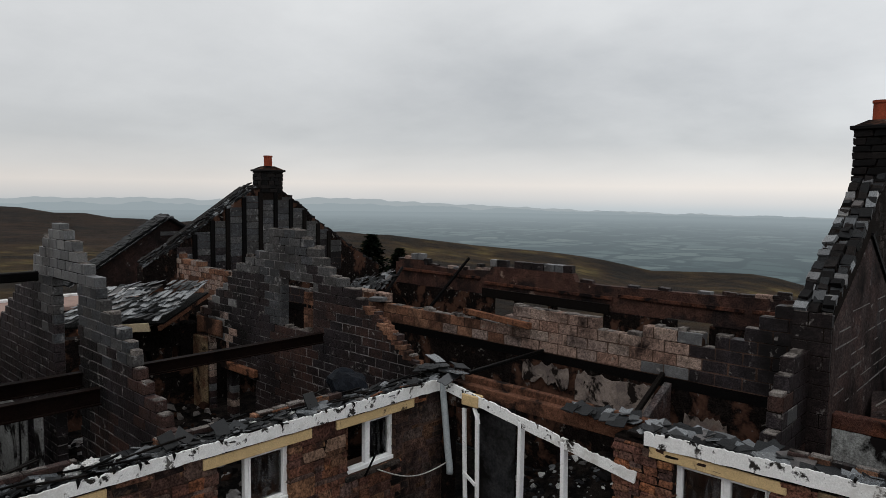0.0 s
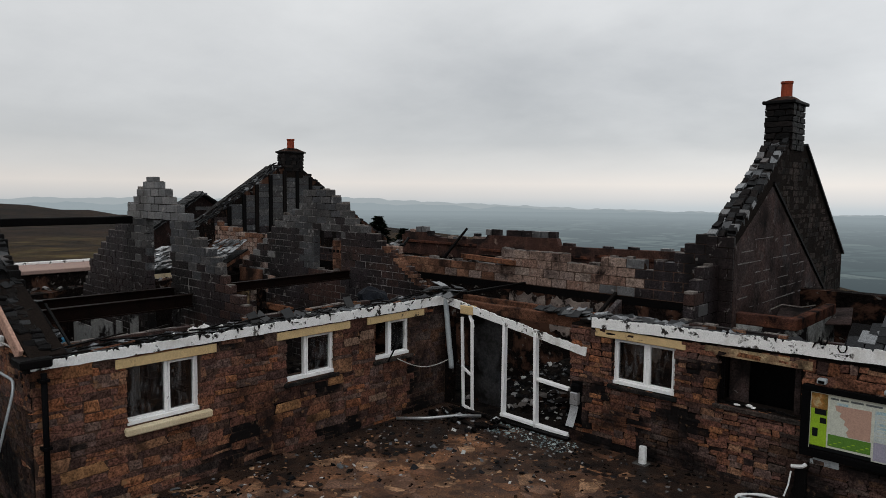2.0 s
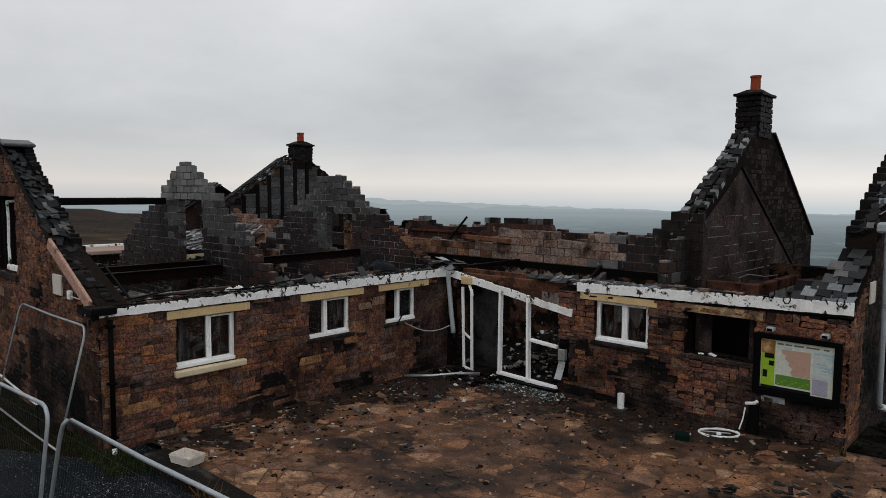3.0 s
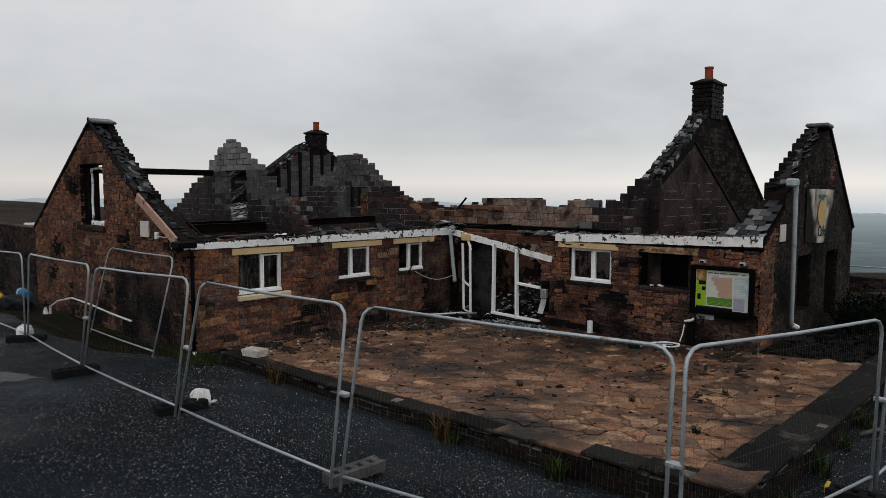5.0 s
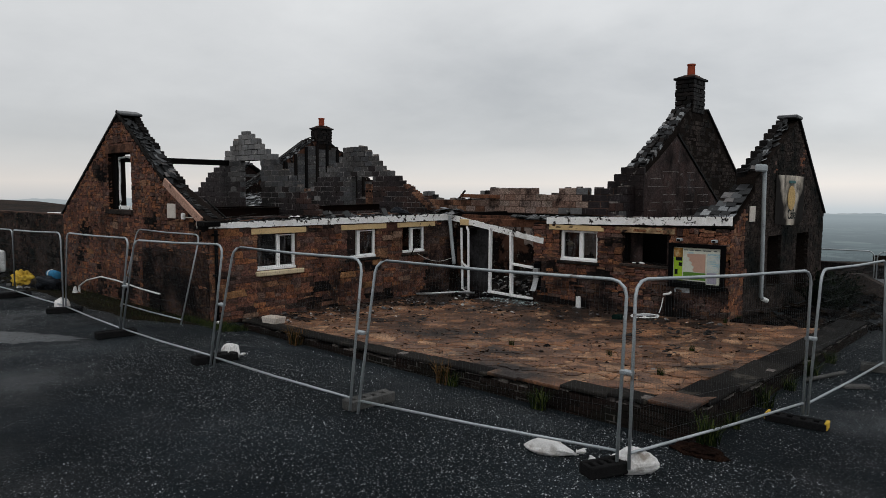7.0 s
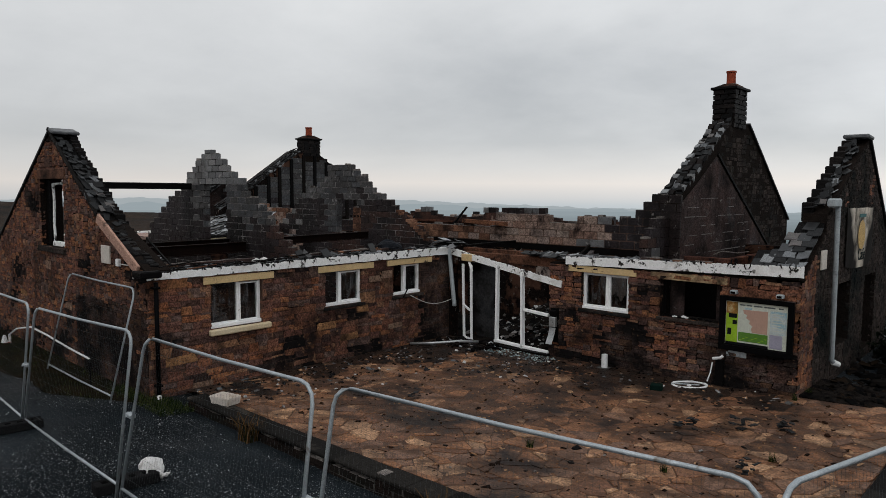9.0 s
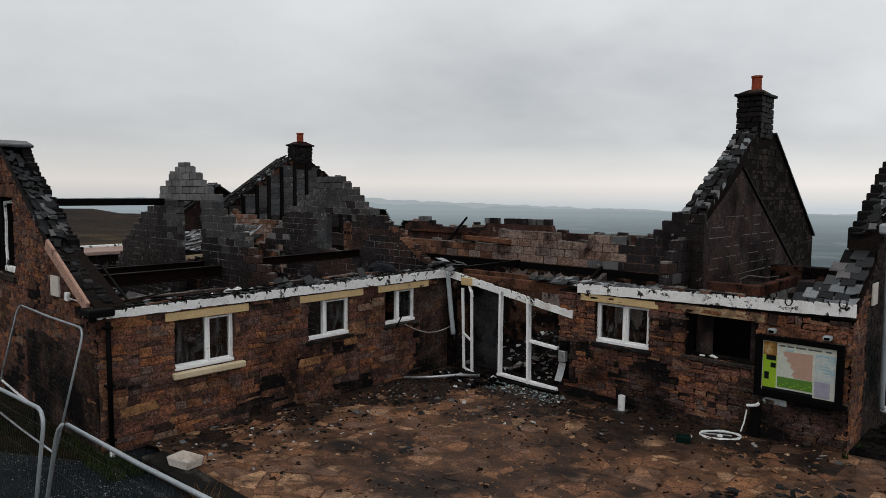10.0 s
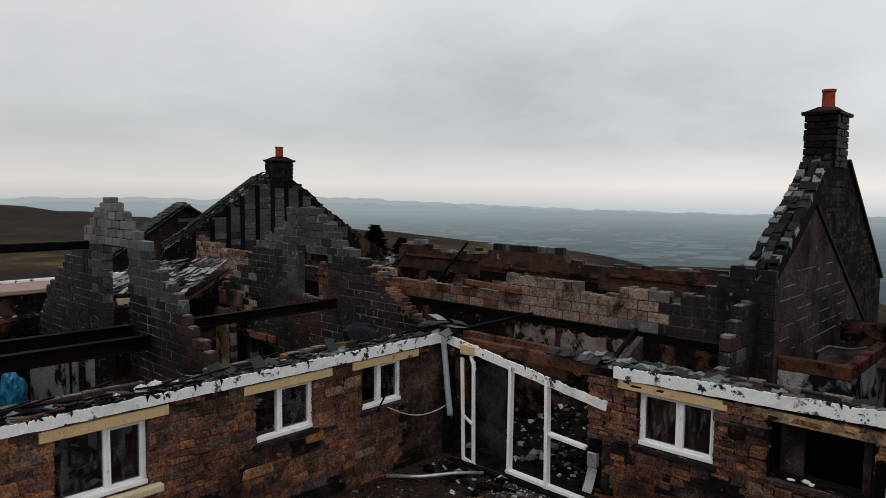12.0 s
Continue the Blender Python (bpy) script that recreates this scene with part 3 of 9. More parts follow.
def valley_material():
    """The far plain under haze: a backdrop, which glows with the light of the air before it."""
    m = bpy.data.materials.new("hazy_valley")
    m.use_nodes = True
    nt = m.node_tree
    bsdf = nt.nodes["Principled BSDF"]
    geo = nt.nodes.new("ShaderNodeNewGeometry")
    vo = node(nt, "ShaderNodeTexVoronoi", Scale=0.0105, Randomness=0.9)
    ve = node(nt, "ShaderNodeTexVoronoi", Scale=0.0105, Randomness=0.9)
    ve.feature = "DISTANCE_TO_EDGE"
    nz = node(nt, "ShaderNodeTexNoise", Scale=0.004, Detail=8.0, Roughness=0.7)
    n3 = node(nt, "ShaderNodeTexNoise", Scale=0.03, Detail=6.0, Roughness=0.7)
    for n in (vo, ve, nz, n3):
        nt.links.new(geo.outputs["Position"], n.inputs["Vector"])
    sep = nt.nodes.new("ShaderNodeSeparateColor")
    nt.links.new(vo.outputs["Color"], sep.inputs[0])
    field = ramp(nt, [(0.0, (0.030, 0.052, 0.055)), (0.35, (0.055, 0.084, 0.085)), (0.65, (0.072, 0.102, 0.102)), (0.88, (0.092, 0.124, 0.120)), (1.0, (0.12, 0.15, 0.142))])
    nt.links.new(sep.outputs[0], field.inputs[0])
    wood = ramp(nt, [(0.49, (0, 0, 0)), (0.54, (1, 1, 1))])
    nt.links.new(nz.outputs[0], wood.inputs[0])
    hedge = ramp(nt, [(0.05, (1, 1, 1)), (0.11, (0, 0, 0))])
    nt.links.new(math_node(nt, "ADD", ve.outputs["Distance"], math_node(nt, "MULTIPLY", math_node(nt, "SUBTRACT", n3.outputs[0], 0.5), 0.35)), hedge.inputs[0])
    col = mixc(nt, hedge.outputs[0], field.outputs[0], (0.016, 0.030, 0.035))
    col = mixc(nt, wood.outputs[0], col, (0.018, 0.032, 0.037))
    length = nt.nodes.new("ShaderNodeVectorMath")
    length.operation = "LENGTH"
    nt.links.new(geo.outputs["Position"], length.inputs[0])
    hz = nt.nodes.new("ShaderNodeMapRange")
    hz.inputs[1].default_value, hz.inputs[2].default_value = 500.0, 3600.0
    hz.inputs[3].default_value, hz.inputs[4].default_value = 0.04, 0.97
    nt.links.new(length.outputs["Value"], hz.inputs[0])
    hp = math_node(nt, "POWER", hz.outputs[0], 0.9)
    # haze is painted into the glowing colour, paler with distance
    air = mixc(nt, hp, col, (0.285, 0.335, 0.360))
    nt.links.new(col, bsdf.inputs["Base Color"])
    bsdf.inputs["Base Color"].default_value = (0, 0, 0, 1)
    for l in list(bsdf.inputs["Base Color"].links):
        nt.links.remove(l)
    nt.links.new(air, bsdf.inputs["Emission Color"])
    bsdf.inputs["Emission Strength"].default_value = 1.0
    bsdf.inputs["Specular IOR Level"].default_value = 0.0
    bsdf.inputs["Roughness"].default_value = 1.0
    return m


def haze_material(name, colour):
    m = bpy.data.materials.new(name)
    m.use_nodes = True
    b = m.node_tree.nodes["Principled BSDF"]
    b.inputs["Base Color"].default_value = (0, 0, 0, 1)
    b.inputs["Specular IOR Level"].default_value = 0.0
    # the haze is painted as one flat glow over the whole shape
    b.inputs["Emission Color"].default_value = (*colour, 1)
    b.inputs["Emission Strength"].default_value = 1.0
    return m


M["tarmac"], M["moor"], M["valley"] = car_park_material(), moor_material(), valley_material()


# ---------------------------------------------------------------- builders
X, Y, Z = Vector((1, 0, 0)), Vector((0, 1, 0)), Vector((0, 0, 1))


def axes(org, u, n):
    """A frame at org: along the wall, out of its face, up."""
    m = Matrix((u, n, Z)).transposed().to_4x4()
    m.translation = org
    return m


def mesh_of(name, bm, mat, smooth=False):
    me = bpy.data.meshes.new(name)
    bmesh.ops.recalc_face_normals(bm, faces=bm.faces)
    bm.to_mesh(me)
    bm.free()
    if mat:
        me.materials.append(mat)
    if smooth:
        for p in me.polygons:
            p.use_smooth = True
    return me


def part(name, bm, mat, parent=None, label="", smooth=False):
    ob = new(name, mesh_of(name, bm, mat, smooth))
    ob.parent = parent
    if label:
        tagged(ob, label)
    return ob


def thing(name, at, label, category, group="", kind="", turn=None):
    ob = new(name)
    ob.empty_display_size = 0.1
    ob.matrix_world = turn if turn else Matrix.Translation(at)
    return tagged(ob, label, category, group, kind)


def add_box(bm, a, b, m=None, bevel=0.0):
    got = bmesh.ops.create_cube(bm, size=1.0)["verts"]
    a, b = Vector(a), Vector(b)
    for v in got:
        p = (a + b) / 2 + Vector([v.co[i] * (b[i] - a[i]) for i in range(3)])
        v.co = p
    if bevel:
        edges = list({e for v in got for e in v.link_edges})
        res = bmesh.ops.bevel(bm, geom=edges, offset=bevel, segments=1, affect="EDGES", profile=0.5)
        got = list({v for f in res["faces"] for v in f.verts} | {v for v in got if v.is_valid})
    if m:
        for v in got:
            v.co = m @ v.co
    return got


def box_bm(a, b, m=None, bevel=0.0):
    bm = bmesh.new()
    add_box(bm, a, b, m, bevel)
    return bm


def tube_bm(points, r, sides=8, bm=None, closed=False):
    """A tube through the points."""
    bm = bm or bmesh.new()
    pts = [Vector(p) for p in points]
    rings = []
    ref = None
    for i, p in enumerate(pts):
        a, b = pts[max(i - 1, 0)], pts[min(i + 1, len(pts) - 1)]
        if closed:
            a, b = pts[i - 1], pts[(i + 1) % len(pts)]
        d = (b - a).normalized()
        if ref is None or abs(ref.dot(d)) > 0.95:
            ref = Vector((0, 0, 1)) if abs(d.z) < 0.9 else Vector((1, 0, 0))
        s = d.cross(ref).normalized()
        t = s.cross(d).normalized()
        rr = r[i] if isinstance(r, (list, tuple)) else r
        rings.append([bm.verts.new(p + rr * (math.cos(2 * math.pi * k / sides) * s + math.sin(2 * math.pi * k / sides) * t)) for k in range(sides)])
    n = len(rings)
    for i in range(n if closed else n - 1):
        A, B = rings[i], rings[(i + 1) % n]
        for k in range(sides):
            bm.faces.new((A[k], A[(k + 1) % sides], B[(k + 1) % sides], B[k]))
    if not closed:
        bm.faces.new(list(reversed(rings[0]))), bm.faces.new(rings[-1])
    return bm


def lathe_bm(profile, sides=16, centre=(0, 0, 0), cap=True):
    bm = bmesh.new()
    c = Vector(centre)
    rings = [[bm.verts.new(c + Vector((r * math.cos(2 * math.pi * k / sides), r * math.sin(2 * math.pi * k / sides), z))) for k in range(sides)] for r, z in profile]
    for A, B in zip(rings, rings[1:]):
        for k in range(sides):
            bm.faces.new((A[k], A[(k + 1) % sides], B[(k + 1) % sides], B[k]))
    if cap:
        bm.faces.new(list(reversed(rings[0]))), bm.faces.new(rings[-1])
    return bm


def lumpy_bm(size, seed, subdiv=3, lump=0.25, freq=2.0, flat=0.25):
    """A slumped, uneven sack of the given size, standing on z = 0."""
    bm = bmesh.new()
    bmesh.ops.create_icosphere(bm, subdivisions=subdiv, radius=1.0)
    o = Vector((seed * 3.1, seed * 1.7, seed * 0.9))
    for v in bm.verts:
        d = 1 + lump * noise.noise(v.co * freq + o) + lump * 0.4 * noise.noise(v.co * freq * 3 + o)
        p = v.co * d
        z = max(p.z, -1 + flat)
        v.co = Vector((p.x * size[0] / 2, p.y * size[1] / 2, (z + 1 - flat) * size[2] / (2 - flat)))
    return bm


def profile_at(profile, u):
    for (a, za), (b, zb) in zip(profile, profile[1:]):
        if a <= u <= b:
            return za + (zb - za) * (u - a) / max(b - a, 1e-6)
    return -1.0


def slab(name, fr, thick, profile, z0, openings, mat, parent=None):
    """A wall with its top along the profile (u, z) and openings (u0, u1, za, zb) cut through; its face lies in the frame's own plane."""
    cuts = sorted({round(p[0], 4) for p in profile} | {round(v, 4) for o in openings for v in o[:2] if profile[0][0] < v < profile[-1][0]})
    bm = bmesh.new()
    for a, b in zip(cuts, cuts[1:]):
        mid = (a + b) / 2
        holes = sorted((o[2], o[3]) for o in openings if o[0] - 1e-4 <= mid <= o[1] + 1e-4)
        za = (z0, z0)
        spans = []
        for lo, hi in holes:
            if lo > za[0] + 1e-3:
                spans.append((za, (lo, lo)))
            za = (hi, hi)
        top = (profile_at(profile, a + 1e-5), profile_at(profile, b - 1e-5))
        if min(top) > za[0] + 1e-3:
            spans.append((za, top))
        for (la, lb), (ha, hb) in spans:
            vs = [bm.verts.new(fr @ Vector(p)) for p in ((a, 0, la), (b, 0, lb), (b, 0, hb), (a, 0, ha), (a, -thick, la), (b, -thick, lb), (b, -thick, hb), (a, -thick, ha))]
            for q in ((0, 1, 2, 3), (7, 6, 5, 4), (0, 4, 5, 1), (1, 5, 6, 2), (2, 6, 7, 3), (3, 7, 4, 0)):
                bm.faces.new([vs[i] for i in q])
    bmesh.ops.remove_doubles(bm, verts=bm.verts, dist=0.0005)
    seen, dead = {}, []
    for f in bm.faces:                     # drop the faces between neighbouring strips
        key = tuple(sorted(v.index for v in f.verts))
        c = f.calc_center_median()
        k2 = tuple(round(x, 3) for x in c)
        if k2 in seen:
            dead += [f, seen[k2]]
        seen[k2] = f
    if dead:
        bmesh.ops.delete(bm, geom=list(set(dead)), context="FACES_ONLY")
    ob = part(name, bm, mat, parent)
    return tagged(ob, kind="structure") if parent is None else ob


def unit_pieces(name, count, rough, bevel, mat):
    """Uneven stones and blocks, one metre cube each, to be scaled into place."""
    out = []
    rr = random.Random(len(name) * 7 + count)
    for i in range(count):
        bm = bmesh.new()
        bmesh.ops.create_cube(bm, size=1.0)
        for v in bm.verts:
            v.co += Vector((rr.uniform(-rough, rough), rr.uniform(-rough, rough) * 0.4, rr.uniform(-rough, rough)))
        bmesh.ops.bevel(bm, geom=list(bm.edges), offset=bevel, segments=1, affect="EDGES", profile=0.5)
        out.append(mesh_of(name, bm, mat))
    return out


PIECES = {}


def piece_set(kind, mat):
    key = (kind, mat)
    if key not in PIECES:
        rough, bevel = {"stone": (0.13, 0.07), "block": (0.022, 0.035), "brick": (0.03, 0.05)}[kind]
        PIECES[key] = unit_pieces(kind, 9, rough, bevel, M[mat])
    return PIECES[key]


def lay_pieces(kind, parent, places, cap=300, far_key=None):
    """places: (matrix, material name). The first 300 become objects; what is left is joined."""
    if far_key:
        places = sorted(places, key=lambda p: far_key(p[0].translation))
    inv = parent.matrix_world.inverted()
    for m, mat in places[:cap]:
        ob = new(kind, R.choice(piece_set(kind, mat)))
        ob.parent = parent
        ob.matrix_local = inv @ m
    rest = places[cap:]
    if rest:
        verts, faces, mats, names = [], [], [], sorted({p[1] for p in rest})
        for m, mat in rest:
            me = R.choice(piece_set(kind, mat))
            o = len(verts)
            verts += [inv @ (m @ v.co) for v in me.vertices]
            for p in me.polygons:
                faces.append([o + i for i in p.vertices])
                mats.append(names.index(mat))
        me = bpy.data.meshes.new(kind + "work")
        me.from_pydata(verts, [], faces)
        for n in names:
            src = PIECES[(kind, n)][0].materials[0]
            me.materials.append(src)
        me.polygons.foreach_set("material_index", mats)
        ob = new(kind + "work", me)
        ob.parent = parent
        tagged(ob, kind="stuff")


def cut_stones(u0, u1, z0, z1, rr, lengths, heights, big):
    """A face broken into uneven rectangles, brought to rough courses."""
    out, z = [], z0
    while z < z1 - 0.02:
        band = rr.uniform(0.26, 0.62)
        if z1 - z - band < 0.2:
            band = z1 - z
        u = u0 - rr.uniform(0, 0.8)
        while u < u1:
            w = rr.uniform(0.7, 1.7)
            todo = [(max(u, u0), min(u + w, u1), z, z + band)]
            while todo:
                a, b, c, d = todo.pop()
                if b - a < 0.03:
                    continue
                k = 1.75 if rr.random() < big else 1.0
                lw, lh = rr.uniform(*lengths) * k, rr.uniform(*heights) * k
                if b - a <= lw and d - c <= lh:
                    out.append((a, b, c, d))
                elif (d - c) / lh > (b - a) / lw:
                    m = c + (d - c) * rr.uniform(0.32, 0.68)
                    todo += [(a, b, c, m), (a, b, m, d)]
                else:
                    m = a + (b - a) * rr.uniform(0.30, 0.70)
                    todo += [(a, m, c, d), (m, b, c, d)]
            u += w
        z += band
    return out


def rubble_face(parent, fr, profile, z0, openings, mats, course=(0.09, 0.19), length=(0.16, 0.52), proud=0.02, deep=0.09, cap=300, far_key=None, seed=1, big=0.08):
    """Random rubble stones over the face of a wall, close jointed."""
    rr = random.Random(seed)
    cells = cut_stones(profile[0][0], profile[-1][0], z0, max(p[1] for p in profile), rr, length, course, big)
    places = []
    while cells:
        a, b, c, d = cells.pop()
        hit = next((o for o in openings if o[0] < b - 1e-4 and o[1] > a + 1e-4 and o[2] < d - 1e-4 and o[3] > c + 1e-4), None)
        if hit:
            cells += [q for q in ((a, min(b, hit[0]), c, d), (max(a, hit[1]), b, c, d), (max(a, hit[0]), min(b, hit[1]), c, min(d, hit[2])), (max(a, hit[0]), min(b, hit[1]), max(c, hit[3]), d))
                      if q[1] - q[0] > 0.035 and q[3] - q[2] > 0.03]
            continue
        top = min(profile_at(profile, a + 1e-4), profile_at(profile, b - 1e-4))
        if d > top:
            if top - c > 0.06 and b - a < 0.2:
                d = top
            elif b - a > 0.09:
                cells += [(a, (a + b) / 2, c, d), ((a + b) / 2, b, c, d)]
                continue
            else:
                continue
        l, h = b - a, d - c
        out = rr.uniform(0.10, 1.0) * proud + 0.004
        m = fr @ Matrix.Translation((a + l / 2, out - deep / 2, c + h / 2)) @ Euler((rr.uniform(-.03, .03), rr.uniform(-.045, .045), rr.uniform(-.03, .03))).to_matrix().to_4x4() @ Matrix.Diagonal((max(l - 0.004, 0.03), deep, max(h - 0.004, 0.03), 1))
        pick = rr.choice(mats) if isinstance(mats, (list, tuple)) else mats(a + l / 2, c + h / 2, rr)
        if pick == "sandstone" and l * h > 0.055 and rr.random() < 0.5:
            pick = "sandstone_tan"
        places.append((m, pick))
    lay_pieces("stone", parent, places, cap, far_key)


def block_wall(name, fr, thick, u0, u1, z0, z1, keep, mat_of, mortar, label="", bl=0.45, bh=0.225, kind="block", cap=300, far_key=None, seed=1, jag=0.0, holes=()):
    """A wall of through blocks in half bond, with only those that still stand; the mortar is its body."""
    rr = random.Random(seed)
    rows = []
    z, i = z0, 0
    while z < z1:
        u = u0 - (bl / 2 if i % 2 else 0)
        row = []
        while u < u1:
            pieces = [(max(u, u0), min(u + bl, u1))]
            for h0, h1, ha, hb in holes:
                if ha < z + bh / 2 < hb:
                    pieces = [q for a, b in pieces for q in ((a, min(b, h0)), (max(a, h1), b)) if q[1] - q[0] > 0.06]
            for a, b in pieces:
                if b - a < 0.06:
                    continue
                mid = (a + b) / 2 + rr.uniform(-.05, .05)
                j_ = rr.uniform(-jag, jag)
                halves = [keep((a + mid) / 2 + j_, z + bh / 2), keep((mid + b) / 2 + j_, z + bh / 2)]
                if all(halves):
                    row.append((a, b))
                elif halves[0]:
                    row.append((a, mid))
                elif halves[1]:
                    row.append((mid, b))
            u += bl
        rows.append((z, row))
        z += bh
        i += 1
    bm = bmesh.new()
    places = []
    for z, row in rows:
        run = None
        for a, b in row:
            if run and abs(run[1] - a) < 1e-4:
                run[1] = b
            else:
                if run:
                    add_box(bm, (run[0] + 0.012, -thick + 0.008, z - 0.012), (run[1] - 0.012, -0.008, z + bh - 0.014), fr)
                run = [a, b]
            m = fr @ Matrix.Translation(((a + b) / 2, -thick / 2 + rr.uniform(-.004, .004), z + bh / 2)) @ Euler((rr.uniform(-.008, .008), rr.uniform(-.006, .006), rr.uniform(-.012, .012))).to_matrix().to_4x4() @ Matrix.Diagonal((b - a - 0.011, thick, bh - 0.012, 1))
            places.append((m, mat_of((a + b) / 2, z + bh / 2, rr)))
        if run:
            add_box(bm, (run[0] + 0.012, -thick + 0.008, z - 0.012), (run[1] - 0.012, -0.008, z + bh - 0.014), fr)
    wall = tagged(part(name, bm, M[mortar]), label, kind="structure")
    beds = bmesh.new()
    for (z, row), (_, above) in zip(rows, rows[1:] + [(0, [])]):
        for a, b in row:
            free = [(a, b)]                      # uncovered tops carry pale mortar, which also paints in their sky light
            for c, d in above:
                free = [q for s, e in free for q in ((s, min(e, c)), (max(s, d), e)) if q[1] - q[0] > 0.07]
            for s, e in free:
                n = max(1, int((e - s) / 0.12))
                for k in range(n):
                    if rr.random() < 0.72:
                        p, q = s + (e - s) * k / n, s + (e - s) * (k + 1) / n
                        y0, y1 = -thick + rr.uniform(.004, .06) * thick * 4, -rr.uniform(.002, .06) * thick * 4
                        add_box(beds, (p + rr.uniform(0, .02), y0, z + bh - .012), (q - rr.uniform(0, .02), y1, z + bh + (rr.uniform(.02, .065) if rr.random() < .22 else rr.uniform(-.002, .012))), fr)
    if len(beds.verts):
        part("mortar_bed", beds, M["pale_bed"], wall)
    else:
        beds.free()
    lay_pieces(kind, wall, places, cap, far_key)
    return wall


def scatter_bm(count, area, zf, size, rr, flat=0.5, bm=None):
    """Loose uneven chunks lying over an area (x0, x1, y0, y1)."""
    verts, faces = [], []
    for _ in range(count):
        x, y = rr.uniform(area[0], area[1]), rr.uniform(area[2], area[3])
        s = rr.uniform(size[0], size[1]) * (rr.random() ** 1.5 + 0.35)
        rot = Euler((rr.uniform(-.5, .5), rr.uniform(-.5, .5), rr.uniform(0, 6.3))).to_matrix()
        a, b, c = s * rr.uniform(0.5, 1.2), s * rr.uniform(0.4, 0.9), s * rr.uniform(0.25, 0.8) * flat
        o = len(verts)
        base = Vector((x, y, zf(x, y) + c * 0.35))
        for k in ((-1, -1, -1), (1, -1, -1), (1, 1, -1), (-1, 1, -1), (-.7, -.6, 1), (.6, -.8, 1), (.8, .6, 1), (-.6, .8, 1)):
            verts.append(base + rot @ Vector((k[0] * a / 2 * rr.uniform(.7, 1.1), k[1] * b / 2 * rr.uniform(.7, 1.1), k[2] * c / 2)))
        faces += [[o + i for i in q] for q in ((3, 2, 1, 0), (4, 5, 6, 7), (0, 1, 5, 4), (1, 2, 6, 5), (2, 3, 7, 6), (3, 0, 4, 7))]
    return verts, faces


def stuff(name, verts, faces, mat, label, category, parent=None, ob_kind="stuff"):
    me = bpy.data.meshes.new(name)
    me.from_pydata(verts, [], faces)
    me.materials.append(mat)
    me.validate()
    ob = new(name, me)
    if parent:
        ob.parent = parent
        ob.matrix_local = parent.matrix_world.inverted()
    return tagged(ob, label, category, kind=ob_kind)


def slate_meshes(mat, count=6):
    out = []
    rr = random.Random(count + len(mat))
    for i in range(count):
        bm = bmesh.new()
        n = 7
        pts = []
        for cx, cy in ((-.5, -.5), (0, -.5), (.5, -.5), (.5, 0), (.5, .5), (.1, .5), (-.5, .5)):
            pts.append(Vector((cx + rr.uniform(-.09, .06), cy + rr.uniform(-.12, .08), 0)))
        lo = [bm.verts.new(p + Vector((0, 0, -0.5))) for p in pts]
        hi = [bm.verts.new(p * 0.97 + Vector((0, 0, 0.5 + rr.uniform(-.2, .2)))) for p in pts]
        bm.faces.new(list(reversed(lo))), bm.faces.new(hi)
        for k in range(n):
            bm.faces.new((lo[k], lo[(k + 1) % n], hi[(k + 1) % n], hi[k]))
        out.append(mesh_of("slate", bm, M[mat]))
    return out


SLATES = {k: slate_meshes(k) for k in ("slate", "slate_wet", "slate_dark")}


def slates_on(parent, places):
    """places: (matrix, size u, size v, thickness, set)."""
    inv = parent.matrix_world.inverted()
    for m, su, sv, th, kind in places:
        ob = new("slate", R.choice(SLATES[kind]))
        ob.parent = parent
        ob.matrix_local = inv @ m @ Matrix.Diagonal((su, sv, th, 1))


def rot(x=0, y=0, z=0):
    return Euler((radians(x), radians(y), radians(z))).to_matrix().to_4x4()


def T(x, y, z):
    return Matrix.Translation((x, y, z))


# ---------------------------------------------------------------- land
EDGE_AZ = [60, 92, 98, 105, 114, 119, 123, 130, 137, 142, 150, 157, 162, 166, 175, 200, 360]
EDGE_SLOPE = [-.18, -.18, -.13, -.104, -.107, -.091, -.083, -.077, -.066, -.057, -.0467, -.0395, -.032, -.024, -.015, -.02, -.02]


def ground_z(y):
    """The car park lies a step higher in front of the house."""
    return G + 0.20 * min(1.0, max(0.0, (-y - 7.2) / 2.2)) if y < 0 else G


def land_height(r, az):
    """Level round the house, falling to the brow of the moor, then steeply to the valley; a hill to the west."""
    az = az % 360
    if az < 60:
        az = 60 + (60 - az) * 0.01
    d = float(np.interp(az, [60, 138, 148, 166, 360], [92, 92, 118, 225, 225]))
    zb = 5.4 + float(np.interp(az, EDGE_AZ, EDGE_SLOPE)) * (d + 9)
    r0 = float(np.interp(az, [60, 78, 122, 140], [26, 17, 17, 26]))
    if r < r0:
        return G - 0.05
    if r < d:
        k = (r - r0) / (d - r0)
        dip = -1.6 * math.sin(math.pi * k) if az > 145 else -1.0 * math.sin(math.pi * k)
        k = k * k * (3 - 2 * k)
        return G - 0.05 + (zb - G) * k + dip * min(1, (r - r0) / 10)
    return max(zb - 0.10 * (r - d) - 0.0009 * (r - d) ** 2, -128)


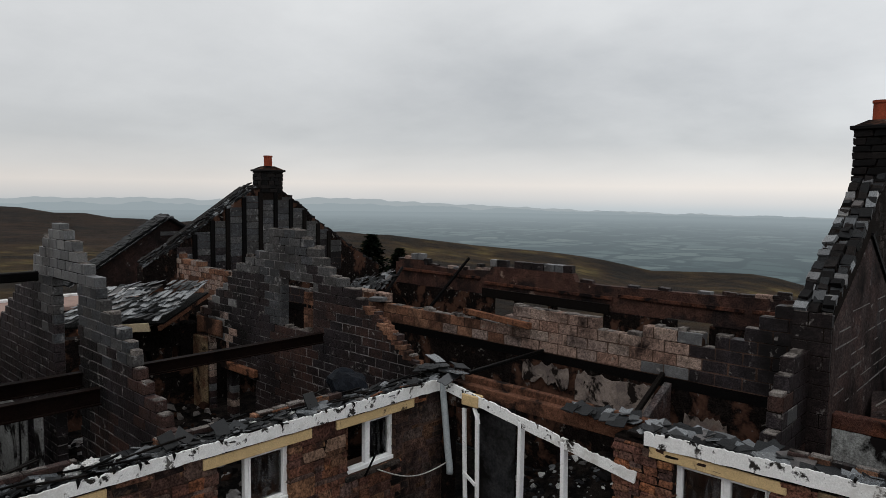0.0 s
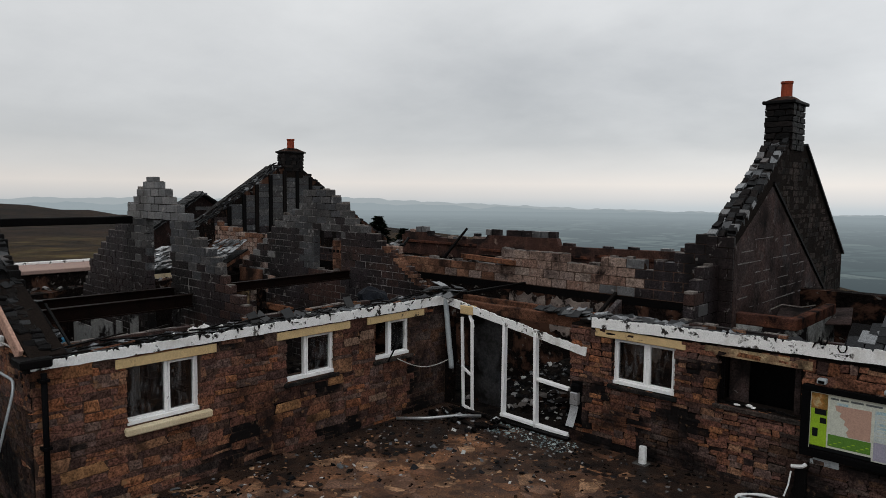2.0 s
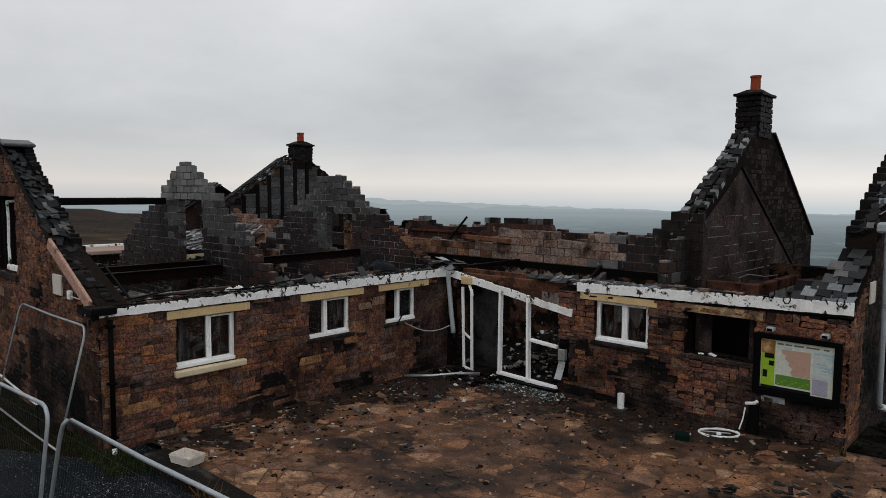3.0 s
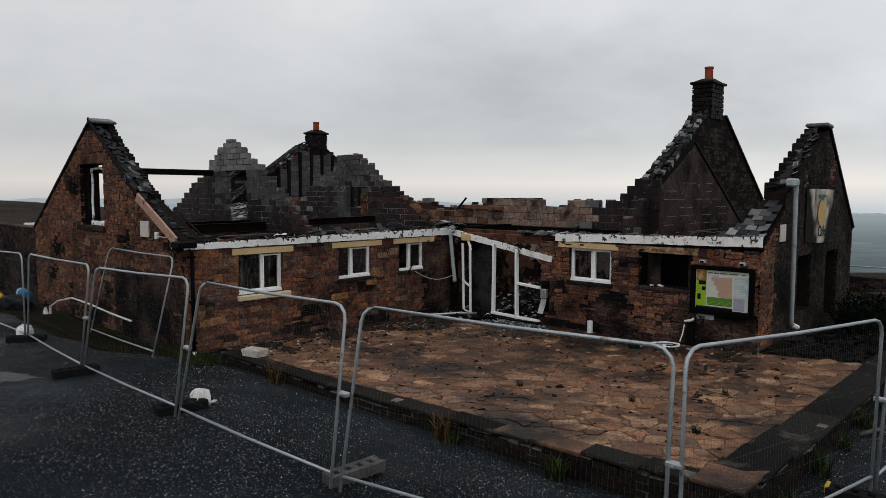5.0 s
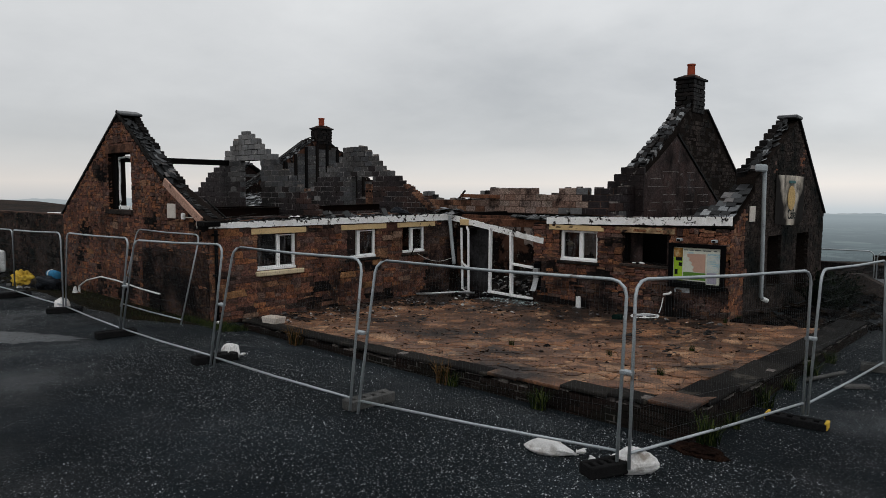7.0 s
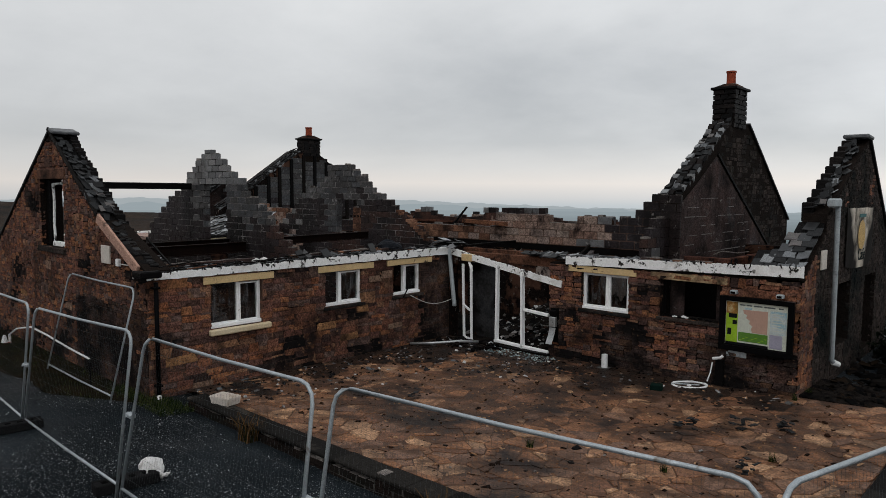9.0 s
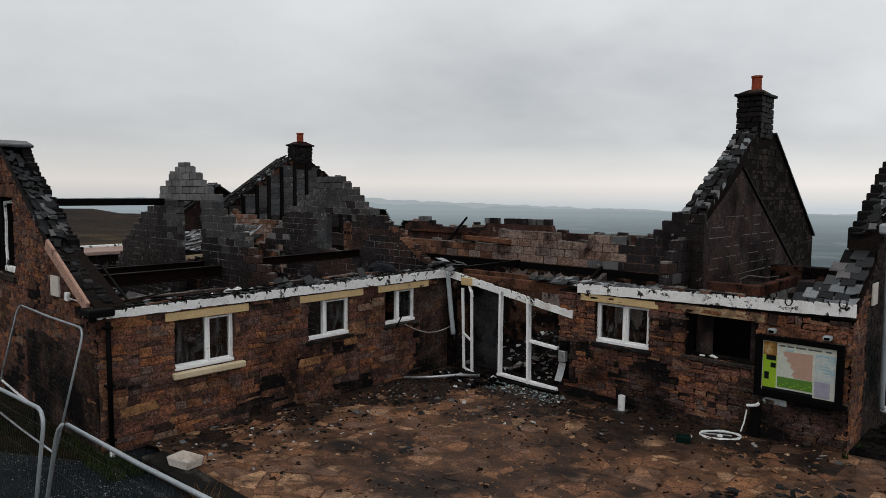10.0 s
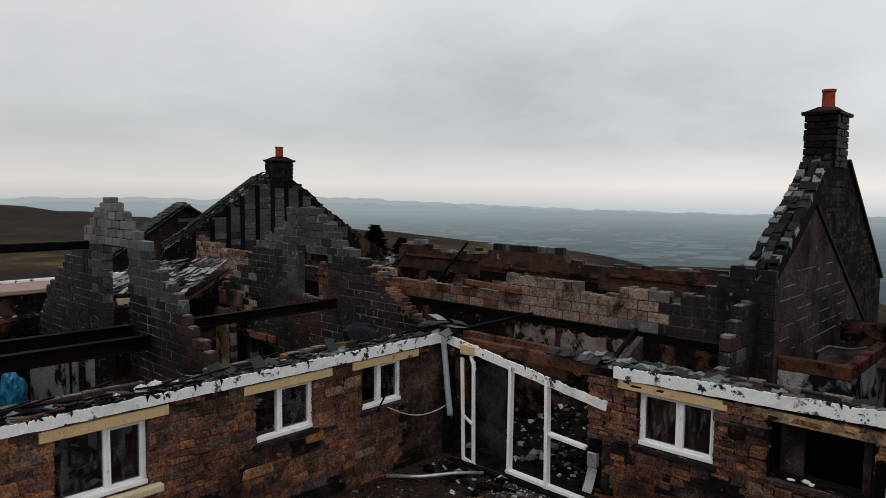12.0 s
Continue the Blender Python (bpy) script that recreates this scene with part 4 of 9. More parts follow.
def build_land():
    rs = [0, 12, 17, 20, 23, 26, 32, 40, 50, 60, 70, 80, 88, 94, 102, 112, 124, 138, 155, 175, 200, 225, 250, 290, 350, 430, 520, 650]
    n = 180
    verts, faces = [], []
    for r in rs:
        for k in range(n):
            a = 360.0 * k / n
            z = land_height(r, a)
            if r > 30:
                z += 0.5 * min(1, (r - 30) / 60) * noise.noise(Vector((r * math.cos(radians(a)), r * math.sin(radians(a)), 0)) * 0.05)
            verts.append((r * math.cos(radians(a)), r * math.sin(radians(a)), z))
    for i in range(len(rs) - 1):
        for k in range(n):
            a, b = i * n + k, i * n + (k + 1) % n
            faces.append((a, b, b + n, a + n))
    ob = stuff("ground", verts, faces, M["moor"], "brown moorland of heather and bleached grass round the car park", "moor", ob_kind="structure")
    for p in ob.data.polygons:
        p.use_smooth = True
    # the valley floor, out to the skyline
    verts, faces = [], []
    rs = [520, 700, 1000, 1500, 2200, 3000, 3800, 4400]
    az = range(80, 186, 3)
    for r in rs:
        for a in az:
            verts.append((r * math.cos(radians(a)), r * math.sin(radians(a)), -112.0))
    m = len(az)
    for i in range(len(rs) - 1):
        for k in range(m - 1):
            faces.append((i * m + k, i * m + k + 1, (i + 1) * m + k + 1, (i + 1) * m + k))
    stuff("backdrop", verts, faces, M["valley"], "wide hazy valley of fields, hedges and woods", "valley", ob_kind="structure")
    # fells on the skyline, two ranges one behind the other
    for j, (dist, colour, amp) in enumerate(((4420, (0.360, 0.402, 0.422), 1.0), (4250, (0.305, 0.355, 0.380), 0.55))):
        verts, faces = [], []
        azs = [80 + 0.25 * i for i in range(int(105 / 0.25))]
        for a in azs:
            crest = float(np.interp(a, [80, 112, 124, 132, 141, 150, 158, 168, 185], [-.0255, -.0245, -.0205, -.0150, -.0088, -.0118, -.0108, -.0118, -.011]))
            if j:
                crest = -.0262 + (crest + .0262) * amp + 0.0008 * math.sin(a * 0.9)
            crest += (0.0042 if a > 128 else 0.0022) * noise.noise(Vector((a * 0.45 + 9 * j, 3.0 * j, 0))) + 0.0016 * noise.noise(Vector((a * 1.4, 5 + j, 0)))
            c, s = math.cos(radians(a)), math.sin(radians(a))
            verts += [(dist * c, dist * s, -140.0), (dist * c, dist * s, 4 + crest * dist), ((dist + 200) * c, (dist + 200) * s, -140.0)]
        for k in range(len(azs) - 1):
            o, p = 3 * k, 3 * k + 3
            faces += [(o, p, p + 1, o + 1), (o + 1, p + 1, p + 2, o + 2)]
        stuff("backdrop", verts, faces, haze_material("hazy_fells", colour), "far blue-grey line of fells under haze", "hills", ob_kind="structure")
    # the car park
    bm = bmesh.new()
    N = 64
    x0, x1, y0, y1 = -26.0, 34.0, -42.0, 14.0
    grid = [[bm.verts.new((x0 + (x1 - x0) * i / N, y0 + (y1 - y0) * j / N, ground_z(y0 + (y1 - y0) * j / N) + 0.02 * noise.noise(Vector((i * .5, j * .5, 0))) * (1 if j < 20 else 0))) for j in range(N + 1)] for i in range(N + 1)]
    for i in range(N):
        for j in range(N):
            if x0 + (x1 - x0) * (i + 1) / N > 8.0 or y0 + (y1 - y0) * (j + 1) / N < 9.9:
                bm.faces.new((grid[i][j], grid[i + 1][j], grid[i + 1][j + 1], grid[i][j + 1]))
    bmesh.ops.delete(bm, geom=[v for v in bm.verts if not v.link_faces], context="VERTS")
    tagged(part("road", bm, M["tarmac"], smooth=True), "wet dark tarmac car park strewn with pale chippings", "car park", kind="structure")


build_land()


# ---------------------------------------------------------------- walls of the wings
W_L = axes((0, 0, 0), -Y, X)            # the wing's long wall, u runs towards the gable
W_R = axes((0, 0, 0), X, -Y)            # the front range
G_L = axes((0, -7.85, 0), X, -Y)        # gable of the wing, u is x
G_R = axes((8.38, 0, 0), Y, X)          # gable of the east wing, u is y

WIN_A, WIN_B, WIN_C = (5.54, 6.65, 1.22, 2.08), (2.93, 3.98, 1.32, 2.08), (1.04, 1.97, 1.35, 2.08)
WIN_D, WIN_E = (3.95, 5.08, 1.30, 2.10), (5.78, 6.98, 1.36, 2.11)


def soot_mix(main, dark, bias):
    def pick(u, z, rr):
        cloud = 0.5 + 0.9 * noise.noise(Vector((u * 0.9, z * 1.3, len(main)))) + 0.25 * noise.noise(Vector((u * 3.1, z * 3.7, 2)))
        return dark if 0.7 * cloud + 0.3 * rr.random() < bias(u, z) else main
    return pick


wall = slab("wall_wing_long", W_L, 0.45, [(0.0, 2.26), (7.84, 2.26)], -0.05, [WIN_A, WIN_B, WIN_C], M["mortar"])
tagged(wall, "brown rubble sandstone wall of the burnt wing, sooty low down", "wall")
rubble_face(wall, W_L, [(0.0, 2.24), (7.84, 2.24)], 0.0, [WIN_A, WIN_B, WIN_C],
            soot_mix("sandstone", "sandstone_dark", lambda u, z: 0.95 if u < 1.0 else (0.45 if z < 0.40 or z > 2.1 else 0.10)), seed=3, course=(0.09, 0.21), length=(0.22, 0.62), big=0.14)

wall = slab("wall_front_range", W_R, 0.40, [(3.12, 2.26), (8.38, 2.30)], -0.05, [WIN_D, WIN_E], M["mortar_black"])
tagged(wall, "sooty rubble sandstone wall of the front range", "wall")
rubble_face(wall, W_R, [(3.12, 2.24), (8.38, 2.28)], 0.02, [WIN_D, WIN_E],
            soot_mix("sandstone", "sandstone_dark", lambda u, z: 0.9 if (u > 6.9 and z < 1.0) or z < 0.3 else (0.55 if z < 1.1 else 0.30)), seed=5, course=(0.07, 0.16), length=(0.18, 0.46), big=0.12, proud=0.035)

GL_TOP = [(-8.85, 2.42), (-4.58, 5.08), (-1.95, 3.25), (-0.02, 2.42)]
GL_WIN = (-5.30, -3.86, 2.58, 4.06)
wall = slab("wall_wing_gable", G_L, 0.45, GL_TOP, -0.05, [GL_WIN], M["mortar_black"])
tagged(wall, "tall stone gable of the burnt wing with an empty upper window", "wall")
rubble_face(wall, G_L, [(a, b - 0.03) for a, b in GL_TOP], 0.0, [GL_WIN],
            soot_mix("sandstone", "sandstone_dark", lambda u, z: 0.95 if z < 1.7 and u > -3.4 else (0.45 if z < 0.7 else 0.20)), seed=9, course=(0.07, 0.14), length=(0.14, 0.38), big=0.10, far_key=lambda p: -p.x)

GR_TOP = [(0.0, 2.30), (1.35, 3.12), (1.40, 3.45), (4.45, 5.02), (7.28, 2.52)]
GR_HOLES = [(2.42, 3.46, 0.75, 2.02), (4.75, 5.85, 0.3, 2.0)]
wall = slab("wall_east_gable", G_R, 0.42, GR_TOP, -0.05, GR_HOLES, M["mortar_black"])
tagged(wall, "blackened stone gable of the east wing with two burnt-out openings", "wall")
rubble_face(wall, G_R, [(a, b - 0.03) for a, b in GR_TOP], 0.0, GR_HOLES,
            soot_mix("gable_stone", "sandstone", lambda u, z: 0.85 if u < 0.9 else (0.10 if u < 2 else 0.03)), seed=11, course=(0.07, 0.14), length=(0.14, 0.38), big=0.10, far_key=lambda p: p.y)
# far side and inner side of the east wing
slab("wall_east_rear", axes((5.0, 7.28, 0), X, Y), 0.4, [(0, 2.4), (3.38, 2.4)], -0.05, [], M["soot"])

# long outer wall of the wing, broken down
O_L = axes((-8.85, -7.4, 0), Y, -X)
prof = [(0.0, 2.3)]
for i in range(1, 21):
    prof.append((i * 0.5, 2.1 + 0.22 * noise.noise(Vector((i * 0.7, 2, 0)))))
wall = slab("wall_wing_outer", O_L, 0.42, prof, -0.05, [(5.8, 7.1, 1.0, 1.62)], M["soot"])
tagged(wall, "black burnt outer wall of the wing, its top broken", "wall")


def top_of(profile, seed, jag=0.12):
    def f(u, z):
        return z < profile_at(profile, u) + jag * noise.noise(Vector((u * 2.3, z * 2.1, seed)))
    return f


# ---------------------------------------------------------------- block partitions inside the wing
P1 = axes((0, -4.30, 0), X, -Y)
p1_top = [(-8.4, 2.0), (-7.54, 3.0), (-6.95, 3.4), (-6.2, 3.75), (-5.63, 4.0), (-5.33, 4.36), (-4.97, 4.58), (-4.66, 4.66), (-4.62, 4.80), (-4.08, 4.80), (-4.04, 4.66), (-3.74, 4.62), (-3.43, 4.41), (-3.15, 4.28), (-2.84, 4.11),
          (-2.56, 3.78), (-2.1, 3.55), (-1.84, 3.33), (-1.45, 3.02), (-0.9, 2.70), (-0.5, 2.3)]
f1 = top_of(p1_top, 1.0, 0.05)


def keep1(u, z):
    return f1(u, z + 0.045)


block_wall("wall_partition_front", P1, 0.16, -8.4, -0.5, 0.11, 4.75, keep1,
           lambda u, z, rr: "block_grey" if z > 3.95 + rr.uniform(-.16, .12) else "panel_grey" if z > 3.2 + rr.uniform(-.3, .3) and u > -5.2 else ("block_red" if (u > -3.0 and noise.noise(Vector((u * .7, z * .8, 3))) + rr.uniform(-.15, .15) > .05) else "block_dark"),
           "mortar_light", "charred block partition, stepped and broken, pale at its peak", far_key=lambda p: -p.z, seed=4, bh=0.155, bl=0.34, holes=[(-4.56, -3.52, 0, 3.98)])

o = tagged(part("fallen_block", box_bm((-.15, -.075, 0), (.15, .075, .10), rot(0, 0, 3), .012), M["block_grey"]), "loose grey block on the peak of the partition", "block", "loose blocks")
o.location = (-4.36, -4.22, 4.755)

P2 = axes((0, 0.10, 0), X, -Y)
p2_top = [(-8.5, 2.4), (-7.6, 2.9), (-7.17, 3.18), (-6.4, 3.80), (-5.76, 4.04), (-5.62, 4.19), (-5.16, 4.42), (-5.03, 4.66), (-4.11, 4.66), (-3.9, 4.46), (-3.71, 4.38), (-3.49, 4.23), (-3.22, 4.01), (-2.80, 3.79), (-2.45, 3.60), (-2.1, 3.39), (-1.78, 3.18),
          (-1.41, 2.98), (-0.9, 2.6), (-0.5, 2.35)]
f2 = top_of(p2_top, 5.0, 0.08)


def keep2(u, z):
    return f2(u, z + 0.05)


block_wall("wall_partition_rear", P2, 0.18, -8.4, -0.5, 0.03, 4.66, keep2,
           lambda u, z, rr: rr.choice(["block_tan", "block_grey", "block_dark", "block_red"]) if u < -6.75 + rr.uniform(-.2, .2) else "panel_grey" if z > 3.7 + rr.uniform(-.25, .25) or (-5.3 < u < -4.6 and z > 2.6) else "block_dark" if z > 3.3 or noise.noise(Vector((u * .6, z * .8, 6))) + rr.uniform(-.15, .15) < .02 else "block_red",
           "mortar_light", "charred block partition with a square opening and stepped top", far_key=lambda p: -p.z, seed=6, bh=0.17, bl=0.38, holes=[(-4.70, -3.62, 2.62, 3.60), (-6.72, -5.76, 0, 1.3), (-7.75, -6.98, 0, 1.9)])
# orange infill in the opening, black boxes as the shade of its vent holes, and the pier beside it
pier = axes((0, 0.30, 0), X, -Y)
block_wall("wall_vent_infill", pier, 0.14, -4.22, -3.60, 2.55, 3.20, lambda u, z: True, lambda u, z, rr: "brick_orange", "mortar", "orange vent bricks in a sooty opening", bl=0.31, bh=0.16, kind="brick")
for k in range(4):
    part("vent_hole", box_bm((-4.16 + 0.15 * k, 0.150, 3.06), (-4.08 + 0.15 * k, 0.172, 3.13), None, 0.004), M["char"], bpy.data.objects["wall_vent_infill"])

# ---------------------------------------------------------------- the main house behind
FW = axes((0, 2.70, 0), X, -Y)
fw_top = [(-8.4, 2.8), (-5.8, 2.92), (-5.0, 2.95), (-4.2, 2.82), (-1.2, 2.86), (-0.56, 2.95), (-0.53, 3.16), (1.38, 3.17), (1.42, 3.02), (2.0, 3.02), (2.03, 3.21), (3.06, 3.22), (3.1, 3.05),
          (3.34, 3.10), (3.37, 3.25), (3.75, 3.28), (3.78, 3.48), (4.0, 3.52), (4.03, 3.70), (4.5, 3.8)]


def fw_keep(u, z):
    if 1.26 < u < 1.42 and z > 2.95:
        return False
    return z - 0.05 < profile_at(fw_top, u) - 0.05


wall = block_wall("wall_main_front", FW, 0.22, -8.4, 4.48, 2.415, 3.9, fw_keep,
                  lambda u, z, rr: "block_dark" if u > 3.1 + rr.uniform(-.3, .3) or u < -6.5 else ("brick_orange" if u < -1.2 + rr.uniform(-1.2, 1.2) else ("block_grey" if u > 0.8 and rr.random() < 0.15 else "block_tan")),
                  "mortar", "scorched block wall with loose blocks along its broken top", far_key=lambda p: -p.x, seed=8, bl=0.42, bh=0.2)
band = slab("wall_main_front_band", axes((-8.4, 2.705, 0), X, -Y), 0.23, [(0, 2.405), (12.88, 2.405)], 2.24, [], M["char"])
low = slab("wall_main_front_base", axes((-8.4, 2.715, 0), X, -Y), 0.23, [(0, 2.24), (12.88, 2.24)], -0.05, [], M["soot"])
tagged(low, "lower wall with peeling smoke-stained plaster", "wall")
for a, b, c, d in ((-0.35, 0.70, 1.86, 2.23), (0.84, 2.38, 1.40, 2.22), (2.9, 3.6, 1.2, 1.9)):
    bm = bmesh.new()
    n = 44
    lo = [bm.verts.new((a + (b - a) * i / n, 2.692, c + 0.22 * noise.noise(Vector((a + i * 0.10, c, 7))) + 0.03 * noise.noise(Vector((a + i * 0.5, c, 1))) + (0.12 if i in (0, n) else 0))) for i in range(n + 1)]
    hi = [bm.verts.new((a + (b - a) * i / n, 2.692, d - 0.26 * abs(noise.noise(Vector((a + i * 0.09, d, 3)))) - 0.02 * noise.noise(Vector((a + i * .5, d, 5))) - (0.12 if i in (0, n) else 0))) for i in range(n + 1)]
    for i in range(n):
        bm.faces.new((lo[i], lo[i + 1], hi[i + 1], hi[i]))
    got = bmesh.ops.extrude_face_region(bm, geom=list(bm.faces))["geom"]
    for v in got:
        if isinstance(v, bmesh.types.BMVert):
            v.co.y -= 0.02
    part("plaster_patch", bm, M["plaster"], low)

RW = axes((0, 10.2, 0), X, -Y)
rw_top = [(-14.0, 2.75), (-12.0, 2.85), (-11.4, 3.0), (-10.6, 3.02), (-10.4, 2.85), (-8.8, 2.80), (-7.3, 2.90), (-7.2, 3.05), (-4.0, 3.08), (-3.9, 2.84), (-3.0, 2.82), (0.0, 2.88), (2.5, 2.98), (4.5, 2.95)]


wall = slab("wall_main_rear", RW, 0.24, [(a, b - 0.12) for a, b in rw_top if a > -12.9], 1.95, [(-7.3, -2.8, 1.9, 2.14), (-.97, .4, 1.5, 2.0)], M["rear_plaster"])
tagged(wall, "reddened plastered wall at the back of the house, loose blocks along its top", "wall")
rr = random.Random(12)
places = []
u = -11.9
while u < 4.3:
    l = rr.uniform(0.26, 0.46)
    h = rr.uniform(0.07, 0.12)
    tall = -7.3 < u < -4.2 or -11.4 < u < -10.3
    if tall:
        h = .23
    z = profile_at(rw_top, u + l / 2) - 0.12
    if tall or rr.random() < 0.78:
        places.append((RW @ T(u + l / 2, -.12 + rr.uniform(-.03, .03), z + h / 2) @ rot(rr.uniform(-3, 3), rr.uniform(-4, 4), rr.uniform(-7, 7)) @ Matrix.Diagonal((l - .015, .21, h, 1)),
                       rr.choice(["block_dark", "block_dark", "block_grey"] if tall else ["block_tan", "block_grey", "block_red", "block_dark", "block_dark"] if u > -3 else ["block_tan", "block_tan", "block_grey", "block_red"])))
        if rr.random() < 0.07:
            places.append((RW @ T(u + l / 2 + .05, -.12, z + h * 1.5) @ rot(0, rr.uniform(-4, 4), rr.uniform(-12, 12)) @ Matrix.Diagonal((l * .8, .2, h, 1)), "block_dark"))
    u += l + (rr.uniform(.1, .5) if rr.random() < .2 else .005)
lay_pieces("block", wall, places)
for a, b, z in ((-11.8, -7.7, 2.44), (-7.5, -2.6, 2.30), (-2.4, 1.2, 2.40), (1.4, 4.3, 2.42)):
    part("wall_plate", box_bm((a, 10.13, z), (b, 10.19, z + .10), None, .008), M["red_timber"], wall, "reddened timber wall plate")
slab("wall_main_rear_base", axes((-14.0, 10.21, 0), X, -Y), 0.26, [(0.8, 1.93), (18.5, 1.93)], -0.05, [(6.75, 7.75, 1.2, 1.93), (7.95, 9.1, 1.3, 1.93), (9.3, 11.1, 1.35, 1.93), (13.3, 14.3, 1.42, 1.93)], M["soot"])
beam = part("lintel_beam", box_bm((-7.6, 10.14, 1.86), (-2.7, 10.30, 2.16), None, 0.01), M["char"], wall)

# gable with the west chimney: inside face, dark piers between grey panels
GW = axes((-13.0, 0, 0), Y, X)
gw_top = [(0.8, 3.08), (1.86, 3.66), (2.95, 4.42), (3.86, 5.02), (4.6, 5.5), (5.68, 5.44), (6.4, 4.96), (7.29, 4.28), (8.24, 3.68), (9.15, 3.12), (10.2, 2.5)]
wall = slab("wall_west_gable", GW, 0.4, gw_top, -0.05, [], M["soot"])
tagged(wall, "inner face of a burnt gable, grey blocks between black strips", "wall")
rr = random.Random(21)
STUDS = [1.86, 2.45, 3.06, 3.60, 4.20, 4.83, 5.42, 6.05, 6.62, 7.22, 7.70, 8.3]
places = []
for a, b in zip(STUDS, STUDS[1:]):
    z = 2.6 + rr.uniform(-.1, .1)
    while z < 5.4:
        top = min(profile_at(gw_top, a + .08), profile_at(gw_top, b - .08)) - .05
        h = min(.215, top - z)
        if h > .08:
            places.append((GW @ Matrix.Translation(((a + b) / 2, 0.012 - 0.05, z + h / 2)) @ Matrix.Diagonal((b - a - .004, 0.1, h - .006, 1)), "block_dark" if z < 3.3 + rr.uniform(-.3, .3) else "panel_grey"))
        z += .22
lay_pieces("block", wall, places)
for u in STUDS[1:-1]:
    part("burnt_stud", box_bm((u - 0.085, 0.0, 2.3 + R.uniform(0, .5)), (u + 0.07, 0.06, profile_at(gw_top, u) - R.uniform(.03, .12)), GW, 0.008), M["char"], wall)
# ragged verge stones and slates up both slopes
places = []
for k in range(62):
    u = 0.9 + (k * .062 if k < 61 else 0)
    for j in range(3):
        places.append((GW @ T(u, -.06 - .15 * j, profile_at(gw_top, u) + rr.uniform(-.01, .05) + .05 * j) @ rot(rr.uniform(-8, 8), -33 + rr.uniform(-14, 14), rr.uniform(-12, 12)) @ Matrix.Diagonal((rr.uniform(.10, .20), rr.uniform(.12, .18), rr.uniform(.03, .07), 1)),
                       rr.choice(["slate_dark", "stack", "stack", "slate_dark", "slate_wet"])))
for k in range(40):
    u = 5.8 + k * .11
    for j in range(2):
        places.append((GW @ T(u, -.08 - .2 * j, profile_at(gw_top, u) + rr.uniform(-.05, .035)) @ rot(rr.uniform(-6, 6), rr.uniform(5, 34), rr.uniform(-12, 12)) @ Matrix.Diagonal((rr.uniform(.10, .22), rr.uniform(.14, .2), rr.uniform(.05, .10), 1)), rr.choice(["stack", "stack", "slate_dark"])))
lay_pieces("block", wall, places)
part("roof_verge", box_bm((0, -0.62, 0.04), (3.1, -.30, 0.12), GW @ T(1.9, 0, 3.72) @ rot(0, -33.8, 0), 0.01), M["char"], wall)
# low brick remains before the west gable
block_wall("wall_brick_stub", axes((-12.5, 1.6, 0), X, -Y), 0.22, 0, 4.2, 2.3, 3.4, top_of([(0, 3.4), (1.2, 3.35), (2.0, 3.2), (3.2, 3.25), (4.2, 2.9)], 3.0, 0.1), lambda u, z, rr: "block_tan" if rr.random() < 0.5 else "brick_orange",
           "mortar", "broken stub of scorched brickwork", bl=0.3, bh=0.15, kind="brick", seed=31)
slab("wall_stub_base", axes((-12.5, 1.605, 0), X, -Y), 0.23, [(0, 2.29), (4.2, 2.29)], -0.05, [], M["soot"])

# gable with the east chimney
GE = axes((5.0, 0, 0), Y, X)
ge_top = [(2.55, 3.75), (5.55, 5.72), (6.75, 5.72), (10.55, 3.02)]
wall = slab("wall_chimney_gable", GE, 0.5, ge_top, -0.05, [], M["mortar_black"])
tagged(wall, "stone gable carrying a chimney, half covered in smoke-stained render", "wall")


stone_prof = []
for i in range(33):
    u = 4.58 + (10.5 - 4.58) * i / 32
    stone_prof.append((u, profile_at(ge_top, u) - 0.03))
# stones above the old roof line only
rr = random.Random(17)
z = 1.2
places = []
while z < 5.7:
    h = rr.uniform(0.09, 0.17)
    ul = 4.6 + (4.80 - z - h / 2) * (7.85 - 4.58) / (4.80 - 2.78) if z + h / 2 < 4.80 else 4.45 + (z + h / 2 - 4.8) * 1.35
    ur = [u for u, t in stone_prof if t > z + h * 0.8]
    if ur:
        u, end = ul, ur[-1]
        while u < end - 0.05:
            l = min(rr.uniform(0.16, 0.44), end - u)
            m = GE @ Matrix.Translation((u + l / 2, rr.uniform(-.01, .02) - 0.045, z + h / 2)) @ Matrix.Diagonal((max(l - .014, .03), 0.09, max(h - .014, .03), 1))
            places.append((m, "gable_stone"))
            u += l
    z += h
lay_pieces("stone", wall, places, far_key=lambda p: p.y)
# render below the line
bm = bmesh.new()
pts = [(2.6, 1.6), (9.7, 1.6), (7.85, 2.74), (4.58, 4.76), (3.5, 4.10), (2.6, 3.60)]
fv = [bm.verts.new(GE @ Vector((a, 0.012, b))) for a, b in pts]
bk = [bm.verts.new(GE @ Vector((a, -0.01, b))) for a, b in pts]
bm.faces.new(fv), bm.faces.new(list(reversed(bk)))
for k in range(len(pts)):
    bm.faces.new((fv[k], fv[(k + 1) % 6], bk[(k + 1) % 6], bk[k]))
coat = part("render_coat", bm, M["render"], wall, "smoke-stained render")
part("flashing", box_bm((0, 0, 0), (5.2, 0.04, 0.07), GE @ T(4.62, 0.0, 4.80) @ rot(0, 31.7, 0), 0.005), M["char"], wall, "black strip of old roof flashing")
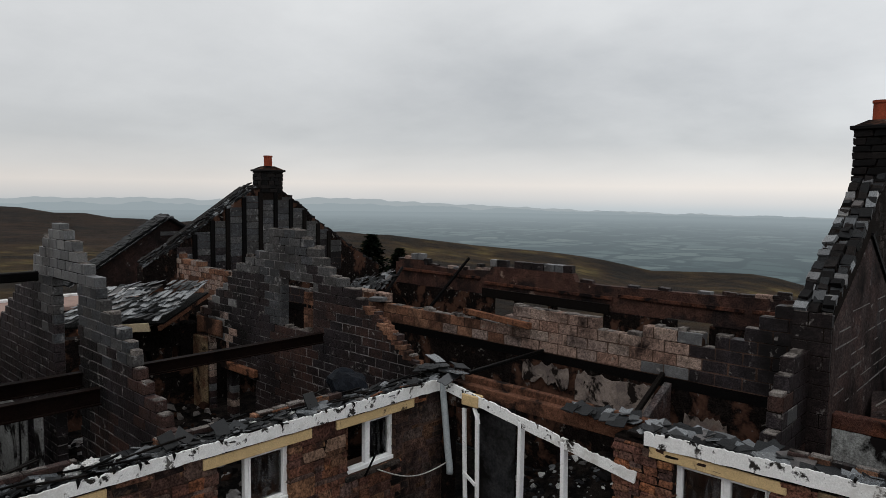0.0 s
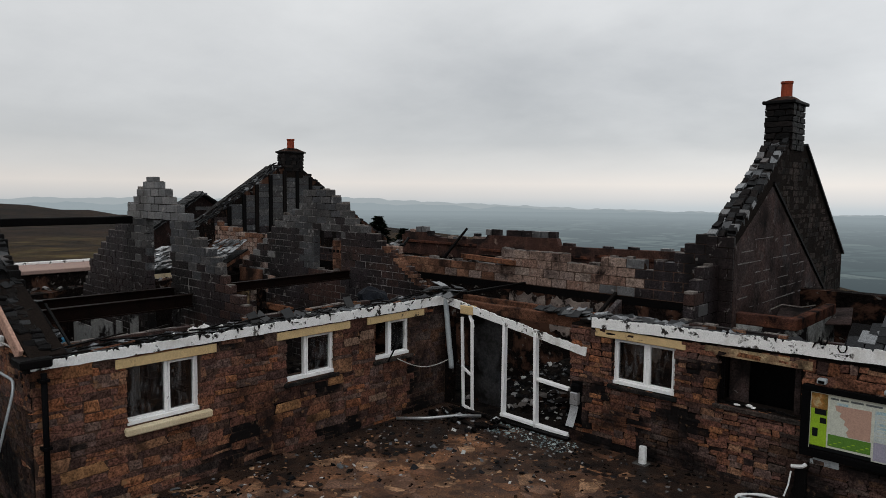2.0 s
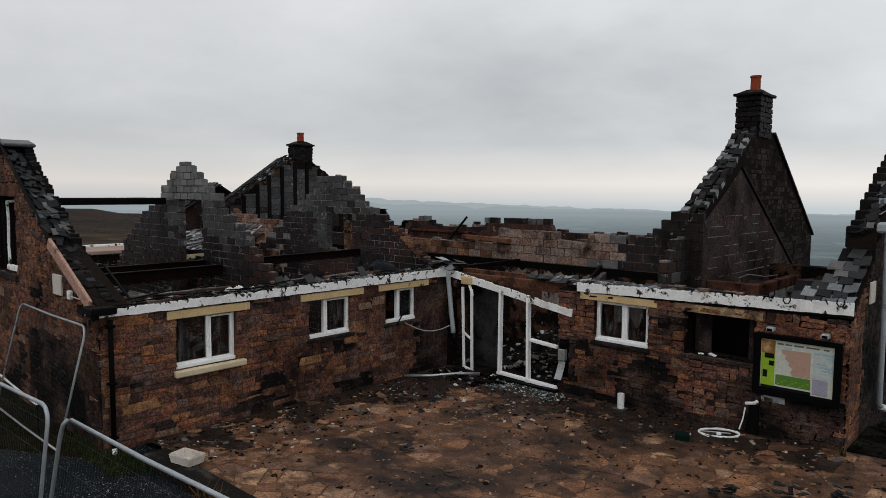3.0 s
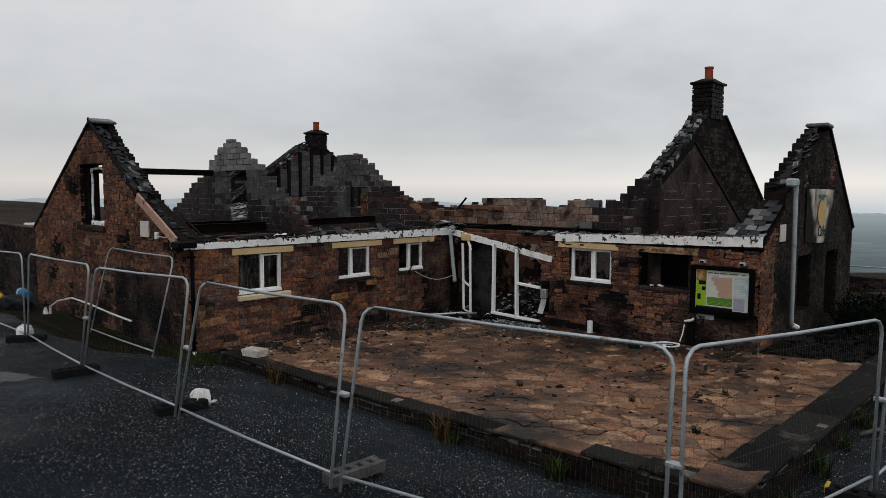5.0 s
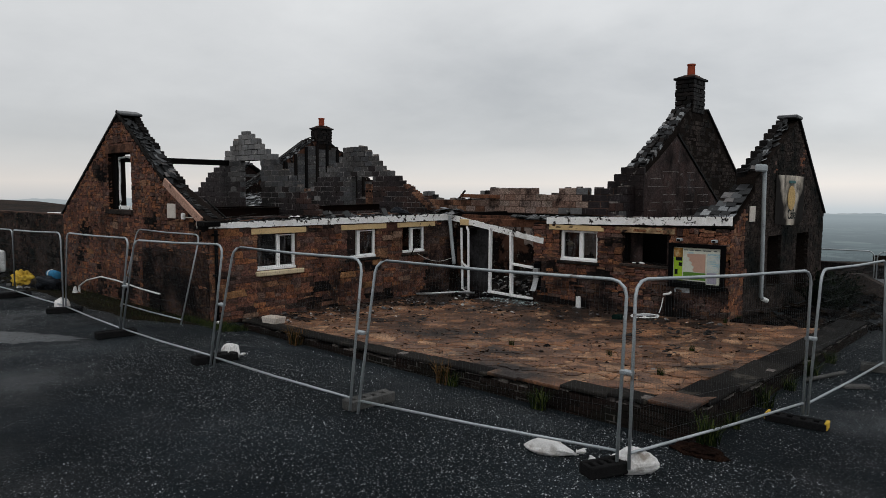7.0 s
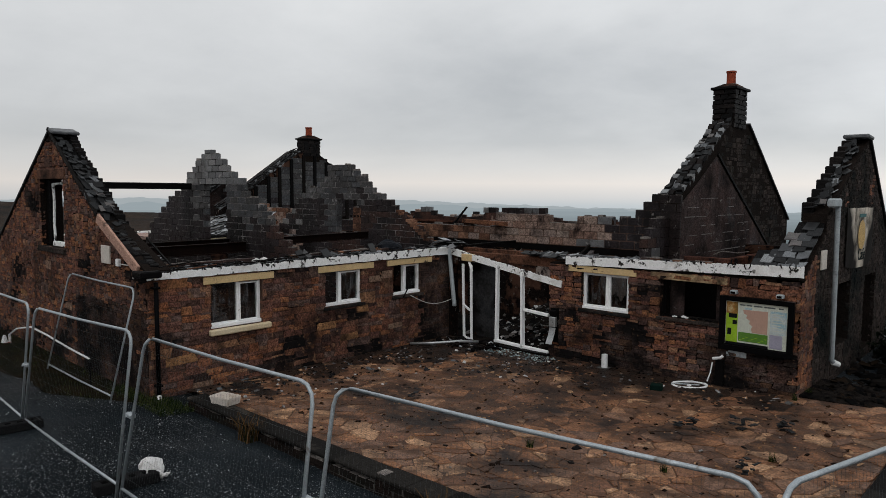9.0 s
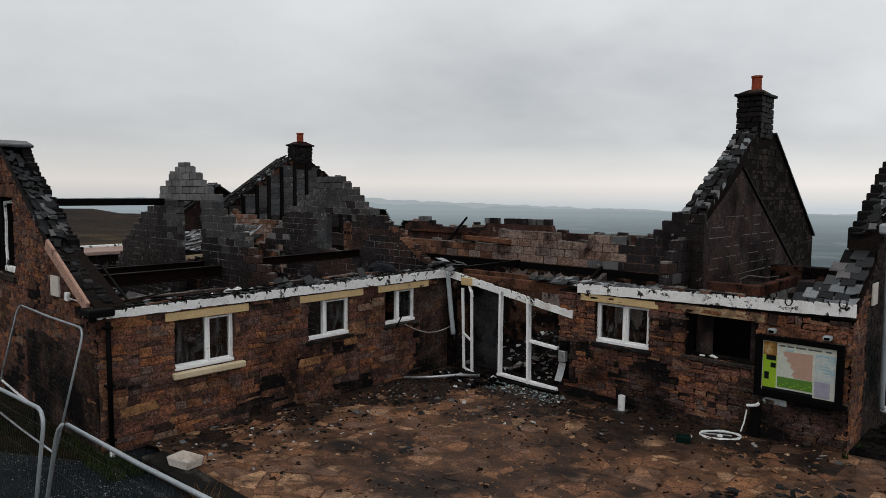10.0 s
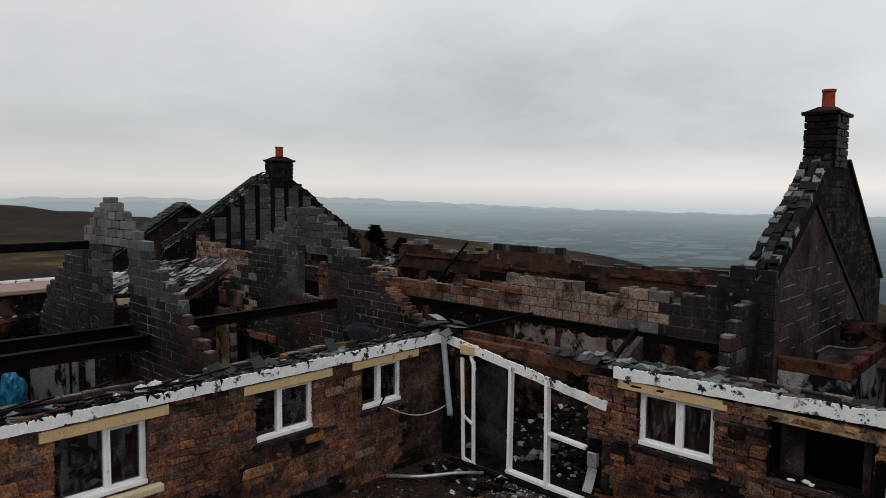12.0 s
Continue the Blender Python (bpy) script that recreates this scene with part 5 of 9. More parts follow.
for k in range(7):
    zz = 2.35 + 0.225 * k
    e = min(8.2, 4.6 + (4.7 - zz) * 1.6)
    s = 2.75 if zz < 3.6 else 3.4
    u = s + R.uniform(0, .3)
    while u < e - .5:
        ln = R.uniform(.2, .8)
        if R.random() < .75:
            part("joint", box_bm((u, 0.010, zz), (min(u + ln, e - .25), 0.016, zz + R.uniform(.01, .024)), GE), M["pale_joint"], coat)
        u += ln + R.uniform(.03, .25)
# ragged stepped stones up its front slope
rr = random.Random(23)
places = []
for k in range(38):
    u = 2.55 + k * 0.079
    ztop = profile_at(ge_top, u + 0.1)
    for j in range(3):
        w = rr.uniform(0.10, 0.22)
        places.append((GE @ T(u + 0.1 + rr.uniform(-.04, .04), -0.08 - 0.17 * j, ztop + rr.uniform(-.04, .06)) @ rot(rr.uniform(-10, 10), rr.uniform(-58, -24), rr.uniform(-12, 12)) @ Matrix.Diagonal((w, rr.uniform(.11, .18), rr.uniform(.05, .11), 1)),
                       rr.choice(["slate_dark", "stack", "stack", "slate_dark", "stack", "slate_wet", "stack", "slate_dark", "slate", "block_grey"])))
lay_pieces("block", wall, places)
# broken block stub that stands before it
block_wall("wall_block_stub", axes((4.75, 0, 0), Y, X), 0.2, 1.2, 2.56, 0.1, 3.5, top_of([(1.2, 2.3), (1.5, 2.7), (1.6, 3.0), (2.0, 3.15), (2.4, 3.2), (2.5, 3.6), (2.56, 3.65)], 8.0, 0.08),
           lambda u, z, rr: "block_grey" if rr.random() < 0.06 else ("block_red" if rr.random() < .12 else "block_dark"), "mortar_black", "ragged end of a block wall", seed=33)

block_wall("wall_gable_end", axes((4.49, 2.545, 0), X, -Y), 0.09, 0, 0.52, 0.1, 3.72, lambda u, z: True, lambda u, z, rr: "block_dark", "mortar_black", "sooty block end of the chimney gable", bl=0.42, bh=0.205, seed=57)


# ---------------------------------------------------------------- chimneys
def chimney(x0, x1, y0, y1, zb, zt, pot_h, pot_r, label):
    cx, cy = (x0 + x1) / 2, (y0 + y1) / 2
    c = thing("chimney", (cx, cy, zb), label, "chimney", "chimneys")
    inv = c.matrix_world.inverted()
    part("shaft", box_bm((x0 + .02, y0 + .02, zb - .3), (x1 - .02, y1 - .02, zt), inv), M["mortar_black"], c)
    rr = random.Random(int(x0 * 10))
    z = zb - 0.05
    places = []
    while z < zt - 0.02:
        h = rr.uniform(0.10, 0.16)
        h = min(h, zt - z)
        for o, uu, nn, ln, th in (((x0, y0, 0), X, -Y, x1 - x0, 1), ((x1, y0, 0), Y, X, y1 - y0, 1), ((x0, y1, 0), -Y, -X, y1 - y0, 1)):
            fr = axes(o, uu, nn)
            u = 0
            while u < ln - 0.02:
                l = rr.uniform(0.16, 0.36)
                if ln - u - l < 0.12:
                    l = ln - u
                places.append((fr @ T(u + l / 2, -0.02 + rr.uniform(0, .012), z + h / 2) @ Matrix.Diagonal((l - .012, 0.07, max(h - .012, .02), 1)), "stack"))
                u += l
        z += h
    lay_pieces("stone", c, places)
    bm = box_bm((x0 - .07, y0 - .07, zt - .02), (x1 + .07, y1 + .07, zt + .05), inv, 0.012)
    part("cap_slab", bm, M["stack"], c, "projecting dark cap slab")
    bm = bmesh.new()
    lo = [bm.verts.new(inv @ Vector(p)) for p in ((x0 - .02, y0 - .02, zt + .05), (x1 + .02, y0 - .02, zt + .05), (x1 + .02, y1 + .02, zt + .05), (x0 - .02, y1 + .02, zt + .05))]
    hi = [bm.verts.new(inv @ Vector((cx + sx * pot_r * 1.2, cy + sy * pot_r * 1.2, zt + .17))) for sx, sy in ((-1, -1), (1, -1), (1, 1), (-1, 1))]
    for k in range(4):
        bm.faces.new((lo[k], lo[(k + 1) % 4], hi[(k + 1) % 4], hi[k]))
    bm.faces.new(hi)
    part("flaunching", bm, M["soot"], c)
    z0 = zt + 0.13 - zb
    r = pot_r
    pot = part("chimney_pot", lathe_bm([(r * 1.05, z0), (r, z0 + pot_h * .1), (r * .96, z0 + pot_h * .86), (r * 1.1, z0 + pot_h * .88), (r * 1.1, z0 + pot_h), (r * .8, z0 + pot_h), (r * .8, z0 + pot_h * .6)], 18), M["terracotta"], c, "orange-red clay pot", smooth=False)
    return c


chimney(4.48, 5.03, 5.58, 6.48, 5.62, 6.60, 0.38, 0.118, "black stone chimney stack with one terracotta pot")
chimney(-13.45, -12.95, 4.84, 5.70, 5.40, 6.08, 0.40, 0.14, "sooty far chimney stack with one terracotta pot")


# ---------------------------------------------------------------- windows and doors
def window(name, fr, op, lintel, sill, mull, kind, label):
    """White two-light window in an opening (u0, u1, z0, z1), with painted lintel and sill."""
    u0, u1, z0, z1 = op
    w = tagged(new(name), label, "window", kind="structure")
    w.matrix_world = fr @ T((u0 + u1) / 2, 0, z0)
    inv = w.matrix_world.inverted() @ fr
    rr = random.Random(int(u0 * 100))
    part("lintel", box_bm((lintel[0], -0.16, z1), (lintel[1], 0.035, z1 + 0.135), inv, 0.008), M["lintel_sooty" if kind == "burnt" else "lintel"], w, "smoke-browned painted lintel" if kind == "burnt" else "buff painted lintel")
    if sill == "cream":
        bm = box_bm((u0 - .16, -0.14, z0 - .125), (u1 + .05, 0.10, z0 - .01), inv, 0.02)
        part("sill", bm, M["cream_sill"], w, "thick cream painted sill")
    else:
        part("sill", box_bm((u0 - .06, -0.16, z0 - .075), (u1 + .06, 0.06, z0 - .005), inv, 0.01), M["gable_stone"], w, "dark stone sill")
    if kind == "burnt":
        part("charred_frame", box_bm((u0, -.16, z0 + .05), (u0 + .05, -.09, z1), inv, .006), M["char"], w)
        part("charred_frame", box_bm((u1 - .05, -.16, z0 + .05), (u1, -.09, z1), inv, .006), M["char"], w)
        for k in range(14):
            uu = u0 + .04 + (u1 - u0 - .16) * k / 13
            part("melted_frame", lumpy_bm((rr.uniform(.07, .14), .07, rr.uniform(.02, .05)), k + 2.0, 2, .5, 2.5), M["white_paint"] if rr.random() < .18 else M["char"], w).matrix_local = inv @ T(uu, -.11 + rr.uniform(-.03, .05), z0)
        part("board", box_bm((u0 + .06, -.34, z0), (u0 + .36, -.31, z1), inv, .004), M["render"], w, "grey sooted inner board")
        part("board", box_bm((u1 - .16, -.24, z0), (u1 - .06, -.21, z1 - .05), inv, .004), M["render"], w, "grey sooted inner board")
        # black sheet added behind the opening to stand for the dark interior
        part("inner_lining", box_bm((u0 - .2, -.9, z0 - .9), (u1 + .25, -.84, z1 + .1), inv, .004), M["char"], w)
        return w
    d0, d1 = -0.15, -0.07
    f = 0.05
    um = u0 + (u1 - u0) * mull
    part("window_frame", box_bm((u0, d0, z0), (u1, d1 + .04, z0 + f * 1.25), inv, .006), M["upvc"], w)
    if kind == "full":
        part("window_frame", box_bm((u0, d0, z1 - f * .6), (u1, d1, z1), inv, .006), M["upvc"], w)
    jambs = {"full": (u0, u1 - f), "left": (u0,), "right": (u1 - f,), "glazed": (u0,)}
    # in frames of the wing wall u runs away from the corner
    for a in jambs["full" if kind == "full" else kind]:
        part("window_frame", box_bm((a, d0, z0 + f * 1.25), (a + f, d1, z1 - (f * .6 if kind == "full" else 0)), inv, .006), M["upvc"], w)
    part("mullion", box_bm((um - f * .55, d0, z0 + f * 1.25), (um + f * .55, d1, z1 - .02), inv, .006), M["upvc"], w)
    lights = {"full": ((u0 + f, um - f * .55), (um + f * .55, u1 - f)), "left": ((u0 + f, um - f * .55),), "glazed": ((u0 + f, um - f * .55),), "right": ((um + f * .55, u1 - f),)}[kind]
    for i, (a, b) in enumerate(lights):
        bm = bmesh.new()
        za, zb = z0 + f * 1.25, z1 - f * .6
        for lo, hi in (((a, za), (a + .028, zb)), ((b - .028, za), (b, zb)), ((a + .028, za), (b - .028, za + .03)), ((a + .028, zb - .03), (b - .028, zb))):
            add_box(bm, (lo[0], d0 + .01, lo[1]), (hi[0], d1 + .012, hi[1]), inv, .005)
        s = part("casement", bm, M["upvc"], w)
        g = part("pane", box_bm((a + .028, -.115, za + .03), (b - .028, -.107, zb - .03), inv), M["glass"], s, "smoke-filmed glass")
        g.visible_shadow = False
    if kind == "glazed":          # the far light has lost its casement but keeps its pane and a sliver of frame
        part("frame_remnant", box_bm((u1 - .018, d0, z0 + .06), (u1, d1, z1), inv, .004), M["upvc"], w)
        part("frame_remnant", box_bm((um + f * .55, d0, z0 + f * 1.25), (u1 - .02, d1, z0 + f * 1.25 + .03), inv, .004), M["upvc"], w)
        g = part("pane", box_bm((um + f * .55, -.115, z0 + .1), (u1 - .02, -.107, z1 - .01), inv), M["glass"], w, "smoke-filmed glass")
        g.visible_shadow = False
        part("fallen_rail", box_bm((um - .1, -.9, z0 + .02), (u1 + .3, -.82, z0 + .09), inv @ rot(0, 3, 0), .006), M["upvc"], w, "white rail fallen inside")
    return w


window("window_1", W_L, WIN_A, (5.27, 6.80), "cream", 0.45, "glazed", "white two-light window, glass dark with smoke, cream sill")
window("window_2", W_L, WIN_B, (2.60, 4.17), "stone", 0.58, "left", "white window with one light burnt out")
window("window_3", W_L, WIN_C, (0.66, 2.18), "stone", 0.55, "left", "white window with one light burnt out and a hanging cable")
window("window_4", W_R, WIN_D, (3.62, 5.25), "stone", 0.54, "full", "white two-light window with smoky glass")
window("window_5", W_R, WIN_E, (5.56, 7.11), "stone", 0.5, "burnt", "burnt-out window opening with charred frame")

# upper window of the wing gable
w = tagged(new("window_6"), "empty gable window with remains of a charred white frame", "window", kind="structure")
w.matrix_world = G_L @ T(-4.58, 0, 2.58)
inv = w.matrix_world.inverted() @ G_L
part("lintel", box_bm((-5.42, -.2, 4.06), (-3.72, .03, 4.28), inv, .01), M["brick_orange"], w, "rusty orange stone lintel")
part("sill", box_bm((-5.45, -.2, 2.46), (-3.80, .07, 2.575), inv, .01), M["gable_stone"], w, "dark stone sill")
part("window_frame", box_bm((-5.02, -.22, 2.58), (-3.92, -.12, 2.68), inv, .008), M["white_paint"], w)
part("window_frame", tube_bm([inv @ Vector(p) for p in ((-4.98, -.17, 2.66), (-5.03, -.17, 3.1), (-4.97, -.17, 3.6), (-5.02, -.17, 3.95))], .028, 5), M["white_paint"], w)
part("window_frame", tube_bm([inv @ Vector(p) for p in ((-5.02, -.17, 3.95), (-4.5, -.17, 3.97), (-4.0, -.17, 3.88))], .03, 5), M["white_paint"], w)
part("board", box_bm((-5.30, -.22, 2.6), (-5.06, -.12, 4.05), inv, .01), M["char"], w)

# glazed entrance across the inner corner
d = tagged(new("door_1"), "white glazed entrance screen, glass gone, standing in a burnt opening", "door", kind="structure")
d.matrix_world = T(1.8, 0, 0.1)
inv = d.matrix_world.inverted()


def post(name, p, q, wdt, dep=0.06, mat="upvc"):
    p, q = Vector(p), Vector(q)
    ln = (q - p).length
    m = inv @ Matrix.Translation(p) @ (q - p).to_track_quat("Z", "Y").to_matrix().to_4x4()
    return part(name, box_bm((-wdt / 2, -dep / 2, 0), (wdt / 2, dep / 2, ln), m, .006), M[mat], d)


post("door_post", (0.56, -.02, .08), (0.50, -.02, 2.02), .05)
post("door_post", (0.80, -.02, .12), (0.77, -.02, 2.0), .05)
post("door_rail", (0.55, -.02, .16), (0.84, -.02, .10), .05)
post("torn_seal", (0.52, -.05, 1.00), (0.78, -.05, .86), .025)
post("door_post", (1.61, -.02, .18), (1.62, -.02, 2.08), .11)
post("door_post", (2.39, -.02, .15), (2.36, -.02, 1.97), .12)
post("door_rail", (1.56, -.02, .22), (3.13, -.02, .17), .12)
post("door_rail", (2.42, -.02, 1.08), (3.12, -.02, 1.03), .10)
post("doorstep", (0.3, -.12, .1), (3.2, -.14, .14), .14, .05, "char")
part("glass_sheet", box_bm((0.30, .55, .1), (1.07, .58, 2.0), inv), M["entry_panel"], d, "grey sooted inner panel")
part("lintel_block", box_bm((0.50, -.10, 2.10), (0.83, .06, 2.28), inv, .015), M["lintel"], d, "buff lintel end")
part("torn_trim", tube_bm([inv @ Vector(p) for p in ((.72, -.04, 2.08), (.80, -.06, 1.95), (.82, -.05, 1.85))], .035, 5), M["upvc"], d)
# brown timbers and brick over the entrance
ent = tagged(part("timber_beam", box_bm((0.0, .26, 2.10), (3.55, .42, 2.31), None, .012), M["scorched_wood"]), "scorched brown timber beam over the entrance", "beam")
tagged(part("timber_beam", box_bm((0.1, .44, 2.28), (5.0, .56, 2.40), None, .012), M["scorched_wood"]), "orange scorched wall plate above the entrance", "timber")
slab("wall_entrance_side", axes((-0.45, 0.0, 0), X, -Y), 0.3, [(0, 2.24), (0.95, 2.24)], -0.05, [(0.5, 0.95, 0.0, 2.0)], M["soot"])
tagged(part("roof_timber", box_bm((0, -.05, 0), (1.9, .05, .12), T(-1.9, 2.70, 2.90) @ rot(0, 1, -8), .01), M["scorched_wood"]), "scorched loose rafter lying over the wall", "timber")
tagged(part("roof_timber", box_bm((0, -.04, 0), (2.35, .025, .06), T(0.16, .45, 2.405) @ rot(0, 0, 92), .01), M["char"]), "charred rafter fallen across the front range", "timber")


# ---------------------------------------------------------------- fascias
def ragged_board(name, fr, u0, u1, z0, z1, z0e, z1e, thick, mat, label, seed, bite=0.026):
    bm = bmesh.new()
    n = int((u1 - u0) / 0.022)
    rows = [[], [], [], []]
    for i in range(n + 1):
        k = i / n
        u = u0 + (u1 - u0) * k
        t = z1 + (z1e - z1) * k
        b = z0 + (z0e - z0) * k
        nz = noise.noise(Vector((u * 3.1, seed, 0)))
        nz2 = noise.noise(Vector((u * 11, seed, 4)))
        nz3 = noise.noise(Vector((u * 31, seed, 6)))
        cut = bite * max(0, nz) + bite * 0.5 * nz2 + bite * 0.5 * nz3 + (0.035 if nz3 > 0.5 else 0)
        lo = 0.012 * noise.noise(Vector((u * 5, seed, 8)))
        y = 0.006 * noise.noise(Vector((u * 6, seed, 2)))
        for row, (yy, zz) in zip(rows, ((y, b + lo), (y, t - cut), (y - thick, t - cut), (y - thick, b + lo))):
            row.append(bm.verts.new(fr @ Vector((u, yy, zz))))
    for i in range(n):
        for j in range(4):
            bm.faces.new((rows[j][i], rows[j][i + 1], rows[(j + 1) % 4][i + 1], rows[(j + 1) % 4][i]))
    bm.faces.new([r[0] for r in rows]), bm.faces.new([r[-1] for r in reversed(rows)])
    return tagged(part(name, bm, mat), label, "fascia", kind="structure")


def drips(board, fr, u0, u1, top, count, seed):
    """Black melted gutter run down over the white boards."""
    rq = random.Random(seed)
    for _ in range(count):
        u, d_ = rq.uniform(u0, u1), rq.uniform(.02, .08)
        z = top(u) + .01
        lean = rq.uniform(-.03, .03)
        part("melted_drip", tube_bm([fr @ Vector(p) for p in ((u - lean, -.04, z), (u, .012, z - .005), (u + lean * .5, .018, z - d_ * .6), (u + lean, .016, z - d_))], [.018, rq.uniform(.012, .022), .010, .004], 6), M["char"], board)


board = ragged_board("trim", W_L @ T(0, .06, 0), -0.02, 7.86, 2.235, 2.43, 2.255, 2.38, .025, M["white_paint"], "white fascia board, paint blistered and charred along its top", 1.3)
drips(board, W_L @ T(0, .06, 0), .1, 7.7, lambda u: 2.42 - .05 * u / 7.86, 13, 3)
board = ragged_board("trim", W_R @ T(0, .06, 0), 3.56, 8.42, 2.24, 2.42, 2.36, 2.56, .025, M["white_paint"], "white fascia board, blistered and charred along its top", 4.7)
drips(board, W_R @ T(0, .06, 0), 3.8, 8.3, lambda u: 2.42 + .14 * (u - 3.56) / 4.86, 6, 5)
m = W_R @ T(0.05, .07, 2.27) @ rot(0, 8.6, 0)
ragged_board("trim", m, 0.0, 3.45, -0.02, 0.15, -0.05, 0.10, .03, M["white_paint"], "sagging white fascia hanging across the entrance", 8.2, 0.028)
# soffits and charred wall plates behind the fascias
tagged(part("trim", box_bm((-0.40, -7.8, 2.262), (0.03, -0.02, 2.32), None, .01), M["char"]), "charred eaves boards", "eaves", kind="structure")
tagged(part("trim", box_bm((3.3, -0.03, 2.305), (8.34, 0.40, 2.36), None, .01), M["char"]), "charred eaves boards", "eaves", kind="structure")
# brick course laid bare behind the eaves
for name, fr, ln in (("wall_eaves_wing", axes((-0.30, -0.1, 0), -Y, X), 7.4), ("wall_eaves_range", axes((3.4, 0.36, 0), X, -Y), 4.6)):
    block_wall(name, fr, 0.11, 0, ln, 2.322, 2.45, lambda u, z: noise.noise(Vector((u * 0.9, 3.3, 1))) > 0.12, lambda u, z, rr: "brick_orange" if rr.random() < 0.25 else "block_red",
               "mortar", "single course of orange brick along the eaves", bl=0.23, bh=0.08, kind="brick", seed=41)


# ---------------------------------------------------------------- slates
def heap(name, label, places):
    c = places[0][0].translation
    t = thing(name, c, label, "slates", "slate heaps")
    slates_on(t, places)
    return t


rr = random.Random(51)
places = []
for i in range(300):
    y = -7.7 + 7.6 * rr.random()
    x = -0.40 + 0.38 * rr.random()
    clump = noise.noise(Vector((y * 0.8, 1.0, 0)))
    if clump < -0.2 and rr.random() < 0.6:
        continue
    places.append((T(x, y, 2.35 + 0.07 * rr.random() + 0.10 * max(clump, 0)) @ rot(rr.uniform(-16, 16), rr.uniform(-6, 20), rr.choice((0, 180)) + rr.gauss(0, 22)), rr.uniform(.05, .17), rr.uniform(.16, .36), rr.uniform(.008, .014),
                   rr.choice(["slate", "slate", "slate_dark", "slate_dark", "slate_dark", "slate_wet", "slate_wet"])))
laths = heap("slate_heap", "broken slates and charred laths along the wing eaves", places)
inv = laths.matrix_world.inverted()
for i in range(70):
    part("lath", box_bm((-.014, 0, -.01), (.014, rr.uniform(.25, .9), .012), inv @ T(rr.uniform(-.40, .03), rr.uniform(-7.7, -.7), 2.37 + .09 * rr.random()) @ rot(rr.uniform(-9, 9), 0, rr.gauss(0, 14)), .003), M["char"] if rr.random() < .85 else M["scorched_wood"], laths)
places = []
for i in range(150):
    x = 2.3 + 5.4 * rr.random()
    y = 0.10 + 0.42 * rr.random()
    places.append((T(x, y, 2.37 + 0.06 * rr.random()) @ rot(rr.uniform(-4, 24), rr.uniform(-14, 14), rr.gauss(0, 28)), rr.uniform(.12, .30), rr.uniform(.14, .30), rr.uniform(.008, .014),
                   rr.choice(["slate", "slate_dark", "slate_dark", "slate_dark", "slate_wet"])))
heap("slate_heap", "slipped slates lying along the eaves of the front range", places)
places = []
for i in range(20):
    places.append((T(-0.25 + rr.uniform(-.35, .5), 0.1 + rr.uniform(-.25, .35), 2.42 + 0.16 * rr.random()) @ rot(rr.uniform(-16, 16), rr.uniform(-16, 16), rr.uniform(0, 360)), rr.uniform(.16, .3), rr.uniform(.2, .38), .012, rr.choice(["slate", "slate_wet", "slate_dark", "slate_dark"])))
heap("slate_heap", "flat slates piled on the inner corner of the eaves", places)
# sagging slated roof beyond the wing
slope = T(-9.3, -0.7, 2.72) @ rot(0, -6, 28) @ rot(14, 0, 0)
places = []
for r_ in range(9):
    for c_ in range(16):
        if rr.random() < (0.05 if c_ < 10 else 0.16):
            continue
        places.append((slope @ T(-1.9 + c_ * 0.20 + (0.1 if r_ % 2 else 0), -1.1 + r_ * 0.22, 0.02 * r_ - 0.10 * ((c_ - 8) / 8) ** 2 + rr.uniform(-.015, .03)) @ rot(rr.uniform(-12, 4), rr.uniform(-9, 9), rr.gauss(4, 9)), rr.uniform(.13, .20), rr.uniform(.34, .5), .010, rr.choice(["slate_wet", "slate_wet", "slate", "slate_wet", "slate_dark"])))
roof = heap("slate_roof", "sagging remnant of a wet slate roof, slates slipping", places)
sark = part("sarking", box_bm((-2.0, -1.15, -.24), (1.2, .75, -.20), roof.matrix_world.inverted() @ slope, .01), M["char"], roof)
for k in range(5):
    part("rafter", box_bm((-1.9 + k * .75, -1.25, -.34), (-1.82 + k * .75, .8, -.24), roof.matrix_world.inverted() @ slope, .005), M["scorched_wood"], sark)
part("fascia", box_bm((-0.9, -1.28, -.34), (0.9, -1.24, -.14), roof.matrix_world.inverted() @ slope, .005), M["cream_sill"], roof, "cream fascia strip")
part("post", box_bm((-1.0, 0.5, -2.6), (-.9, 0.6, -.2), roof.matrix_world.inverted() @ slope, .005), M["char"], roof)
# slated foot of the east wing roof
slope = T(8.05, 0.12, 2.50) @ rot(31, 0, 0)
places = []
for r_, n_ in enumerate((4, 3, 3, 2, 2, 2, 1, 1)):
    for c_ in range(n_):
        if c_ > 1 and c_ == n_ - 1 and rr.random() < .3:
            continue
        places.append((slope @ T(0.22 - c_ * 0.225 - (0.11 if r_ % 2 else 0), 0.04 + r_ * 0.185, 0.045 + rr.uniform(-.004, .006)) @ rot(-2.5, rr.uniform(-2, 2), rr.uniform(-3, 3)), .218, .28, .010, rr.choice(["slate", "slate", "slate_wet", "slate_dark"])))
roof = heap("slate_roof", "grey slates still lying at the foot of the east wing roof", places)
part("sarking", box_bm((-.60, -.10, -.02), (-.16, .5, .025), roof.matrix_world.inverted() @ slope, .005), M["char"], roof)
part("sarking", box_bm((-.15, -.05, -.02), (.30, 1.5, .025), roof.matrix_world.inverted() @ slope, .005), M["char"], roof)

# roof remnant on the right slope of the wing gable
gs = T(-4.58, -7.62, 5.12) @ rot(0, 34.8, 0)
t = thing("slate_remnant", (-2.5, -7.5, 3.8), "charred strip of slate roof clinging to the gable", "roof remnant")
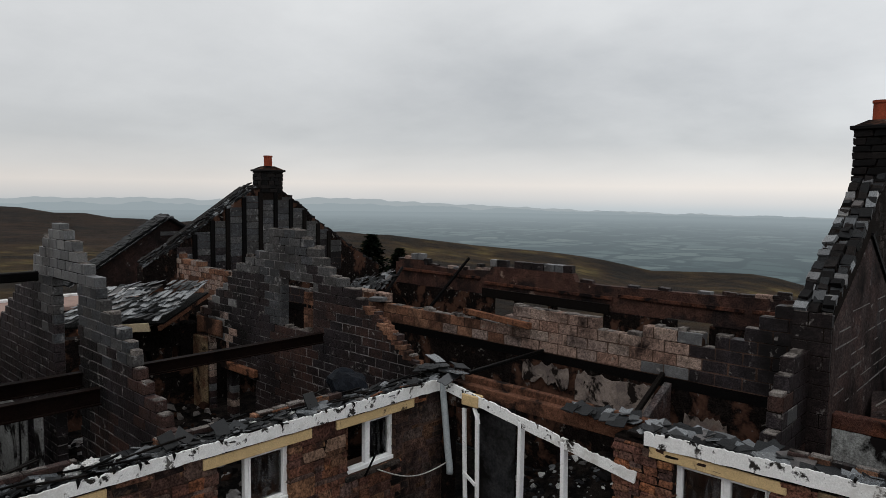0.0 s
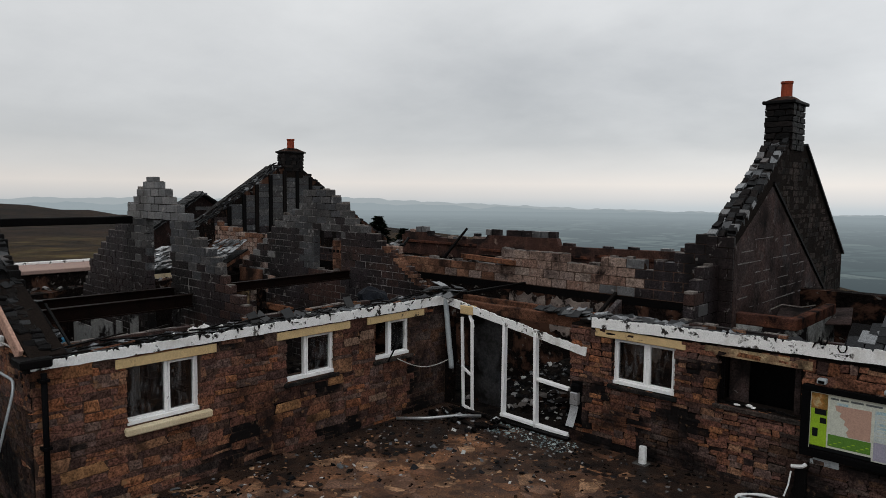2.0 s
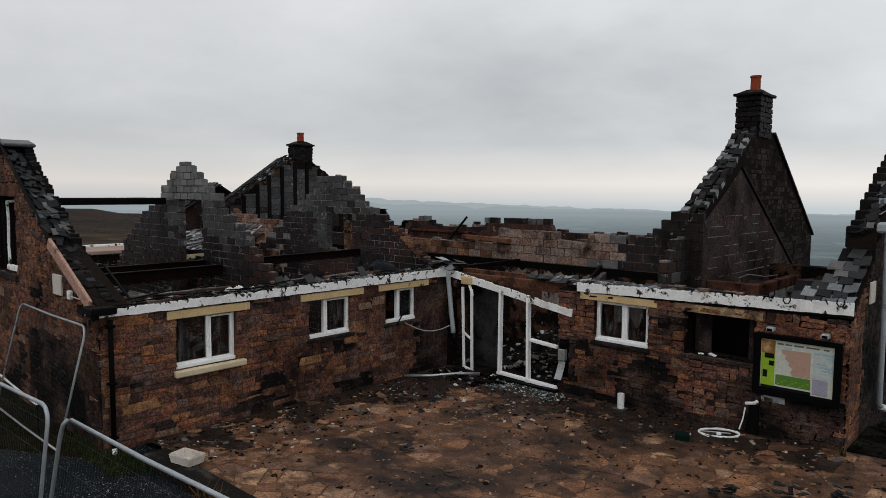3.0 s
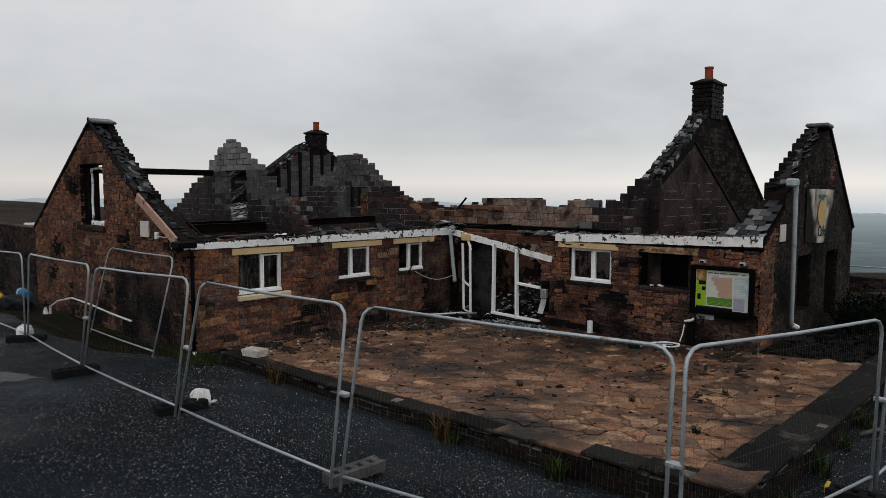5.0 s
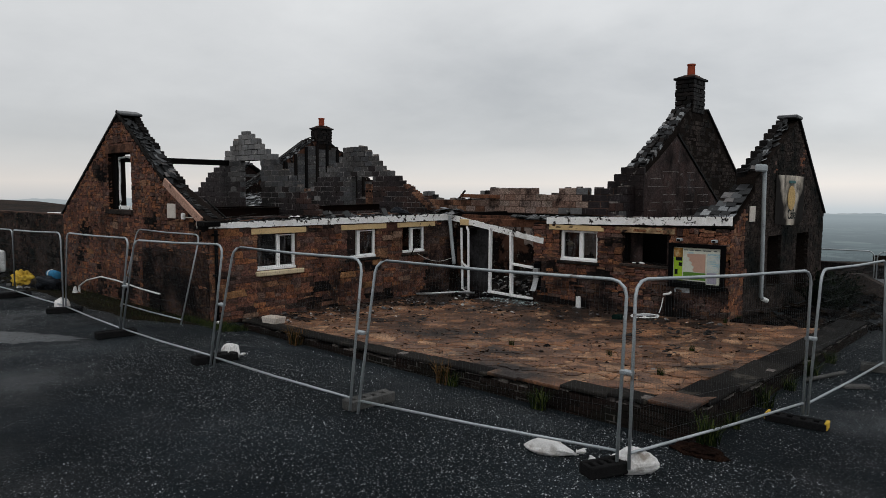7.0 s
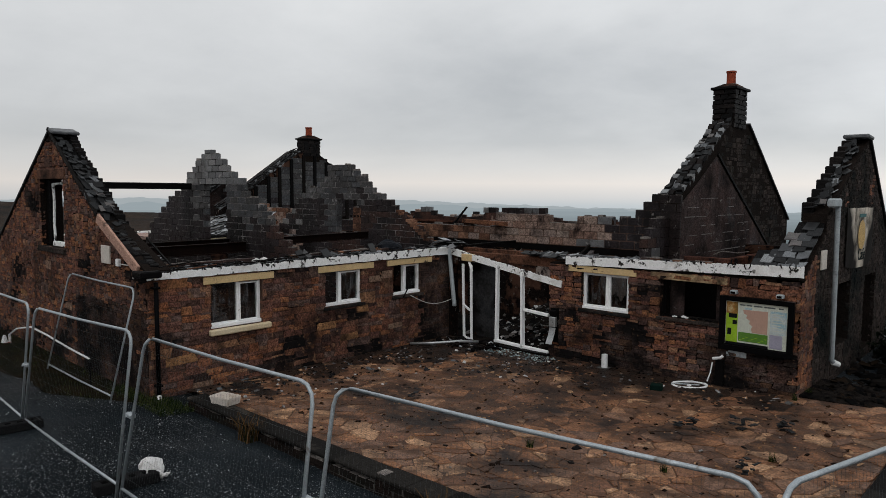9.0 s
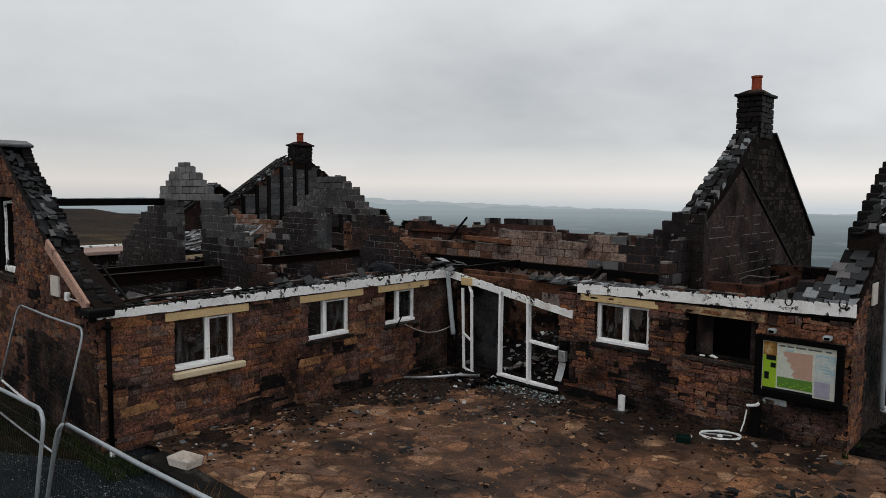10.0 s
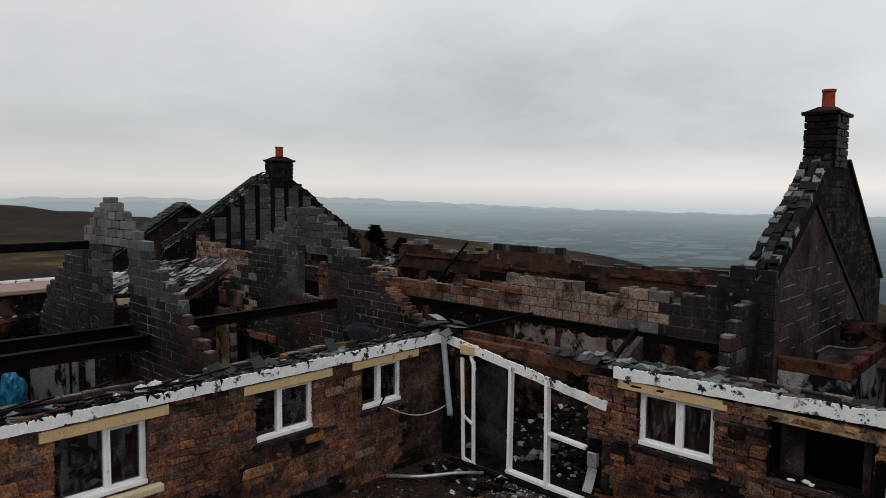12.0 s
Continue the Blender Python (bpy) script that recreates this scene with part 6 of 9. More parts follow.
inv = t.matrix_world.inverted()
places = []
for c_ in range(30):
    for r_ in range(3):
        q = c_ * 0.118 + rr.uniform(-.03, .03)
        sound = 1.55 < q < 3.0
        if not sound and rr.random() < .25:
            continue
        places.append((gs @ T(0.14 + q, -.16 + r_ * 0.13 + rr.uniform(-.05, .05), 0.02 + rr.uniform(-.03, .03)) @ rot(rr.uniform(-20, 20), rr.uniform(-10, 18), rr.uniform(60, 120)), rr.uniform(.10, .19) * (1 if sound else .65), rr.uniform(.14, .26) * (1 if sound else .7), .012,
                       rr.choice(["slate_dark", "slate_dark", "slate_dark", "slate"]) if sound else "slate_dark"))
for k in range(16):
    q = rr.random()
    places.append((T(-1.5 + 1.25 * q, -7.45 + rr.uniform(-.12, .14), 2.95 - .52 * q + rr.uniform(-.06, .03)) @ rot(rr.uniform(-25, 25), 24 + rr.uniform(-20, 20), rr.uniform(0, 180)), rr.uniform(.10, .2), rr.uniform(.16, .26), .012, rr.choice(["slate_dark", "slate_dark", "slate_dark", "slate_wet"])))
slates_on(t, places)
part("sarking", box_bm((0.1, -.2, -.09), (3.5, .10, -.03), inv @ gs, .01), M["char"], t)
for k in range(40):
    x_ = -2.0 + 1.95 * (k // 2) / 20 + rr.uniform(-.04, .04)
    part("burnt_stone", box_bm((-.07, -.08, -.06), (.06, .07, rr.uniform(-.03, .03)), inv @ T(x_, -7.78 + .15 * (k % 2) + rr.uniform(-.03, .03), 3.25 - .43 * (x_ + 1.95)) @ rot(rr.uniform(-12, 12), 23 + rr.uniform(-16, 16), rr.uniform(-20, 20)), .015), M["char"] if k % 5 else M["slate_dark"], t)
for k in range(28):
    s = 0.20 + k * .135
    m_ = inv @ T(-4.58 + s * .822, -7.62, 5.12 - s * .571)
    part("corbel", box_bm((-.06, .08, -.26), (.055, .24 + rr.uniform(-.03, .03), .01 + rr.uniform(-.02, .05)), m_, .012), M["stack"], t)
part("bargeboard", box_bm((0, -.30, -.10), (1.95, -.245, .09), inv @ T(-1.95, -7.62, 3.30) @ rot(0, 27.0, 0), .008), M["bargeboard"], t, "pale pink bargeboard")
part("verge_board", box_bm((-.05, -.27, -.05), (3.1, -.23, .04), inv @ gs, .008), M["char"], t)
for k in range(5):
    part("lath", box_bm((0, .0, 0), (rr.uniform(.7, 1.3), .035, .03), inv @ T(-1.75 + .12 * k, -7.72 + .11 * k, 3.02 - .03 * k) @ rot(0, 24 + rr.uniform(-5, 5), rr.uniform(-8, 8)), .004), M["char"], t)
part("ridge_tile", box_bm((-.14, -.27, -.02), (.26, .28, .05), inv @ T(-4.50, -7.62, 5.09) @ rot(0, 14, 0), .02), M["lead"], t, "grey ridge capping")
part("verge_board", box_bm((-.02, -.28, -.06), (5.1, .30, .0), inv @ T(-4.58, -7.62, 5.10) @ rot(0, -31.9, 0) @ Matrix.Diagonal((-1, 1, 1, 1)), .01), M["slate_dark"], t)

# stepped and slated head of the east gable
t = thing("slate_remnant", (8.2, 3.0, 4.3), "charred slates and stepped blocks up the east gable", "roof remnant")
inv = t.matrix_world.inverted()
gs = axes((8.38, 1.40, 3.46), Y, X) @ rot(0, -27.2, 0)
places = []
for c_ in range(34):
    places.append((gs @ T(0.1 + c_ * .098, -.05 - rr.uniform(.03, .26), .04 + rr.uniform(-.04, .07)) @ rot(rr.uniform(-25, 25), rr.uniform(-26, 8), rr.uniform(60, 120)), rr.uniform(.09, .2), rr.uniform(.14, .26), .016, rr.choice(["slate_dark", "slate_dark", "slate_wet", "slate"])))
slates_on(t, places)
for k in range(10):
    u_, z_ = 1.42 + k * .30, 3.30 + k * .155
    part("step_block", box_bm((u_, -.46, z_), (u_ + .31, -.26 + rr.uniform(-.03, .03), z_ + .34 + rr.uniform(-.04, .05)), inv @ G_R, .02), M["stack"], t)
part("ridge_cap", box_bm((4.12, -.44, 5.03), (4.60, .08, 5.12), inv @ G_R @ T(4.3, 0, 5.06) @ rot(0, 4, 0) @ T(-4.3, 0, -5.06), .025), M["lead"], t, "dark ridge capping")
part("verge_board", box_bm((0, -.34, 0), (3.85, .06, .06), inv @ G_R @ T(4.42, 0, 5.04) @ rot(0, 41.6, 0), .01), M["slate_dark"], t)

# verge of the chimney gable
part("verge_board", box_bm((0, -.52, 0), (4.72, .06, .06), GE @ T(6.72, 0, 5.72) @ rot(0, 35.4, 0), .01), M["slate_dark"], bpy.data.objects["wall_chimney_gable"])


# ---------------------------------------------------------------- steel and timber
def i_beam(p, q, h, wd, label):
    p, q = Vector(p), Vector(q)
    ln = (q - p).length
    b = thing("steel_beam", p, label, "beam", "steel beams", turn=Matrix.Translation(p) @ (q - p).to_track_quat("X", "Z").to_matrix().to_4x4())
    part("flange", box_bm((0, -wd / 2, h / 2 - .018), (ln, wd / 2, h / 2), None, .003), M["steel"], b)
    part("flange", box_bm((0, -wd / 2, -h / 2), (ln, wd / 2, -h / 2 + .018), None, .003), M["steel"], b)
    part("web", box_bm((0, -.008, -h / 2 + .018), (ln, .008, h / 2 - .018)), M["steel"], b)
    return b


i_beam((-3.62, -7.45, 2.52), (-3.40, -4.30, 2.55), .22, .14, "rusty black steel beam spanning the roofless wing")
i_beam((-2.55, -7.45, 2.50), (-2.45, -4.40, 2.52), .24, .15, "rusty black steel beam spanning the roofless wing")
i_beam((-3.42, -4.15, 2.52), (-3.20, 0.02, 2.58), .20, .14, "rusty black steel beam between the two partitions")
tagged(part("roof_timber", box_bm((-5.40, -7.5, 3.86), (-5.22, -4.25, 4.02), None, .02), M["char"]), "charred roof purlin reaching from gable to partition", "timber")
tagged(part("roof_timber", tube_bm([(-9.12, 9.0, 0.1), (-8.92, 9.0, 1.49), (-8.15, 10.1, 3.16)], [.07, .07, .05], 5), M["char"]), "charred rafter leaning on the rear wall", "timber")
sl = slab("wall_range_cross", axes((2.56, 1.3, 0), Y, -X), .12, [(0, 1.45), (.35, 1.8), (.7, 2.02), (1.36, 2.33)], -.05, [], M["render"])
tagged(part("roof_timber", box_bm((0, -.04, 0), (1.7, .04, .07), T(2.5, 1.25, 1.66) @ rot(0, -27, 90), .008), M["char"]), "charred rafter lying along the broken cross wall", "timber")
tagged(sl, "sooty stub of a cross wall inside the range", "wall")
# small room inside the east wing
for name, a, b in (("wall_store", (5.02, 2.80, -.05), (6.10, 2.98, 2.12)), ("wall_store_side", (5.95, 2.985, -.05), (6.12, 5.35, 2.12))):
    wl = tagged(part(name, box_bm(a, b, None, .01), M["plaster_white"]), "smoky pale plastered inner wall", "wall", kind="structure")
    part("wall_head", box_bm((a[0] - .005, a[1] - .01, 2.125), (b[0] + .005, b[1] + .01, 2.34), None, .012), M["red_timber"], wl, "reddened scorched wall head")
tagged(part("sheet_metal", box_bm((0, 0, 0), (1.4, 1.2, .03), T(5.2, 4.4, 1.9) @ rot(8, -6, 10), .01), M["render"]), "grey sheet collapsed into the east wing", "sheet")
tagged(part("trim_strip", tube_bm([(5.4, 3.6, 2.35), (5.5, 3.9, 2.42), (5.8, 4.1, 2.38), (6.0, 4.3, 2.42)], .014, 5), M["pale_bed"]), "twisted strip of pale trim", "trim strip")
# pale panels hanging on the partition
pn = thing("wall_lining", (-7.0, -4.48, 0.4), "pale smoke-streaked wall panel on the partition", "wall panel")
for a, b, c in ((-8.38, -7.25, 1.35), (-7.22, -6.0, 1.62), (-5.78, -5.5, 1.7), (-5.05, -4.68, 1.95)):
    part("board", box_bm((a, -4.50, .12), (b, -4.465, c), pn.matrix_world.inverted(), .005), M["plaster_white"], pn)
tagged(part("tarpaulin", lumpy_bm((.75, .5, 1.0), 3, 4, .3), M["blue_sheet"]), "bright blue sheet thrown over the rubble", "sheet").location = (-7.9, -4.98, .10)

# floors and rubble inside
tagged(part("floor", box_bm((-8.5, -7.45, -.02), (-0.42, 2.6, .10)), M["ash"]), "ash-covered floor of the wing", "floor", kind="structure")
tagged(part("floor", box_bm((-0.40, 0.02, -.02), (8.0, 2.6, .09)), M["ash"]), "ash-covered floor of the front range", "floor", kind="structure")
tagged(part("floor", box_bm((-12.98, 2.75, -.02), (4.4, 10.1, .095)), M["ash"]), "ash-covered floor of the main house", "floor", kind="structure")
rr = random.Random(61)


def mound(x, y):
    return 0.12 + 0.55 * max(0, noise.noise(Vector((x * .45, y * .45, 2.0)))) + 0.2 * max(0, noise.noise(Vector((x * 1.4, y * 1.4, 5.0))))


for area, n in (((-8.3, -0.6, -7.2, -4.6), 900), ((-8.3, -0.6, -4.0, -0.1), 900), ((0.1, 4.6, 0.5, 2.5), 420), ((5.2, 7.9, 0.5, 6.8), 350), ((-12.8, 4.2, 3.0, 9.8), 900)):
    v, f = scatter_bm(n, area, mound, (.06, .34), rr, .5)
    stuff("rubble", v, f, M["rubble"], "heaped rubble, ash and broken slate on the floor", "rubble")
def heap_z(x, y):
    return .09 + .85 * max(0, min(1, (y - .7) / 1.7)) * max(0, 1 - ((x - 2.1) / 1.9) ** 2) + .06 * noise.noise(Vector((x * 3, y * 3, 0)))


n_ = 26
v = [(.4 + 3.6 * i / n_, .5 + 2.1 * j / n_, heap_z(.4 + 3.6 * i / n_, .5 + 2.1 * j / n_)) for i in range(n_ + 1) for j in range(n_ + 1)]
stuff("ash_heap", v, [(i * (n_ + 1) + j, (i + 1) * (n_ + 1) + j, (i + 1) * (n_ + 1) + j + 1, i * (n_ + 1) + j + 1) for i in range(n_) for j in range(n_)], M["ash"], "heap of black ash inside the burnt entrance", "ash")
v, f = scatter_bm(520, (.5, 3.9, .6, 2.5), heap_z, (.03, .20), rr, .4)
stuff("rubble", v, f, M["shard"], "pale and black rubble heaped inside the entrance", "rubble")
v, f = scatter_bm(130, (-8.75, -8.5, -7.3, 1.8), lambda x, y: 2.15 + .1 * noise.noise(Vector((y, 0, 0))), (.08, .28), rr, .6)
stuff("rubble", v, f, M["rubble"], "loose rubble along a broken wall top", "rubble")
v, f = scatter_bm(380, (-0.40, 0.02, -7.75, -0.2), lambda x, y: 2.38 + .06 * max(0, noise.noise(Vector((y * .8, 1, 0)))), (.02, .11), rr, .6)
stuff("rubble", v, f, M["shard"], "pale flakes of burnt lining on the eaves", "debris")
v, f = scatter_bm(120, (3.4, 8.2, .05, .6), lambda x, y: 2.37, (.03, .09), rr, .6)
stuff("rubble", v, f, M["shard"], "pale flakes of burnt lining on the eaves", "debris")
for x, y, s in ((-0.22, -5.52, .13), (-0.25, -5.32, .14), (-0.26, -5.05, .10), (-0.2, -5.85, .08), (-0.25, -3.32, .10), (-0.25, -2.75, .11), (-0.28, -4.0, .07)):
    o = tagged(part("lining_scrap", lumpy_bm((s * 1.35, s * 1.1, s * .8), x * 7 + y, 4, .55, 2.6), M["sack"]), "crumpled scrap of white roof lining", "scrap", "lining scraps")
    o.location = (x, y, 2.36)
broken = thing("broken_slate", (-0.2, -4.4, 2.4), "large broken grey slates standing on the eaves", "slate")
slates_on(broken, [(T(x_, y_, z_) @ rot(a_, b_, c_), .21, .19, .014, "slate") for x_, y_, z_, a_, b_, c_ in ((-.14, -4.50, 2.50, 20, 58, 25), (-.20, -4.28, 2.47, 35, 40, 70), (-.12, -3.86, 2.49, 18, 50, 10), (-.2, -2.45, 2.52, 12, 62, 20), (-.15, -3.60, 2.44, 20, 22, 40))])
for x, y in ((-4.5, 2.62), (-0.4, 2.6)):
    o = tagged(part("fallen_block", box_bm((-.2, -.1, 0), (.2, .1, .1), rot(3, -4, 12), .012), M["block_grey"]), "loose grey block lying on the wall top", "block", "loose blocks")
    o.location = (x, y, 2.86)
bin_ = tagged(part("melted_tank", lumpy_bm((.75, .6, .42), 2.0, 3, .22, 1.6), M["drum_dark"]), "slumped black melted tank behind the eaves", "tank")
bin_.location = (-0.9, -1.25, 2.18)
part("stand", box_bm((-.3, -.25, -2.1), (.3, .25, .02), None, .01), M["soot"], bin_)

# charred roof panel collapsed into the main house
rr = random.Random(87)
slope = T(-10.9, 7.9, 2.15) @ rot(24, -14, 20)
places = [(slope @ T(-.8 + c_ * .2 + rr.uniform(-.05, .05), -.5 + r_ * .2, .03 + rr.uniform(-.03, .06)) @ rot(rr.uniform(-20, 20), rr.uniform(-20, 20), rr.uniform(0, 360)), .2, .28, .012, rr.choice(["slate_dark", "slate_dark", "slate_wet", "slate"])) for c_ in range(9) for r_ in range(6)]
fallen = heap("slate_roof", "charred roof panel with loose slates collapsed into the house", places)
inv = fallen.matrix_world.inverted()
for k in range(6):
    part("rafter", box_bm((-1.0 + k * .38, -.8, -.12), (-.93 + k * .38, 1.0, -.03), inv @ slope, .006), M["char"], fallen)
part("batten", box_bm((-1.1, .2, -.03), (1.1, .26, 0), inv @ slope, .004), M["char"], fallen)
part("prop", box_bm((-.2, -.2, -2.05), (.2, .2, -.1), inv @ T(-10.9, 7.9, 2.15), .02), M["soot"], fallen)

# doorways and piers low in the rear partition, and the lintel over the wing's side window
wall = bpy.data.objects["wall_partition_rear"]
part("plaster_pier", box_bm((-8.38, -.02, .1), (-7.80, .085, 1.88), None, .02), M["pier_plaster"], wall, "stained yellowish plaster pier")
part("door_lintel", box_bm((-7.0, -.03, 1.30), (-5.62, .085, 1.47), None, .012), M["scorched_wood"], wall, "brown scorched lintel")
part("plaster_patch", box_bm((-8.3, .06, 1.96), (-7.1, .09, 2.36), None, .02), M["brick_orange"], wall, "orange scorched plaster")
tagged(part("timber_beam", box_bm((-8.83, -1.85, 1.64), (-8.55, -.1, 2.05), None, .015), M["red_timber"]), "red-brown scorched timber lintel in the side wall", "timber")
rr = random.Random(93)
places = []
for k in range(13):
    u = -2.0 + k * .1
    z = profile_at(p2_top, u) - .05
    for j in range(2):
        places.append((T(u + rr.uniform(-.02, .02), .12 + .09 * j, z + rr.uniform(0, .03)) @ rot(rr.uniform(-4, 4), rr.uniform(-5, 5), rr.uniform(-8, 8)) @ Matrix.Diagonal((.21, .10, .075, 1)), "brick_orange" if rr.random() < .75 else "block_red"))
lay_pieces("brick", wall, places)


# two hollow blocks left on the front wall of the main house
def hollow_block(x, y, z, turn):
    t_ = thing("hollow_block", (x, y, z), "pale hollow concrete block standing on the scorched wall", "block", "hollow blocks", turn=T(x, y, z) @ rot(0, 0, turn))
    bm = bmesh.new()
    for a_, b_ in (((-.22, -.1, 0), (.22, .1, .045)), ((-.22, -.1, .155), (.22, .1, .2)), ((-.22, -.1, .045), (-.16, .1, .155)), ((-.045, -.1, .045), (.045, .1, .155)), ((.16, -.1, .045), (.22, .1, .155))):
        add_box(bm, a_, b_, None, .006)
    part("body", bm, M["block_tan"], t_)
    # black box set in to darken the holes as shade would
    part("core", box_bm((-.2, .0, .02), (.2, .09, .18), None), M["char"], t_, "black filling for the shade in the holes")


hollow_block(-5.12, 2.80, 2.86, 4)
hollow_block(-4.55, 2.82, 2.84, -3)


# ---------------------------------------------------------------- fittings on the walls
def pipe(name, pts, r, mat, label, cat, sides=10):
    p0 = Vector(pts[0])
    t = thing(name, p0, label, cat)
    inv = t.matrix_world.inverted()
    part("pipe", tube_bm([inv @ Vector(p) for p in pts], r, sides), M[mat], t, smooth=True)
    return t, inv


t, inv = pipe("downpipe", [(.09, -7.72, 2.22), (.09, -7.72, .12)], .04, "black_plastic", "black plastic downpipe at the end of the wing wall", "downpipe")
for z in (2.1, 1.2, .35):
    part("bracket", box_bm((.0, -7.78, z), (.14, -7.66, z + .04), inv, .005), M["black_plastic"], t)
part("shoe", tube_bm([inv @ Vector(p) for p in ((.09, -7.72, .2), (.16, -7.74, .1), (.22, -7.75, .1))], .04, 8), M["white_paint"], t)
tagged(part("gutter", box_bm((-.25, -8.0, 2.30), (.14, -7.62, 2.42), None, .02), M["char"]), "charred gutter end at the corner of the wing", "gutter")
t, inv = pipe("downpipe", [(.06, -.06, 2.36), (.14, -.08, 1.9), (.22, -.10, 1.4), (.30, -.12, 1.0), (.30, -.12, .93)], .055, "grey_plastic", "grey downpipe hanging loose in the inner corner", "downpipe")
t, inv = pipe("downpipe", [(8.50, 1.66, 3.66), (8.50, 1.66, 3.4), (8.50, 1.76, .60), (8.54, 1.86, .53)], .048, "grey_plastic", "pale grey downpipe on the east gable", "downpipe")
part("hopper", box_bm((8.40, 1.26, 3.58), (8.56, 1.70, 3.75), inv, .03), M["grey_plastic"], t, "grey rainwater hopper")
part("shoe", tube_bm([inv @ Vector(p) for p in ((8.52, 1.80, .56), (8.58, 1.94, .50))], .056, 8), M["white_plastic"], t)
# cable slung from the small window to the corner
pts = []
for i in range(15):
    k = i / 14
    pts.append((.06 + .22 * k, -1.45 + 1.3 * k, 1.32 - .17 * math.sin(math.pi * k) - .19 * k))
t, inv = pipe("cable", pts, .010, "cable", "pale cable sagging from the window to the corner", "cable", 5)
t, inv = pipe("cable", [(.12, -1.52, 1.62), (.10, -1.58, 1.5), (.09, -1.72, 1.30)], .016, "black_plastic", "black cable end over the window sill", "cable", 5)

# information board
b = thing("information_board", (7.66, -.06, 1.4), "information board in a charred frame with a pink map sheet", "sign")
inv = b.matrix_world.inverted()
part("backboard", box_bm((7.0, -.05, .90), (8.30, .0, 1.92), inv, .01), M["char"], b, "charred black backing frame")
for nm, a, c in (("frame_rail", (7.0, -.10, 1.84), (8.30, -.05, 1.92)), ("frame_rail", (7.0, -.10, .90), (8.30, -.05, 1.0)), ("frame_rail", (7.0, -.10, 1.0), (7.10, -.05, 1.84)), ("frame_rail", (8.20, -.10, 1.0), (8.30, -.05, 1.84))):
    part(nm, box_bm(a, c, inv, .006), M["black_plastic"], b)


def sheet(name, x0, x1, z0, z1, mat, depth=0.003, y=-.053):
    return part(name, box_bm((x0, y - depth, z0), (x1, y, z1), inv), mat, b)


pale, mapc = flat_material("map_sheet_pale", (0.50, 0.52, 0.45)), flat_material("map_pink", (0.42, 0.27, 0.21))
green, lime, blue, lilac = flat_material("map_green", (0.09, 0.20, 0.035)), flat_material("map_lime", (0.26, 0.42, 0.03)), material("map_blue", [(0.36, 0.46, 0.48), (0.26, 0.40, 0.46), (0.45, 0.50, 0.49)], pick=5.0, grain=14, grain_amount=.15, bump=0), flat_material("map_lilac", (0.30, 0.29, 0.36))
dark, tan = flat_material("map_dark", (0.025, 0.028, 0.030)), material("map_tan", [(0.42, 0.36, 0.20), (0.30, 0.14, 0.04), (0.16, 0.10, 0.03)], pick=6.0, grain=14, grain_amount=.2, bump=0)
grey_ink = flat_material("map_ink", (0.10, 0.11, 0.11))
sheet("map_sheet", 7.11, 8.19, 1.02, 1.83, pale)
bm = bmesh.new()
shape_ = [(7.60, 1.28), (7.86, 1.28), (7.86, 1.70), (7.42, 1.69), (7.44, 1.62), (7.50, 1.60), (7.48, 1.54), (7.55, 1.50), (7.54, 1.44), (7.60, 1.40), (7.57, 1.34)]
bm.faces.new([bm.verts.new(inv @ Vector((x_, -.0565, z_))) for x_, z_ in shape_])
got = bmesh.ops.extrude_face_region(bm, geom=list(bm.faces))["geom"]
for v in got:
    if isinstance(v, bmesh.types.BMVert):
        v.co.y -= .003
part("map_area", bm, mapc, b)
sheet("side_panel", 7.12, 7.33, 1.06, 1.60, lime, .003, -.0565)
sheet("side_panel", 7.12, 7.33, 1.60, 1.82, tan, .003, -.0565)
sheet("picture", 7.17, 7.32, 1.52, 1.60, dark, .003, -.0600)
sheet("picture", 7.24, 7.32, 1.40, 1.48, dark, .003, -.0600)
sheet("picture", 7.15, 7.22, 1.20, 1.32, dark, .003, -.0600)
sheet("legend_strip", 7.35, 7.87, 1.10, 1.27, green, .003, -.0565)
sheet("side_text", 7.90, 8.18, 1.30, 1.72, blue, .003, -.0565)
sheet("side_text", 7.90, 8.12, 1.04, 1.29, lilac, .003, -.0565)
sheet("foot_strip", 7.12, 7.88, 1.02, 1.07, dark, .003, -.0565)
for k in range(7):
    sheet("text_bar", 7.93, 8.15 - .03 * (k % 3), 1.36 + k * .05, 1.375 + k * .05, pale, .002, -.0600)
for x0, x1 in ((7.36, 7.46), (7.48, 7.58), (7.61, 7.76), (7.79, 7.98), (8.04, 8.12)):
    sheet("heading_bar", x0, x1, 1.765, 1.79, grey_ink, .002, -.0565)
for k in range(9):
    sheet("text_bar", 7.37 + .055 * k, 7.41 + .055 * k, 1.12 + .03 * (k % 3), 1.13 + .03 * (k % 3), lime, .002, -.0600)
sheet("label_bar", 7.44, 7.58, 1.70, 1.735, blue, .002, -.0600)
part("plate", box_bm((7.13, -.03, .78), (7.50, -.01, .90), inv, .004), M["grey_plastic"], b, "small grey plate below")
for x in (7.25, 8.06):
    l = thing("wall_lamp", (x, -.08, 2.0), "small pale floodlight above the board", "lamp", "board lamps")
    part("housing", box_bm((-.06, -.06, -.03), (.06, .06, .04), None, .012), M["grey_plastic"], l)
    part("lens", box_bm((-.04, -.066, -.02), (.04, -.061, .02)), M["black_plastic"], l)
    part("arm", tube_bm([(0, .05, .0), (0, .08, .03)], .012, 6), M["black_plastic"], l)

# ash bin beside the entrance
a = thing("wall_ashtray", (3.28, -.06, .8), "steel wall ashtray hanging open below a black hood", "ashtray")
